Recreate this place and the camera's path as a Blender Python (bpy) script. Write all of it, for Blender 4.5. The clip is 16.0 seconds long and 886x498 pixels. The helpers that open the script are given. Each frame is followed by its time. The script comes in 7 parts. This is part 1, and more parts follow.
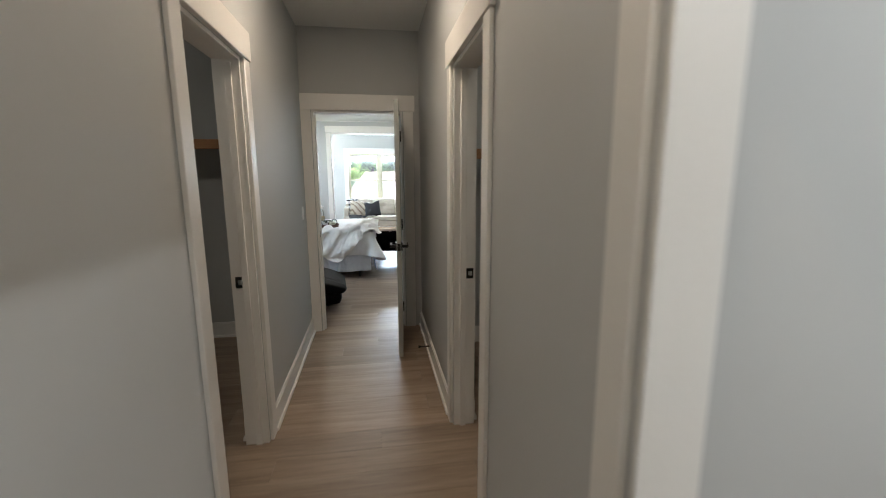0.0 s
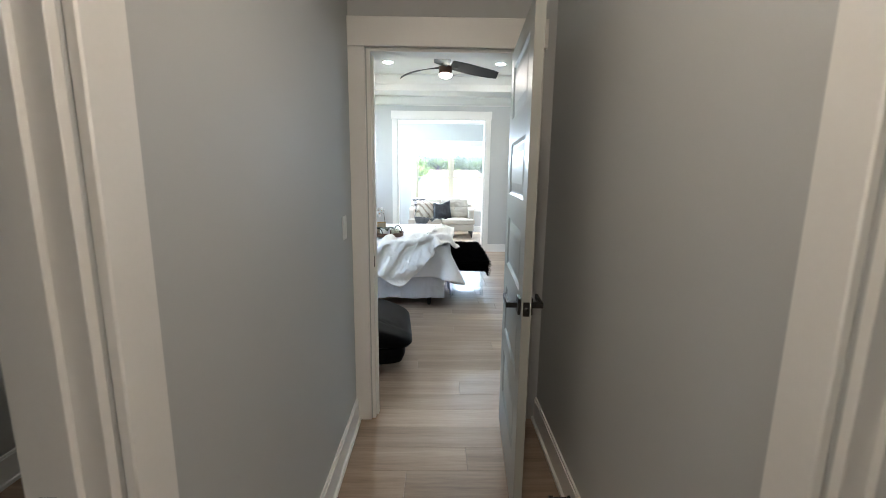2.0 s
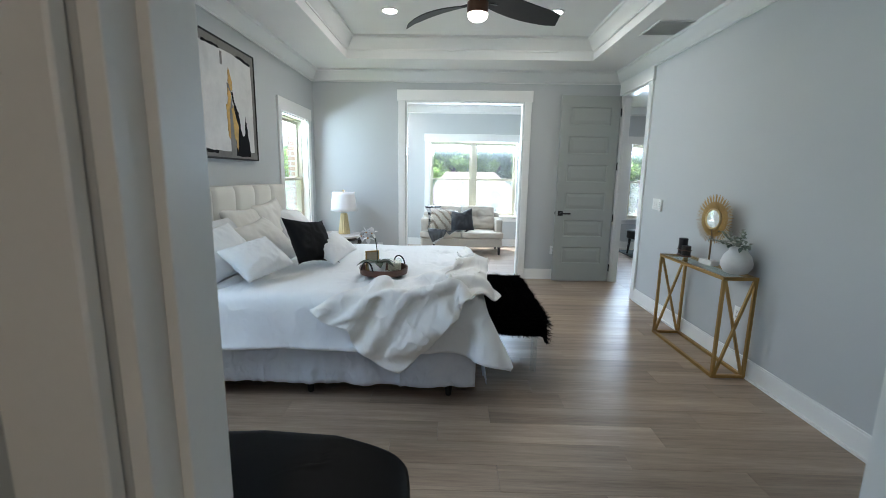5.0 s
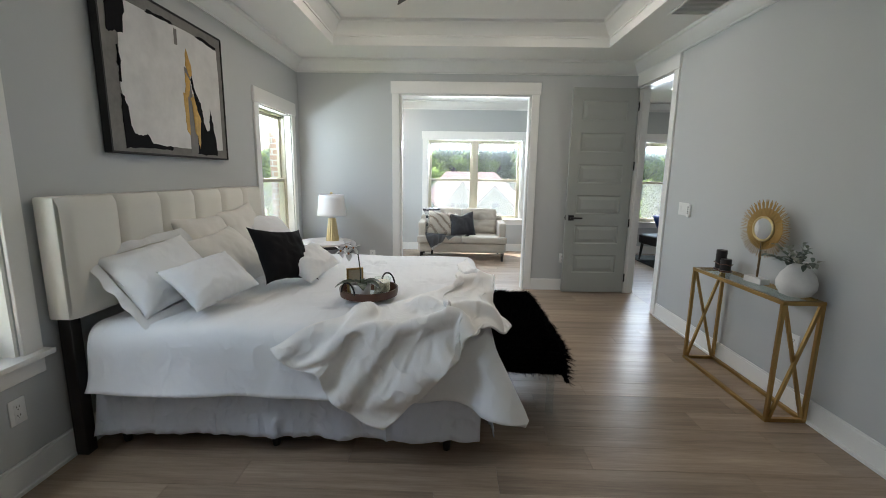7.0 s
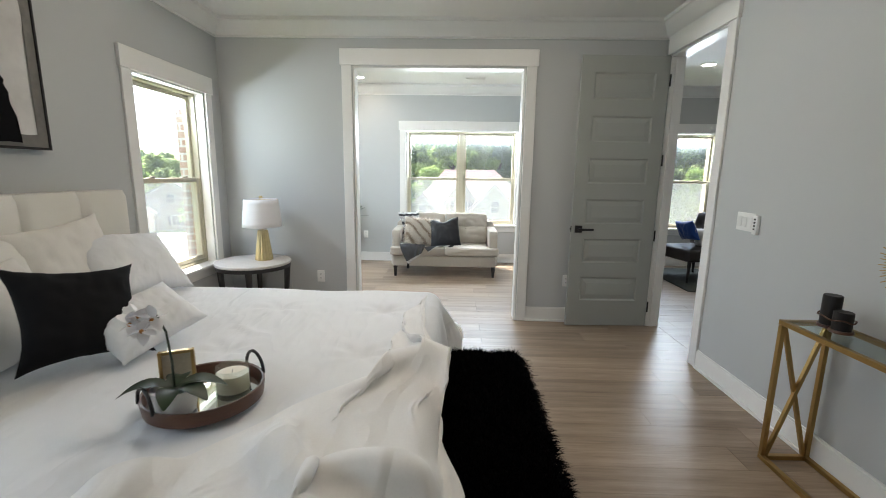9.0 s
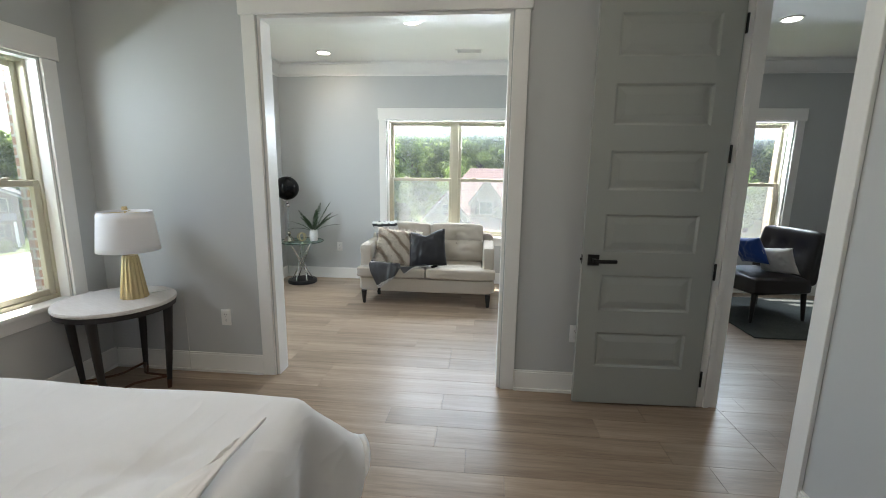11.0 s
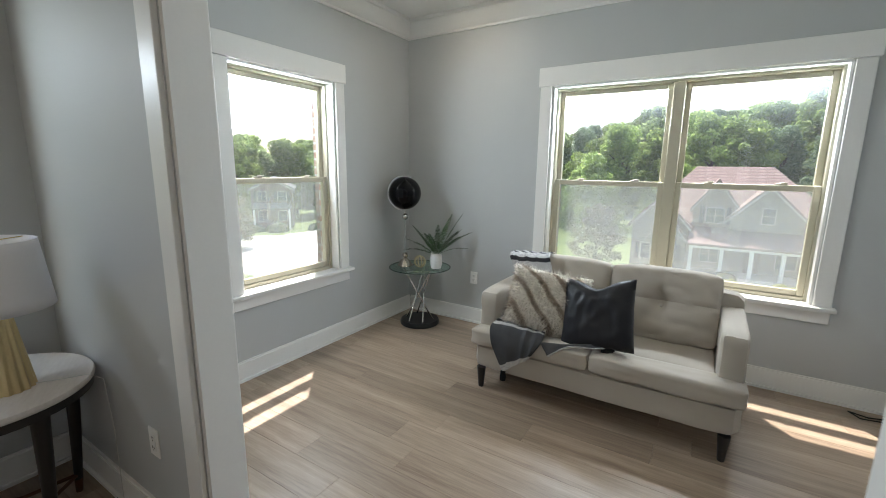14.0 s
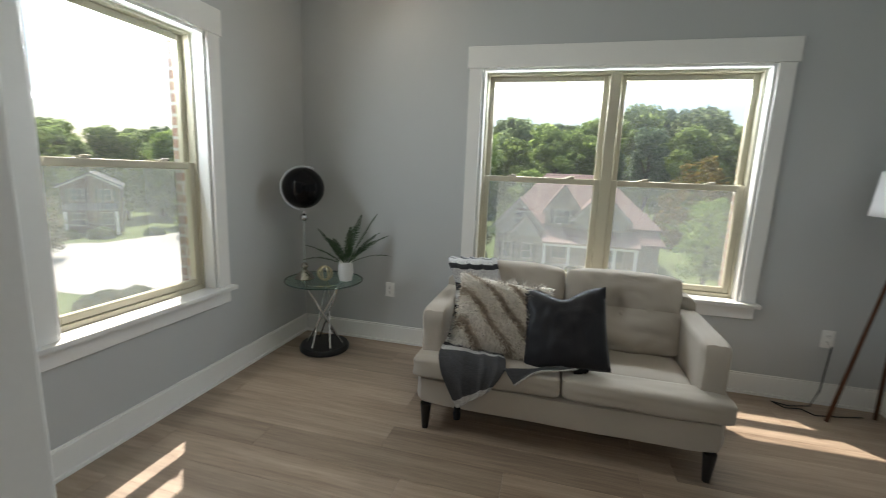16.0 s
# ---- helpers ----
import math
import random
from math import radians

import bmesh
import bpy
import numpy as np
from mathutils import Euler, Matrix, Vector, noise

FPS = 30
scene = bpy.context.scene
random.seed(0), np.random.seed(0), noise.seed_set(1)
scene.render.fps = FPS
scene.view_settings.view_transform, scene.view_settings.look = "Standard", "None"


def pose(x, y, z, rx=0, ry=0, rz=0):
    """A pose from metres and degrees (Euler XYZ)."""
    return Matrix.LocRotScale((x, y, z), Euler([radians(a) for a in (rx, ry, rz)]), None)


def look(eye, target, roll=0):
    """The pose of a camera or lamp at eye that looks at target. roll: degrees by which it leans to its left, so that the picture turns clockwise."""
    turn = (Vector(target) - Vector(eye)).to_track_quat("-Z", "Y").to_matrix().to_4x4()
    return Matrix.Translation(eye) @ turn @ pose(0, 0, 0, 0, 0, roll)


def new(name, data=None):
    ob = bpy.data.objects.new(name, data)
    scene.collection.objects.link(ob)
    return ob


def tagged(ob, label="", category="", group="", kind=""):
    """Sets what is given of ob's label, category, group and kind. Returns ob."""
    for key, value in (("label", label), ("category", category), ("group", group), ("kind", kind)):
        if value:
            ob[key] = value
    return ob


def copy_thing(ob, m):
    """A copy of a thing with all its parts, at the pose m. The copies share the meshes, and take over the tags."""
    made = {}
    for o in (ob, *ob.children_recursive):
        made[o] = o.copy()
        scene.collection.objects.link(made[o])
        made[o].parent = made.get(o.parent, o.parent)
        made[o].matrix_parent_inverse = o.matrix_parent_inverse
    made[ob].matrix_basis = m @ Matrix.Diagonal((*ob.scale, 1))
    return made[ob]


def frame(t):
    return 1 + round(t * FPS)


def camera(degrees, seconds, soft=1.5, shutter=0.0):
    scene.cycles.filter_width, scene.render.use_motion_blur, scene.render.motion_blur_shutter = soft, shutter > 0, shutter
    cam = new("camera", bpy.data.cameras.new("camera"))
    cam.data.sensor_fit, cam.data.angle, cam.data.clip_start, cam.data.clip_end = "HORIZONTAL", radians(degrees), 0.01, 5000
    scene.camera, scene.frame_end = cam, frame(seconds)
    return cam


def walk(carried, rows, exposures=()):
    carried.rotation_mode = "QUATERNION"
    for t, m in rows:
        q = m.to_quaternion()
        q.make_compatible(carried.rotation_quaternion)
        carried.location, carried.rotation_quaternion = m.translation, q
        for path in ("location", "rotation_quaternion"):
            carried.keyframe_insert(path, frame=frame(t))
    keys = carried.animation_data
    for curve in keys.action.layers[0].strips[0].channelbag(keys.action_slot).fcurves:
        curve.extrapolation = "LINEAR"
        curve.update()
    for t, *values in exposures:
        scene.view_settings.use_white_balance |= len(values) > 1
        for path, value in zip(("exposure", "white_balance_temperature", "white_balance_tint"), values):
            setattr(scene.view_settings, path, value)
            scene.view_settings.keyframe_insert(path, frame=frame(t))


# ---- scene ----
cam = camera(92.5, 16.0, soft=0.9, shutter=0.18)
PATH = [
    (0, (-0.446, 1.115, 1.488), (-0.137, 3.061, 1.142), -0.2),
    (0.1, (-0.455, 1.364, 1.470), (-0.171, 3.312, 1.115), 0.0),
    (0.2, (-0.470, 1.520, 1.458), (-0.205, 3.469, 1.098), 0.2),
    (0.3, (-0.480, 1.637, 1.448), (-0.269, 3.594, 1.092), 0.3),
    (0.5, (-0.498, 1.792, 1.437), (-0.364, 3.756, 1.08), 0.4),
    (1, (-0.546, 2.12, 1.433), (-0.466, 4.088, 1.086), 0.6),
    (1.5, (-0.576, 2.495, 1.423), (-0.517, 4.464, 1.078), 0.8),
    (2, (-0.612, 2.87, 1.43), (-0.586, 4.839, 1.079), 0.7),
    (2.5, (-0.652, 3.257, 1.423), (-0.664, 5.227, 1.076), 1.0),
    (3, (-0.654, 3.642, 1.419), (-0.677, 5.612, 1.07), 0.9),
    (3.5, (-0.658, 3.971, 1.429), (-0.696, 5.941, 1.085), 0.9),
    (4, (-0.701, 4.306, 1.427), (-0.742, 6.275, 1.082), 0.9),
    (6.3, (-0.688, 5.206, 1.386), (-0.73, 7.177, 1.049), 1.0),
    (6.5, (-0.697, 5.241, 1.396), (-0.738, 7.212, 1.056), 0.9),
    (7, (-0.693, 5.375, 1.419), (-0.734, 7.345, 1.076), 0.9),
    (7.5, (-0.616, 5.652, 1.429), (-0.661, 7.622, 1.084), 0.9),
    (8, (-0.548, 5.963, 1.43), (-0.592, 7.932, 1.083), 0.8),
    (8.5, (-0.5, 6.298, 1.44), (-0.546, 8.267, 1.09), 0.8),
    (9, (-0.403, 6.635, 1.421), (-0.451, 8.603, 1.07), 0.8),
    (9.5, (-0.294, 6.987, 1.442), (-0.354, 8.954, 1.09), 0.7),
    (9.7, (-0.258, 7.129, 1.433), (-0.326, 9.096, 1.082), 0.7),
    (10.7, (0.05, 7.80, 1.438), (-0.12, 9.76, 1.082), 0.8),
    (11.8, (0.102, 8.51, 1.444), (-0.17, 10.458, 1.08), 1.0),
    (12, (0.113, 8.68, 1.423), (-0.235, 10.617, 1.067), 0.8),
    (12.5, (0.093, 9.037, 1.415), (-0.459, 10.926, 1.058), 0.6),
    (13, (0.052, 9.376, 1.41), (-0.689, 11.198, 1.051), 0.7),
    (13.5, (0.048, 9.754, 1.413), (-0.877, 11.49, 1.049), 0.5),
    (14, (-0.028, 10.035, 1.437), (-1.073, 11.698, 1.062), 0.7),
    (14.5, (-0.193, 10.197, 1.41), (-1.328, 11.804, 1.049), 1.1),
    (15, (-0.287, 10.311, 1.4), (-1.459, 11.889, 1.035), 1.3),
    (15.5, (-0.427, 10.392, 1.368), (-1.509, 12.036, 1.011), 1.8),
    (16, (-0.635, 10.396, 1.351), (-1.119, 12.305, 1.002), 2.4),
]
LIGHTS = [(0.0, 2.9, 6050, 9), (0.5, 3.4, 6100, 9), (1.0, 3.5, 6250, 9), (2.0, 3.3, 5750, 8), (3.0, 3.2, 5550, 6), (4.0, 3.0, 5200, 4), (6.3, 2.1, 6250, 11), (7.0, 2.15, 6250, 11), (7.6, 2.32, 6250, 11), (8.5, 2.25, 6350, 11), (9.0, 2.2, 6400, 11), (9.7, 2.05, 6350, 10), (12.0, 1.8, 6400, 11), (13.5, 1.58, 6400, 11), (14.5, 1.12, 6550, 11), (16.0, 0.85, 6750, 11)]
walk(cam, [(t, look(eye, target, roll)) for t, eye, target, roll in PATH], LIGHTS)

# ---- world, sun, lamps, exposure ----
SUN_WAY = Vector((0.39, -0.405, -1.0))
world = bpy.data.worlds.new("sky")
scene.world = world
world.use_nodes = True
wn = world.node_tree.nodes
sky = wn.new("ShaderNodeTexSky")
sky.sky_type = "NISHITA"
sky.sun_disc = False
sky.sun_elevation = radians(60.7)
sky.sun_rotation = math.atan2(-0.39, 0.405)
sky.air_density, sky.dust_density, sky.ozone_density = 1.0, 2.2, 1.0
wn["Background"].inputs["Strength"].default_value = 0.15
world.node_tree.links.new(sky.outputs[0], wn["Background"].inputs["Color"])

sun_data = bpy.data.lights.new("sun", "SUN")
sun_data.energy, sun_data.angle, sun_data.color = 5.0, radians(0.55), (1.0, 0.95, 0.87)
sun = new("sun", sun_data)
sun.rotation_mode = "QUATERNION"
sun.rotation_quaternion = SUN_WAY.to_track_quat("-Z", "Y")
sun.location = (-20, 20, 50)
DOWNLIGHT_WATTS = 1.3
FAN_WATTS = 1.0
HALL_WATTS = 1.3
CLOSET_WATTS = 0.25
BATH_WATTS = 5
WINDOW_WATTS = {"window_1": 2.6, "window_2": 3.0, "window_3": 10, "window_4": 17, "window_5": 11}


def downlight_lamp(x, y, z, watts, colour, size=0.11):
    data = bpy.data.lights.new("downlight_lamp", "AREA")
    data.shape, data.size, data.energy, data.color = "DISK", size, watts, colour
    lamp = new("downlight_lamp", data)
    lamp.location = (x, y, z)
    return lamp


def window_light(m, width, watts):
    """The sky's light, gathered in a strip under the head of a window's opening; local y points outwards."""
    data = bpy.data.lights.new("window_sky_light", "AREA")
    data.shape, data.size, data.size_y, data.energy, data.color = "RECTANGLE", width - 0.1, 0.06, watts, (0.80, 0.91, 1.0)
    lamp = new("window_sky_light", data)
    lamp.matrix_basis = m @ look((0, 0.20, 1.962), (0, -0.9, 1.45))
    return lamp


# ---- materials ----
def material(name):
    m = bpy.data.materials.new(name)
    m.use_nodes = True
    nt = m.node_tree
    return m, nt, nt.nodes["Principled BSDF"]


def node(nt, kind, **values):
    n = nt.nodes.new(kind)
    for key, value in values.items():
        n.inputs[key].default_value = value
    return n


def coords(nt, scale=(1, 1, 1), out="Object"):
    tc = nt.nodes.new("ShaderNodeTexCoord")
    mp = node(nt, "ShaderNodeMapping", Scale=scale)
    nt.links.new(tc.outputs[out], mp.inputs["Vector"])
    return mp.outputs["Vector"]


def noise_tex(nt, vec, scale, detail=4.0, rough=0.55):
    n = node(nt, "ShaderNodeTexNoise", Scale=scale, Detail=detail, Roughness=rough)
    nt.links.new(vec, n.inputs["Vector"])
    return n.outputs["Fac"]


def ramp(nt, fac, stops):
    r = nt.nodes.new("ShaderNodeValToRGB")
    el = r.color_ramp.elements
    while len(el) < len(stops):
        el.new(0.5)
    for e, (p, c) in zip(el, stops):
        e.position, e.color = p, (*c, 1)
    nt.links.new(fac, r.inputs["Fac"])
    return r.outputs["Color"]


def mixc(nt, a, b, fac, mode="MIX"):
    m = nt.nodes.new("ShaderNodeMix")
    m.data_type, m.blend_type = "RGBA", mode
    for sock, v in ((m.inputs["Factor"], fac), (m.inputs["A"], a), (m.inputs["B"], b)):
        if isinstance(v, (int, float)):
            sock.default_value = v
        elif isinstance(v, tuple):
            sock.default_value = (*v, 1)
        else:
            nt.links.new(v, sock)
    return m.outputs["Result"]


def bump(nt, bsdf, fac, strength, distance):
    b = node(nt, "ShaderNodeBump", Strength=strength, Distance=distance)
    nt.links.new(fac, b.inputs["Height"])
    nt.links.new(b.outputs["Normal"], bsdf.inputs["Normal"])


def plain(name, colour, rough=0.5, metal=0.0, grain=60.0, vary=0.06, relief=0.08, depth=0.002, sheen=0.0, wide=1.7, spec=0.5):
    """Paint, plastic, cloth or metal with fine grain and broad tonal variation."""
    m, nt, b = material(name)
    v = coords(nt, out="Object")
    fine, broad = noise_tex(nt, v, grain, 3), noise_tex(nt, v, wide, 3)
    dark = tuple(c * (1 - 2 * vary) for c in colour)
    light = tuple(min(1, c * (1 + vary)) for c in colour)
    base = ramp(nt, broad, [(0.3, dark), (0.7, light)])
    base = mixc(nt, base, ramp(nt, fine, [(0.3, dark), (0.7, light)]), 0.4)
    nt.links.new(base, b.inputs["Base Color"])
    b.inputs["Roughness"].default_value, b.inputs["Metallic"].default_value = rough, metal
    b.inputs["Specular IOR Level"].default_value = spec
    if sheen:
        b.inputs["Sheen Weight"].default_value, b.inputs["Sheen Roughness"].default_value = sheen, 0.4
    if relief:
        bump(nt, b, fine, relief, depth)
    return m


def wood(name, dark, light, along=(1, 14, 14), rough=0.4, relief=0.05, randomly=False, scale=1.0):
    """Wood with grain drawn out along one axis; randomly: each piece takes its own tone and figure."""
    m, nt, b = material(name)
    tc = nt.nodes.new("ShaderNodeTexCoord")
    mp = node(nt, "ShaderNodeMapping", Scale=along)
    vec = tc.outputs["Object"]
    if randomly:
        info = nt.nodes.new("ShaderNodeObjectInfo")
        add = nt.nodes.new("ShaderNodeVectorMath")
        add.operation = "MULTIPLY_ADD"
        comb = nt.nodes.new("ShaderNodeCombineXYZ")
        for k in range(3):
            nt.links.new(info.outputs["Random"], comb.inputs[k])
        nt.links.new(comb.outputs[0], add.inputs[0])
        add.inputs[1].default_value = (37.0, 61.0, 13.0)
        nt.links.new(vec, add.inputs[2])
        vec = add.outputs[0]
    nt.links.new(vec, mp.inputs["Vector"])
    v = mp.outputs["Vector"]
    figure = noise_tex(nt, v, 1.3 * scale, 5, 0.6)
    fibre = noise_tex(nt, v, 9.0 * scale, 6, 0.7)
    mid = tuple((p + q) / 2 for p, q in zip(dark, light))
    base = ramp(nt, figure, [(0.25, dark), (0.5, mid), (0.72, light)])
    base = mixc(nt, base, ramp(nt, fibre, [(0.3, dark), (0.65, light)]), 0.35)
    if randomly:
        tone = nt.nodes.new("ShaderNodeMapRange")
        tone.inputs["To Min"].default_value, tone.inputs["To Max"].default_value = 0.80, 1.14
        nt.links.new(info.outputs["Random"], tone.inputs["Value"])
        hsv = nt.nodes.new("ShaderNodeHueSaturation")
        nt.links.new(tone.outputs["Result"], hsv.inputs["Value"])
        nt.links.new(base, hsv.inputs["Color"])
        base = hsv.outputs["Color"]
    nt.links.new(base, b.inputs["Base Color"])
    rr = nt.nodes.new("ShaderNodeMapRange")
    rr.inputs["To Min"].default_value, rr.inputs["To Max"].default_value = rough - 0.07, rough + 0.1
    nt.links.new(fibre, rr.inputs["Value"])
    nt.links.new(rr.outputs["Result"], b.inputs["Roughness"])
    bump(nt, b, fibre, relief, 0.002)
    return m


def pane_glass(name, tint, gloss, veil=0.0):
    m, nt, b = material(name)
    nt.nodes.remove(b)
    tr = node(nt, "ShaderNodeBsdfTransparent", Color=(*tint, 1))
    gl = node(nt, "ShaderNodeBsdfGlossy", Color=(1, 1, 1, 1), Roughness=0.01)
    mx = node(nt, "ShaderNodeMixShader", Fac=gloss)
    nt.links.new(tr.outputs[0], mx.inputs[1])
    nt.links.new(gl.outputs[0], mx.inputs[2])
    last = mx.outputs[0]
    # thin milky layer put in for veiling glare; lifts the darks seen through
    if veil:
        tl = node(nt, "ShaderNodeBsdfTranslucent", Color=(0.8, 0.82, 0.84, 1))
        veil_mix = node(nt, "ShaderNodeMixShader", Fac=veil)
        nt.links.new(last, veil_mix.inputs[1]), nt.links.new(tl.outputs[0], veil_mix.inputs[2])
        last = veil_mix.outputs[0]
    nt.links.new(last, nt.nodes["Material Output"].inputs["Surface"])
    return m


def mesh_screen(name):
    """Fine insect screen: mostly holes, the wires catch light."""
    m, nt, b = material(name)
    nt.nodes.remove(b)
    tr = node(nt, "ShaderNodeBsdfTransparent", Color=(1, 1, 1, 1))
    df = node(nt, "ShaderNodeBsdfDiffuse", Color=(0.5, 0.51, 0.52, 1))
    tl = node(nt, "ShaderNodeBsdfTranslucent", Color=(0.6, 0.61, 0.62, 1))
    m1 = node(nt, "ShaderNodeMixShader", Fac=0.5)
    m2 = node(nt, "ShaderNodeMixShader", Fac=0.22)
    nt.links.new(df.outputs[0], m1.inputs[1]), nt.links.new(tl.outputs[0], m1.inputs[2])
    nt.links.new(tr.outputs[0], m2.inputs[1]), nt.links.new(m1.outputs[0], m2.inputs[2])
    nt.links.new(m2.outputs[0], nt.nodes["Material Output"].inputs["Surface"])
    return m


def glowing(name, colour, strength):
    m, nt, b = material(name)
    b.inputs["Base Color"].default_value = (*colour, 1)
    b.inputs["Emission Color"].default_value = (*colour, 1)
    b.inputs["Emission Strength"].default_value = strength
    return m


def brickwork(name, a, c, mortar, size=(0.2, 0.065)):
    m, nt, b = material(name)
    tc = nt.nodes.new("ShaderNodeTexCoord")
    sep = nt.nodes.new("ShaderNodeSeparateXYZ")
    nt.links.new(tc.outputs["Object"], sep.inputs[0])
    ad = nt.nodes.new("ShaderNodeMath")
    nt.links.new(sep.outputs["X"], ad.inputs[0]), nt.links.new(sep.outputs["Y"], ad.inputs[1])
    comb = nt.nodes.new("ShaderNodeCombineXYZ")
    nt.links.new(ad.outputs[0], comb.inputs[0]), nt.links.new(sep.outputs["Z"], comb.inputs[1])
    br = node(nt, "ShaderNodeTexBrick", Scale=1.0)
    br.inputs["Color1"].default_value, br.inputs["Color2"].default_value, br.inputs["Mortar"].default_value = (*a, 1), (*c, 1), (*mortar, 1)
    br.inputs["Brick Width"].default_value, br.inputs["Row Height"].default_value, br.inputs["Mortar Size"].default_value = size[0], size[1], size[1] * 0.14
    nt.links.new(comb.outputs[0], br.inputs["Vector"])
    nz = noise_tex(nt, coords(nt), 3.0)
    col = mixc(nt, br.outputs["Color"], ramp(nt, nz, [(0.3, (0.5, 0.5, 0.5)), (0.7, (1, 1, 1))]), 0.4, "MULTIPLY")
    nt.links.new(col, b.inputs["Base Color"])
    b.inputs["Roughness"].default_value = 0.85
    bump(nt, b, br.outputs["Fac"], -0.4, 0.01)
    return m


WALL = plain("wall_paint", (0.50, 0.515, 0.515), 0.62, grain=240, vary=0.015, relief=0.05, depth=0.001, wide=0.9)
WHITE = plain("trim_paint", (0.80, 0.795, 0.77), 0.38, grain=90, vary=0.015, relief=0.03, depth=0.001)
CEIL = plain("ceiling_paint", (0.80, 0.80, 0.78), 0.7, grain=200, vary=0.015, relief=0.06, depth=0.001)
DOORPAINT = plain("door_paint", (0.35, 0.365, 0.34), 0.38, grain=120, vary=0.02, relief=0.03, depth=0.001)
PLANK = wood("plank_floor", (0.148, 0.099, 0.067), (0.45, 0.348, 0.256), along=(0.55, 9, 9), rough=0.36, relief=0.04, randomly=True)
VINYL = plain("window_vinyl", (0.50, 0.47, 0.36), 0.4, grain=60, vary=0.02, relief=0.0)
GLASS = pane_glass("window_glass", (0.97, 0.985, 0.975), 0.045, 0.015)
SCREEN = mesh_screen("insect_screen")
BLACK = plain("black_metal", (0.012, 0.012, 0.012), 0.38, 0.3, grain=80, relief=0.02)
BRICK = brickwork("brick_wall", (0.32, 0.17, 0.12), (0.42, 0.27, 0.2), (0.5, 0.47, 0.42))
PLASTIC = plain("white_plastic", (0.82, 0.82, 0.80), 0.35, grain=40, vary=0.01, relief=0.0)
SHELFWOOD = wood("shelf_wood", (0.30, 0.14, 0.065), (0.45, 0.24, 0.12), along=(1.2, 8, 8), rough=0.4)
PLYUNDER = plain("painted_shelf", (0.62, 0.62, 0.6), 0.5, grain=80, vary=0.02)
GLOW = glowing("lamp_glow", (1.0, 0.93, 0.82), 9.0)


# ---- building blocks ----
def box(bm, x0, y0, z0, x1, y1, z1, bevel=0.0, seg=1, m=None):
    x0, x1 = min(x0, x1), max(x0, x1)
    y0, y1 = min(y0, y1), max(y0, y1)
    z0, z1 = min(z0, z1), max(z0, z1)
    vs = [bm.verts.new((x, y, z)) for z in (z0, z1) for x, y in ((x0, y0), (x1, y0), (x1, y1), (x0, y1))]
    fs = [bm.faces.new([vs[i] for i in f]) for f in ((3, 2, 1, 0), (4, 5, 6, 7), (0, 1, 5, 4), (1, 2, 6, 5), (2, 3, 7, 6), (3, 0, 4, 7))]
    if bevel:
        edges = list({e for f in fs for e in f.edges})
        r = bmesh.ops.bevel(bm, geom=edges, offset=bevel, segments=seg, affect="EDGES", profile=0.5)
        vs = list({v for f in r["faces"] for v in f.verts} | {v for v in vs if v.is_valid})
    if m is not None:
        bmesh.ops.transform(bm, matrix=m, verts=[v for v in vs if v.is_valid])
    return vs


def lathe(bm, profile, steps=24, cx=0.0, cy=0.0, flute=0.0, flutes=0):
    """A turned body from (radius, height) pairs; flutes press shallow grooves into it."""
    rings = []
    for r, z in profile:
        ring = []
        for k in range(steps):
            a = 2 * math.pi * k / steps
            rr = r * (1 - flute * (0.5 + 0.5 * math.cos(flutes * a))) if flutes else r
            ring.append(bm.verts.new((cx + rr * math.cos(a), cy + rr * math.sin(a), z)))
        rings.append(ring)
    for a, b in zip(rings, rings[1:]):
        for k in range(steps):
            bm.faces.new((a[k], a[(k + 1) % steps], b[(k + 1) % steps], b[k]))
    bm.faces.new(rings[0][::-1])
    bm.faces.new(rings[-1])


def tube(bm, points, radius, sides=10, closed=False, taper=1.0):
    """A round bar along points."""
    pts = [Vector(p) for p in points]
    rings, n = [], len(pts)
    up = Vector((0.13, 0.37, 0.91))
    for i, p in enumerate(pts):
        a = pts[(i - 1) % n] if (closed or i) else p
        b = pts[(i + 1) % n] if (closed or i < n - 1) else p
        d = (b - a).normalized()
        u = d.cross(up).normalized()
        w = d.cross(u)
        r = radius * (1 + (taper - 1) * i / max(1, n - 1))
        rings.append([bm.verts.new(p + r * (math.cos(2 * math.pi * k / sides) * u + math.sin(2 * math.pi * k / sides) * w)) for k in range(sides)])
    pairs = list(zip(rings, rings[1:])) + ([(rings[-1], rings[0])] if closed else [])
    for a, b in pairs:
        for k in range(sides):
            bm.faces.new((a[k], a[(k + 1) % sides], b[(k + 1) % sides], b[k]))
    if not closed:
        bm.faces.new(rings[0][::-1])
        bm.faces.new(rings[-1])


def bar(bm, p, q, w, h):
    """A square bar from p to q."""
    p, q = Vector(p), Vector(q)
    d = q - p
    m = Matrix.Translation(p) @ d.to_track_quat("Z", "Y").to_matrix().to_4x4()
    box(bm, -w / 2, -h / 2, 0, w / 2, h / 2, d.length, m=m)


def part(name, bm, mat, parent=None, label="", smooth=40):
    me = bpy.data.meshes.new(name)
    bmesh.ops.recalc_face_normals(bm, faces=bm.faces[:])
    bm.to_mesh(me)
    bm.free()
    me.materials.append(mat)
    if smooth:
        me.polygons.foreach_set("use_smooth", [True] * len(me.polygons))
        me.set_sharp_from_angle(angle=radians(smooth))
    ob = new(name, me)
    if parent is not None:
        ob.parent = parent
    if label:
        tagged(ob, label)
    return ob


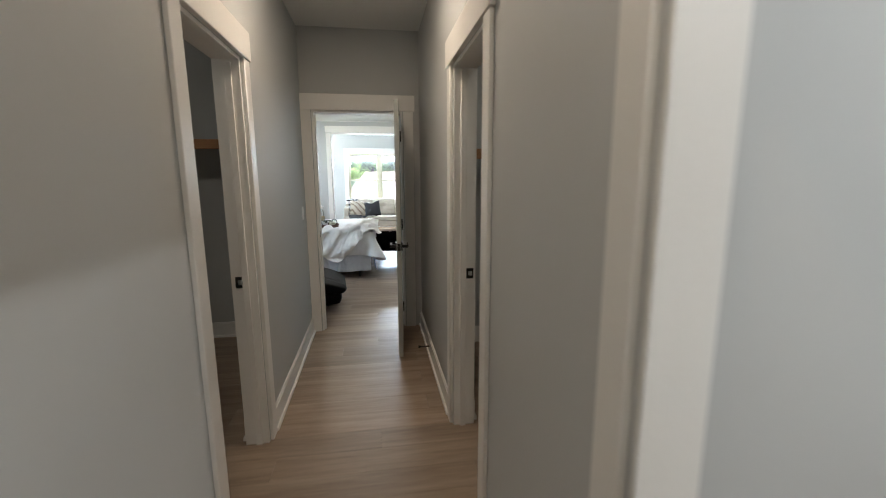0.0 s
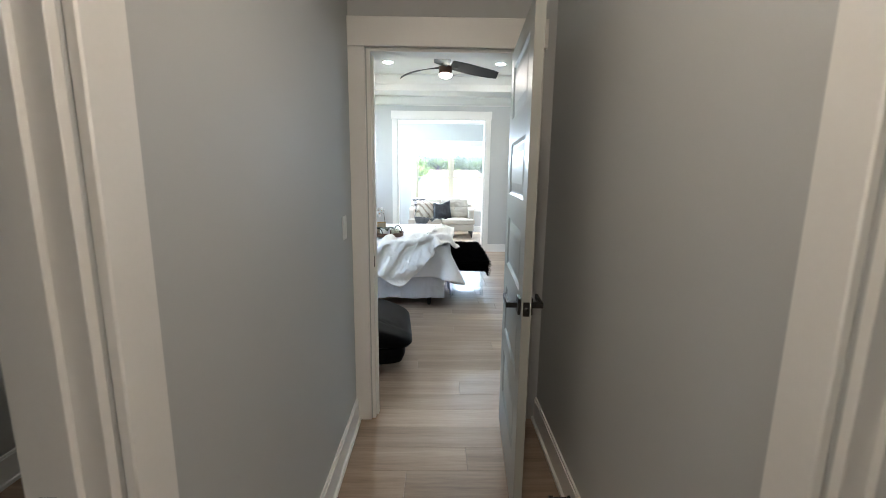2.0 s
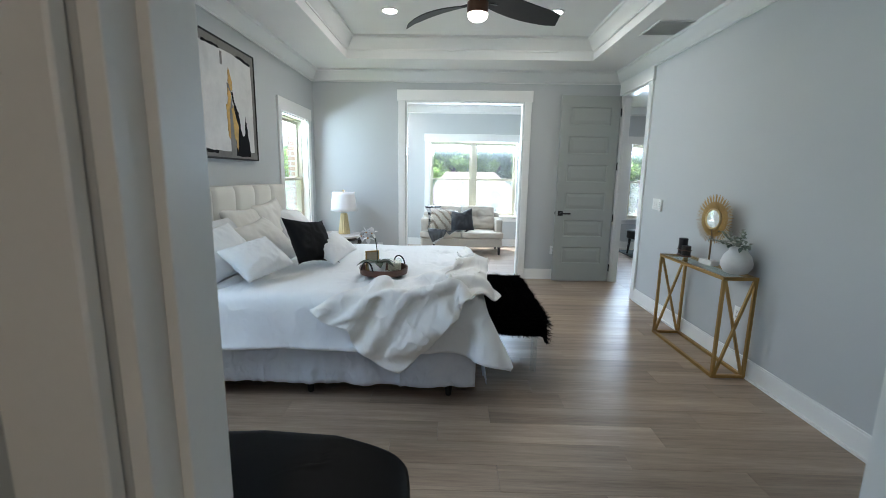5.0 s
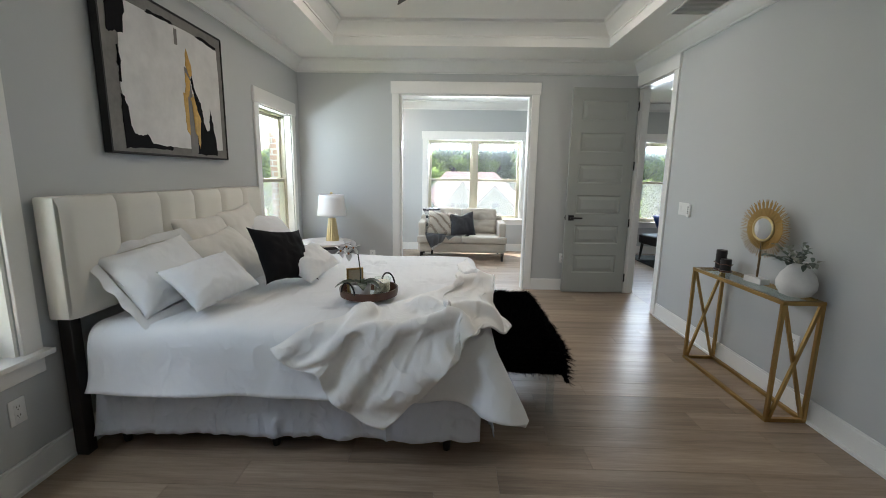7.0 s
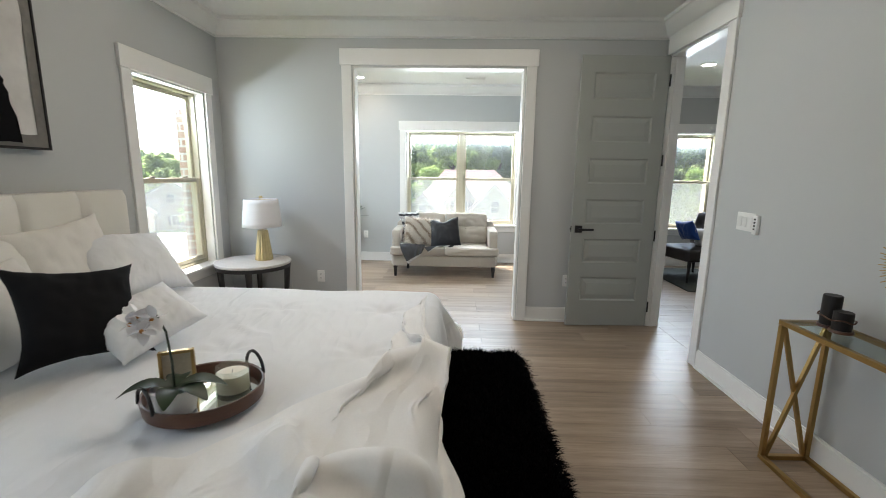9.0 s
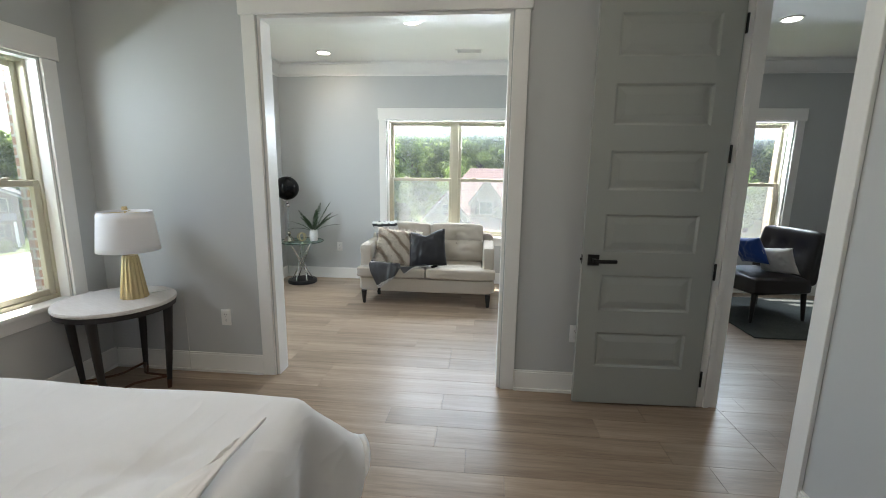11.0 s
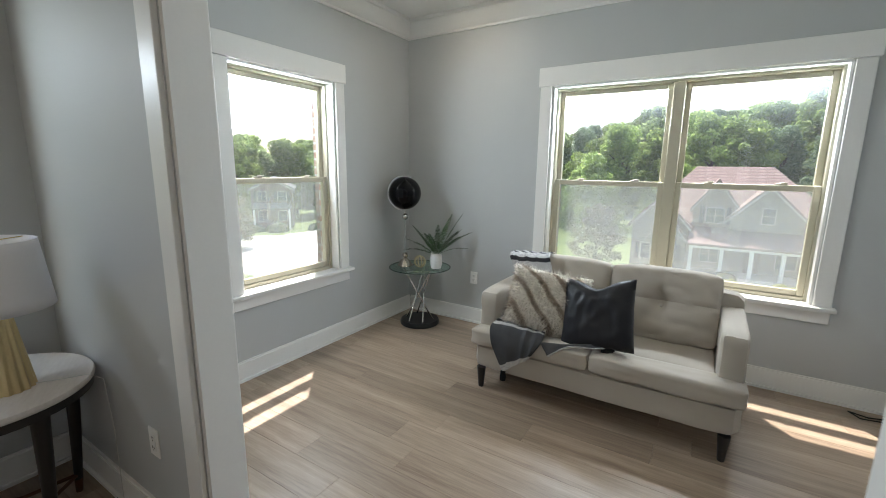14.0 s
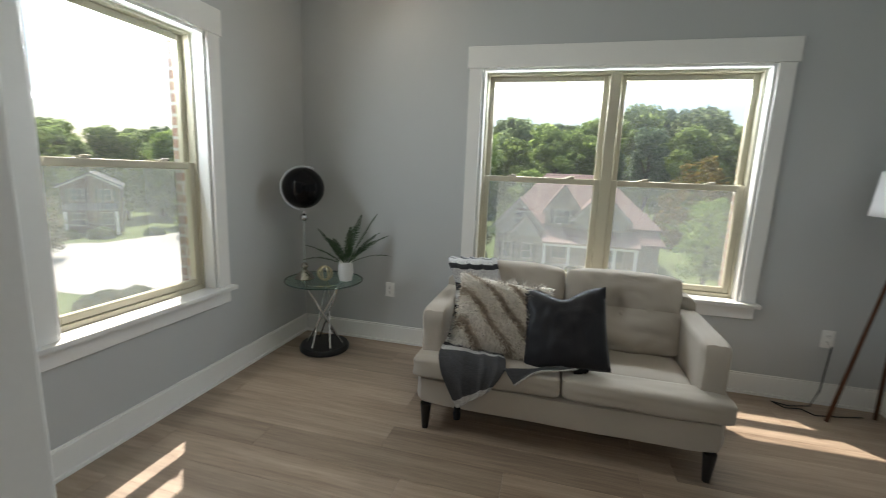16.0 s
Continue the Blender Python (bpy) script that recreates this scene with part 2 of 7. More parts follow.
def boxpart(name, mat, parent, dims, bevel=0.0, seg=1, label="", m=None):
    bm = bmesh.new()
    box(bm, *dims, bevel=bevel, seg=seg, m=m)
    return part(name, bm, mat, parent, label)


def thing(name, m, label, category, group="", kind=""):
    ob = new(name)
    ob.empty_display_size = 0.1
    ob.matrix_basis = m
    return tagged(ob, label, category, group, kind)


def structure(name, bm, mat, label, category, smooth=40):
    return tagged(part(name, bm, mat, None, "", smooth), label, category, kind="structure")


def grid(bm, nu, nv, fn, wrap_u=False):
    """A sheet of quads; fn(u, v) with u, v from 0 to 1 gives the point."""
    rows = [[bm.verts.new(fn(i / nu, j / nv)) for i in range(nu if wrap_u else nu + 1)] for j in range(nv + 1)]
    n = len(rows[0])
    for a, b in zip(rows, rows[1:]):
        for i in range(n if wrap_u else n - 1):
            bm.faces.new((a[i], a[(i + 1) % n], b[(i + 1) % n], b[i]))
    return rows


# ---- the rooms: measures ----
WX, EX = -2.585, 1.455            # inner faces of the west and east walls
SY, NY = 5.30, 10.675             # bedroom, south and north
N2, N3 = 10.80, 13.455            # sitting room, south and north
CEIL_Z, TRAY_Z, TOP = 2.75, 2.985, 3.1
HL, HR = -1.075, -0.02            # hall, left and right faces
TRAY = (-1.98, 5.87, 0.905, 10.11)


def wall(name, along, lo, hi, a, b, z0, z1, openings, mat=None, label="smooth pale grey painted wall"):
    """A wall along x or y, from lo to hi across, from a to b along, with openings (from, to, sill, head)."""
    bm = bmesh.new()

    def piece(u0, u1, w0, w1):
        if u1 - u0 > 1e-4 and w1 - w0 > 1e-4:
            if along == "x":
                box(bm, u0, lo, w0, u1, hi, w1)
            else:
                box(bm, lo, u0, w0, hi, u1, w1)
    at = a
    for u0, u1, w0, w1 in sorted(openings):
        piece(at, u0, z0, z1)
        piece(u0, u1, z0, w0)
        piece(u0, u1, w1, z1)
        at = u1
    piece(at, b, z0, z1)
    return structure(name, bm, mat or WALL, label, "wall", smooth=0)


W0, W1, W3 = (6.23, 7.085), (9.575, 10.415), (11.62, 12.49)
N_WIN, R_WIN = (-1.172, 0.575), (2.80, 3.66)
SILL, HEAD = 0.60, 2.075
west = [(*w, SILL, HEAD) for w in (W0, W1, W3)]
wall("wall_west", "y", WX - 0.125, WX, -0.6, N3 + 0.125, 0, TOP, west)
wall("wall_west_outside", "y", WX - 0.265, WX - 0.135, -0.8, N3 + 0.27, -4.6, TOP + 0.2, [(a - 0.008, b + 0.008, SILL - 0.03, 2.06) for a, b in (W0, W1, W3)], BRICK, "red-brown brick outside wall")
wall("wall_north_sitting", "x", N3, N3 + 0.125, WX - 0.125, 5.2, 0, TOP, [(*N_WIN, SILL + 0.01, HEAD), (*R_WIN, SILL, HEAD)])
wall("wall_north_outside", "x", N3 + 0.135, N3 + 0.265, WX - 0.13, 5.4, -4.6, TOP + 0.2, [(N_WIN[0] + 0.03, N_WIN[1] - 0.03, SILL - 0.02, 2.13), (R_WIN[0] + 0.03, R_WIN[1] - 0.03, SILL - 0.03, 2.0)], BRICK, "red-brown brick outside wall")
OPEN = (-1.345, 0.22, 0.0, 2.37)
wall("wall_north", "x", NY, N2, WX, EX, 0, TOP, [OPEN])
EDOOR = (9.79, 10.60, 0.0, 2.455)
wall("wall_east", "y", EX, EX + 0.125, 5.17, N3, 0, TOP, [EDOOR])
HDOOR = (-0.984, -0.176, 0.0, 2.055)
wall("wall_south", "x", 5.17, SY, WX, EX, 0, TOP, [HDOOR])
LDOOR = (2.74, 3.43, 0.0, 2.055)
wall("wall_hall_left", "y", HL - 0.125, HL, -0.6, 5.17, 0, TOP, [LDOOR])
BDOOR = (0.80, 1.72, 0.0, 2.055)
wall("wall_hall_right", "y", HR, HR + 0.125, -0.6, 5.17, 0, TOP, [LDOOR, BDOOR])
wall("wall_hall_end", "x", -0.72, -0.6, WX - 0.13, 2.6, 0, TOP, [])
wall("wall_closet_north", "x", 4.68, 4.80, HR + 0.125, 1.545, 0, TOP, [])
wall("wall_closet_east", "y", 1.545, 1.67, 1.95, 5.17, 0, TOP, [])
wall("wall_closet_south", "x", 1.83, 1.95, HR + 0.125, 2.6, 0, TOP, [])
wall("wall_closet_left_south", "x", 1.83, 1.95, WX, HL - 0.125, 0, TOP, [])
wall("wall_bath_east", "y", 2.48, 2.6, -0.6, 1.83, 0, TOP, [])
wall("wall_study_east", "y", 5.08, 5.2, 8.4, N3, 0, TOP, [])
wall("wall_study_south", "x", 8.28, 8.4, EX + 0.125, 5.2, 0, TOP, [])

# ceilings
bm = bmesh.new()
tx0, ty0, tx1, ty1 = TRAY
for q in ((WX, SY, tx0, NY), (tx1, SY, EX, NY), (tx0, SY, tx1, ty0), (tx0, ty1, tx1, NY)):
    box(bm, q[0], q[1], CEIL_Z, q[2], q[3], CEIL_Z + 0.03)
for q in ((tx0 - 0.03, ty0, tx0, ty1), (tx1, ty0, tx1 + 0.03, ty1), (tx0, ty0 - 0.03, tx1, ty0), (tx0, ty1, tx1, ty1 + 0.03)):
    box(bm, q[0], q[1], CEIL_Z + 0.03, q[2], q[3], TRAY_Z + 0.03)
box(bm, tx0, ty0, TRAY_Z, tx1, ty1, TRAY_Z + 0.03)
structure("ceiling", bm, CEIL, "white tray ceiling of the bedroom", "ceiling", smooth=0)
for nm, q in (("ceiling_sitting", (WX, N2, EX, N3)), ("ceiling_study", (EX + 0.125, 8.4, 5.08, N3)), ("ceiling_hall", (HL, -0.6, HR, 5.17)),
              ("ceiling_closet_left", (WX, 1.95, HL - 0.125, 5.17)), ("ceiling_closet_right", (HR + 0.125, 1.95, 1.545, 4.68)), ("ceiling_bath", (HR + 0.125, -0.6, 2.48, 1.83))):
    bm = bmesh.new()
    box(bm, q[0], q[1], CEIL_Z, q[2], q[3], CEIL_Z + 0.05)
    structure(nm, bm, CEIL, "flat white painted ceiling", "ceiling", smooth=0)
bm = bmesh.new()
box(bm, WX - 0.6, -1.2, TOP + 0.2, 5.8, N3 + 0.45, TOP + 0.4)
structure("roof_deck", bm, CEIL, "closed roof deck above the ceilings", "roof", smooth=0)


def crown(name, x0, y0, x1, y1, z0, z1, reach, label="white stepped crown moulding", inward=True):
    """A moulding round a rectangle, with its corners mitred."""
    prof = [(0.0, 0.0), (0.012, 0.0), (0.012, 0.018), (0.03, 0.03), (0.055 * reach / 0.1, 0.45 * (z1 - z0)), (reach * 0.85, 0.78 * (z1 - z0)), (reach, 0.82 * (z1 - z0)), (reach, z1 - z0), (0.0, z1 - z0)]
    bm = bmesh.new()
    rings = []
    for d, h in prof:
        rings.append([bm.verts.new(p) for p in ((x0 + d, y0 + d, z0 + h), (x1 - d, y0 + d, z0 + h), (x1 - d, y1 - d, z0 + h), (x0 + d, y1 - d, z0 + h))])
    n = len(rings)
    for i in range(n):
        a, b = rings[i], rings[(i + 1) % n]
        for k in range(4):
            bm.faces.new((a[k], a[(k + 1) % 4], b[(k + 1) % 4], b[k]))
    return structure(name, bm, WHITE, label, "trim", smooth=25)


crown("trim_crown_bedroom", WX, SY, EX, NY, 2.60, CEIL_Z, 0.10)
crown("trim_crown_tray", tx0, ty0, tx1, ty1, CEIL_Z + 0.085, TRAY_Z, 0.11)
crown("trim_crown_sitting", WX, N2, EX, N3, 2.60, CEIL_Z, 0.10)
crown("trim_crown_study", EX + 0.125, 8.4, 5.08, N3, 2.60, CEIL_Z, 0.10)


def baseboard(runs, high=0.14):
    """Runs (x0, y0, x1, y1, nx, ny): board with a shoe strip along the foot of each wall face."""
    bm = bmesh.new()
    for x0, y0, x1, y1, nx, ny in runs:
        for t0, t1, z0, z1 in ((0, 0.014, 0, high - 0.012), (0, 0.009, high - 0.012, high), (0.014, 0.027, 0, 0.017)):
            box(bm, x0 + nx * t0, y0 + ny * t0, z0, x1 + nx * t1, y1 + ny * t1, z1)
    return structure("baseboard", bm, WHITE, "tall white painted baseboard with shoe strip", "baseboard", smooth=0)


CW = 0.097
baseboard([(WX, SY, WX, NY, 1, 0), (WX + 0.027, NY, OPEN[0] - CW, NY, 0, -1), (OPEN[1] + CW, NY, EX, NY, 0, -1), (EX, SY, EX, EDOOR[0] - CW, -1, 0),
           (WX + 0.027, SY, HDOOR[0] - CW, SY, 0, 1), (HDOOR[1] + CW, SY, EX - 0.027, SY, 0, 1)])
baseboard([(WX, N2, WX, N3, 1, 0), (WX + 0.027, N3, EX - 0.027, N3, 0, -1), (EX, N2, EX, N3, -1, 0), (WX + 0.027, N2, OPEN[0] - CW, N2, 0, 1), (OPEN[1] + CW, N2, EX - 0.027, N2, 0, 1)])
baseboard([(HL, -0.6, HL, LDOOR[0] - CW, 1, 0), (HL, LDOOR[1] + CW, HL, 5.17, 1, 0), (HR, BDOOR[1] + CW, HR, LDOOR[0] - CW, -1, 0), (HR, LDOOR[1] + CW, HR, 5.17, -1, 0)])
baseboard([(WX, 1.95, WX, 5.17, 1, 0), (WX + 0.027, 5.17, HL - 0.125, 5.17, 0, -1), (HL - 0.125, LDOOR[1] + 0.02, HL - 0.125, 5.143, -1, 0)])
baseboard([(HR + 0.125, 4.68, 1.545, 4.68, 0, -1), (1.545, 1.95, 1.545, 4.653, -1, 0), (HR + 0.125, LDOOR[1] + 0.02, HR + 0.125, 4.653, 1, 0)])
baseboard([(EX + 0.125, 8.4, EX + 0.125, EDOOR[0] - CW, 1, 0), (EX + 0.125, EDOOR[1] + CW, EX + 0.125, N3, 1, 0), (EX + 0.152, N3, 5.08, N3, 0, -1), (5.08, 8.4, 5.08, 13.428, -1, 0)])


def casing(name, along, face, out, u0, u1, head, depth, to_floor=True, sides=(True, True), both=True, header=0.14, label="white painted flat door casing with header board"):
    """Lining and casing round an opening: face is the wall's face, out points into the room, depth is the wall's thickness."""
    root = thing(name, pose(0, 0, 0), label, "door casing", kind="structure")

    def b(nm, a0, a1, d0, d1, z0, z1, bev=0.003):
        lo, hi = face + out * d0, face + out * d1
        dims = (a0, lo, z0, a1, hi, z1) if along == "x" else (lo, a0, z0, hi, a1, z1)
        boxpart(nm, WHITE, root, dims, bevel=bev)
    for s, on in ((0, sides[0]), (1, sides[1])):
        a = (u0 - CW, u0 - 0.006) if s == 0 else (u1 + 0.006, u1 + CW)
        if on:
            b("side_casing", *a, 0, 0.019, 0, head)
            if both:
                b("side_casing", *a, -depth, -depth - 0.019, 0, head)
        j = (u0, u0 + 0.018) if s == 0 else (u1 - 0.018, u1)
        b("jamb", *j, -depth, 0, 0, head - 0.018, 0.001)
        k = (u0 + 0.018, u0 + 0.03) if s == 0 else (u1 - 0.03, u1 - 0.018)
        if to_floor == "stop":
            b("door_stop", *k, -depth * 0.55, -depth * 0.3, 0, head - 0.03, 0.001)
    b("head_jamb", u0, u1, -depth, 0, head - 0.018, head, 0.001)
    e0, e1 = u0 - (CW + 0.014 if sides[0] else 0), u1 + (CW + 0.014 if sides[1] else 0)
    b("header", e0, e1, 0, 0.026, head, head + header)
    if both:
        b("header", e0, e1, -depth, -depth - 0.026, head, head + header)
    return root


casing("trim_opening", "x", NY, -1, OPEN[0], OPEN[1], OPEN[3], 0.125)
casing("trim_door_east", "y", EX, -1, EDOOR[0], EDOOR[1], EDOOR[3], 0.125, "stop", sides=(True, False))
casing("trim_door_hall", "x", 5.17, -1, HDOOR[0], HDOOR[1], HDOOR[3], 0.13, "stop")
casing("trim_closet_left", "y", HL, 1, LDOOR[0], LDOOR[1], LDOOR[3], 0.125, "stop", both=False)
casing("trim_closet_right", "y", HR, -1, LDOOR[0], LDOOR[1], LDOOR[3], 0.125, "stop", both=False)
casing("trim_bath", "y", HR, -1, BDOOR[0], BDOOR[1], BDOOR[3], 0.125, True, both=False)


# ---- windows ----
def sash(root, name, w, z0, z1, y, thick, pane_y):
    fr = 0.038
    bm = bmesh.new()
    for q in ((-w / 2, z0, -w / 2 + fr, z1), (w / 2 - fr, z0, w / 2, z1), (-w / 2 + fr, z0, w / 2 - fr, z0 + fr), (-w / 2 + fr, z1 - fr, w / 2 - fr, z1)):
        box(bm, q[0], y, q[1], q[2], y + thick, q[3], bevel=0.004)
    s = part(name, bm, VINYL, root)
    bm = bmesh.new()
    box(bm, -w / 2 + fr - 0.004, pane_y, z0 + fr - 0.004, w / 2 - fr + 0.004, pane_y + 0.004, z1 - fr + 0.004)
    p = part("pane", bm, GLASS, s, "clear window glass")
    p.visible_shadow = False
    return s


def window(name, m, width, units, z0, z1, label):
    """A cased double-hung window; local x runs along the wall, local -y points into the room, y = 0 is the inner wall face."""
    root = thing(name, m, label, "window", kind="structure")
    u0, u1 = -width / 2, width / 2
    for a in ((u0 - CW, u0 - 0.005), (u1 + 0.005, u1 + CW)):
        boxpart("side_casing", WHITE, root, (a[0], -0.019, z0, a[1], 0, z1), bevel=0.003)
    boxpart("header", WHITE, root, (u0 - CW - 0.014, -0.026, z1, u1 + CW + 0.014, 0, z1 + 0.14), bevel=0.003)
    boxpart("window_sill", WHITE, root, (u0 - CW - 0.02, -0.058, z0 - 0.022, u1 + CW + 0.02, 0.069, z0 + 0.004), bevel=0.004, seg=2)
    boxpart("apron", WHITE, root, (u0 - CW, -0.018, z0 - 0.105, u1 + CW, 0, z0 - 0.022), bevel=0.003)
    bm = bmesh.new()
    for q in ((u0, 0, z0 + 0.004, u0 + 0.014, 0.07, z1), (u1 - 0.014, 0, z0 + 0.004, u1, 0.07, z1), (u0 + 0.014, 0, z1 - 0.014, u1 - 0.014, 0.07, z1)):
        box(bm, *q)
    part("reveal", bm, WHITE, root)
    fw = 0.03
    bm = bmesh.new()
    for q in ((u0, z0, u0 + fw, z1), (u1 - fw, z0, u1, z1), (u0 + fw, z0, u1 - fw, z0 + fw), (u0 + fw, z1 - fw, u1 - fw, z1)):
        box(bm, q[0], 0.07, q[1], q[2], 0.16, q[3], bevel=0.003)
    inner = (width - 2 * fw - 0.075 * (units - 1)) / units
    for k in range(units - 1):
        c = u0 + fw + inner * (k + 1) + 0.075 * (k + 0.5)
        box(bm, c - 0.0375, 0.07, z0 + fw, c + 0.0375, 0.16, z1 - fw, bevel=0.003)
    part("window_frame", bm, VINYL, root, "khaki vinyl window frame")
    window_light(m, width, WINDOW_WATTS[name])
    mid = 1.335
    for k in range(units):
        c = u0 + fw + inner * (k + 0.5) + 0.075 * k
        for nm, q0, q1, y in (("upper_sash", mid - 0.02, z1 - fw, 0.118), ("lower_sash", z0 + fw, mid + 0.02, 0.08)):
            s = sash(root, nm, inner, q0, q1, y, 0.034, y + 0.015)
            s.location = (c, 0, 0)
        for lx in (-0.2, 0.2):
            bm = bmesh.new()
            box(bm, c + lx * inner / 0.8 - 0.03, 0.084, mid + 0.02, c + lx * inner / 0.8 + 0.03, 0.108, mid + 0.028, bevel=0.003)
            box(bm, c + lx * inner / 0.8 - 0.008, 0.074, mid + 0.028, c + lx * inner / 0.8 + 0.03, 0.094, mid + 0.036, bevel=0.003)
            part("sash_lock", bm, VINYL, root)
        bm = bmesh.new()
        box(bm, c - inner / 2 + 0.01, 0.163, z0 + 0.035, c + inner / 2 - 0.01, 0.164, mid)
        part("insect_screen", bm, SCREEN, root, "fine grey insect screen").visible_shadow = False
    return root


def west_window(name, w):
    return window(name, pose(WX, (w[0] + w[1]) / 2, 0, 0, 0, 90), w[1] - w[0], 1, SILL, HEAD, "white-cased double-hung window with khaki vinyl sashes")


west_window("window_1", W0), west_window("window_2", W1), west_window("window_3", W3)
window("window_4", pose((N_WIN[0] + N_WIN[1]) / 2, N3, 0), N_WIN[1] - N_WIN[0], 2, SILL + 0.01, HEAD, "white-cased twin double-hung window behind the loveseat")
window("window_5", pose((R_WIN[0] + R_WIN[1]) / 2, N3, 0), R_WIN[1] - R_WIN[0], 1, SILL, HEAD, "white-cased double-hung window of the study")


# ---- doors ----
def door(name, m, w, h, panels, lever_z, hinges, label, rail=0.09, low=0.225, gap=0.117, pin=-0.006):
    """A panelled leaf hung at its local origin; local x runs from the hinges to the latch, the leaf is 35 mm thick in +y."""
    root = thing(name, m, label, "door", kind="structure")
    th, st = 0.035, 0.115
    zb, zt = 0.012, h
    ph = (zt - zb - low - rail - gap * (panels - 1)) / panels
    bm = bmesh.new()
    box(bm, 0, 0, zb, st, th, zt)
    box(bm, w - st, 0, zb, w, th, zt)
    zs, z = [], zb + low
    box(bm, st, 0, zb, w - st, th, z)
    for k in range(panels):
        zs.append((z, z + ph))
        z += ph
        top = zt if k == panels - 1 else z + gap
        box(bm, st, 0, z, w - st, th, top)
        z = top
    part("slab", bm, DOORPAINT, root, smooth=0)
    for a, b in zs:
        bm = bmesh.new()
        for side in (0, 1):
            steps = [(0.0, 0.0005), (0.012, 0.009), (0.02, 0.0095), (0.055, 0.003), (0.058, 0.0025)]
            rings = []
            for inset, sink in steps:
                yy = sink if side == 0 else th - sink
                rings.append([bm.verts.new(p) for p in ((st + inset, yy, a + inset), (w - st - inset, yy, a + inset), (w - st - inset, yy, b - inset), (st + inset, yy, b - inset))])
            for r, q in zip(rings, rings[1:]):
                for k in range(4):
                    bm.faces.new((r[k], r[(k + 1) % 4], q[(k + 1) % 4], q[k]))
            bm.faces.new(rings[-1])
        part("panel", bm, DOORPAINT, root, smooth=0)
    lx = w - 0.062
    for side in (-1, 1):
        y0 = 0 if side < 0 else th
        bm = bmesh.new()
        box(bm, lx - 0.033, y0, lever_z - 0.033, lx + 0.033, y0 + side * 0.011, lever_z + 0.033, bevel=0.002)
        box(bm, lx - 0.011, y0 + side * 0.011, lever_z - 0.011, lx + 0.011, y0 + side * 0.05, lever_z + 0.011, bevel=0.002)
        box(bm, lx - 0.125, y0 + side * 0.042, lever_z - 0.011, lx + 0.012, y0 + side * 0.056, lever_z + 0.011, bevel=0.003)
        part("door_handle", bm, BLACK, root, "matt black lever handle on a square rose")
    bm = bmesh.new()
    box(bm, w - 0.001, 0.005, lever_z - 0.028, w + 0.002, th - 0.005, lever_z + 0.028, bevel=0.001)
    box(bm, w + 0.001, 0.011, lever_z - 0.008, w + 0.011, th - 0.011, lever_z + 0.008, bevel=0.002)
    part("latch", bm, BLACK, root)
    for k in range(hinges):
        z = 0.2 + (h - 0.4) * k / (hinges - 1)
        bm = bmesh.new()
        tube(bm, [(-0.006, pin, z - 0.05), (-0.006, pin, z + 0.05)], 0.007, 8)
        box(bm, -0.002, 0.0, z - 0.048, 0.0, th - 0.006, z + 0.048)
        part("hinge", bm, BLACK, root)
    return root


door("door_1", pose(1.44, 10.592, 0, 0, 0, 182), 0.762, 2.44, 6, 0.935, 4, "tall sage-grey six-panel door, open against the wall", 0.14, 0.245, 0.14, pin=0.041)
door("door_2", pose(-0.238, 5.172, 0, 0, 0, math.degrees(math.atan2(-0.763, -0.052))), 0.762, 2.035, 5, 0.925, 3, "sage-grey five-panel hall door, standing open", pin=0.041)


def wall_plate(name, m, w, h, kind, label):
    """A cover plate; local -y points into the room."""
    root = thing(name, m, label, "light switch" if kind.startswith("switch") else "outlet")
    boxpart("plate", PLASTIC, root, (-w / 2, -0.006, -h / 2, w / 2, 0, h / 2), bevel=0.003, seg=2)
    if kind == "outlet":
        boxpart("socket", PLASTIC, root, (-0.017, -0.0085, -0.034, 0.017, -0.006, 0.034), bevel=0.001)
        for dz in (-0.02, 0.02):
            bm = bmesh.new()
            for dx in (-0.006, 0.006):
                box(bm, dx - 0.0012, -0.0092, dz - 0.002, dx + 0.0012, -0.0085, dz + 0.007)
            box(bm, -0.002, -0.0092, dz - 0.011, 0.002, -0.0085, dz - 0.007)
            part("slot", bm, BLACK, root)
    else:
        n = int(kind[-1])
        for k in range(n):
            c = (k - (n - 1) / 2) * 0.046
            bm = bmesh.new()
            box(bm, c - 0.017, -0.0105, -0.034, c + 0.017, -0.006, 0.034, bevel=0.0025)
            part("rocker", bm, PLASTIC, root)
    return root


for x, y, z, rz in ((WX, 7.04, 0.37, 90), (-1.70, NY, 0.41, 0), (0.70, NY, 0.41, 0), (-1.83, N3, 0.43, 0), (1.10, N3, 0.43, 0), (EX, 7.93, 0.42, -90)):
    wall_plate("wall_outlet", pose(x, y, z, 0, 0, rz), 0.072, 0.116, "outlet", "white plastic wall outlet above the baseboard").update_tag()
for o in [o for o in scene.objects if o.name.startswith("wall_outlet")]:
    tagged(o, group="wall outlets")
wall_plate("light_switch", pose(EX, 9.37, 1.145, 0, 0, -90), 0.165, 0.116, "switch3", "white three-rocker switch plate on the wall")
wall_plate("light_switch", pose(HL, 4.957, 1.16, 0, 0, 90), 0.074, 0.116, "switch1", "white single rocker switch in the hall")
remote = thing("fan_remote", pose(EX, 9.262, 1.135, 0, 0, -90), "small white fan remote in its wall holder", "remote control")
boxpart("body", PLASTIC, remote, (-0.02, -0.022, -0.058, 0.02, 0, 0.058), bevel=0.006, seg=2)
for k in range(4):
    boxpart("button", BLACK, remote, (-0.008, -0.0235, 0.03 - 0.02 * k, 0.008, -0.022, 0.04 - 0.02 * k), bevel=0.001)

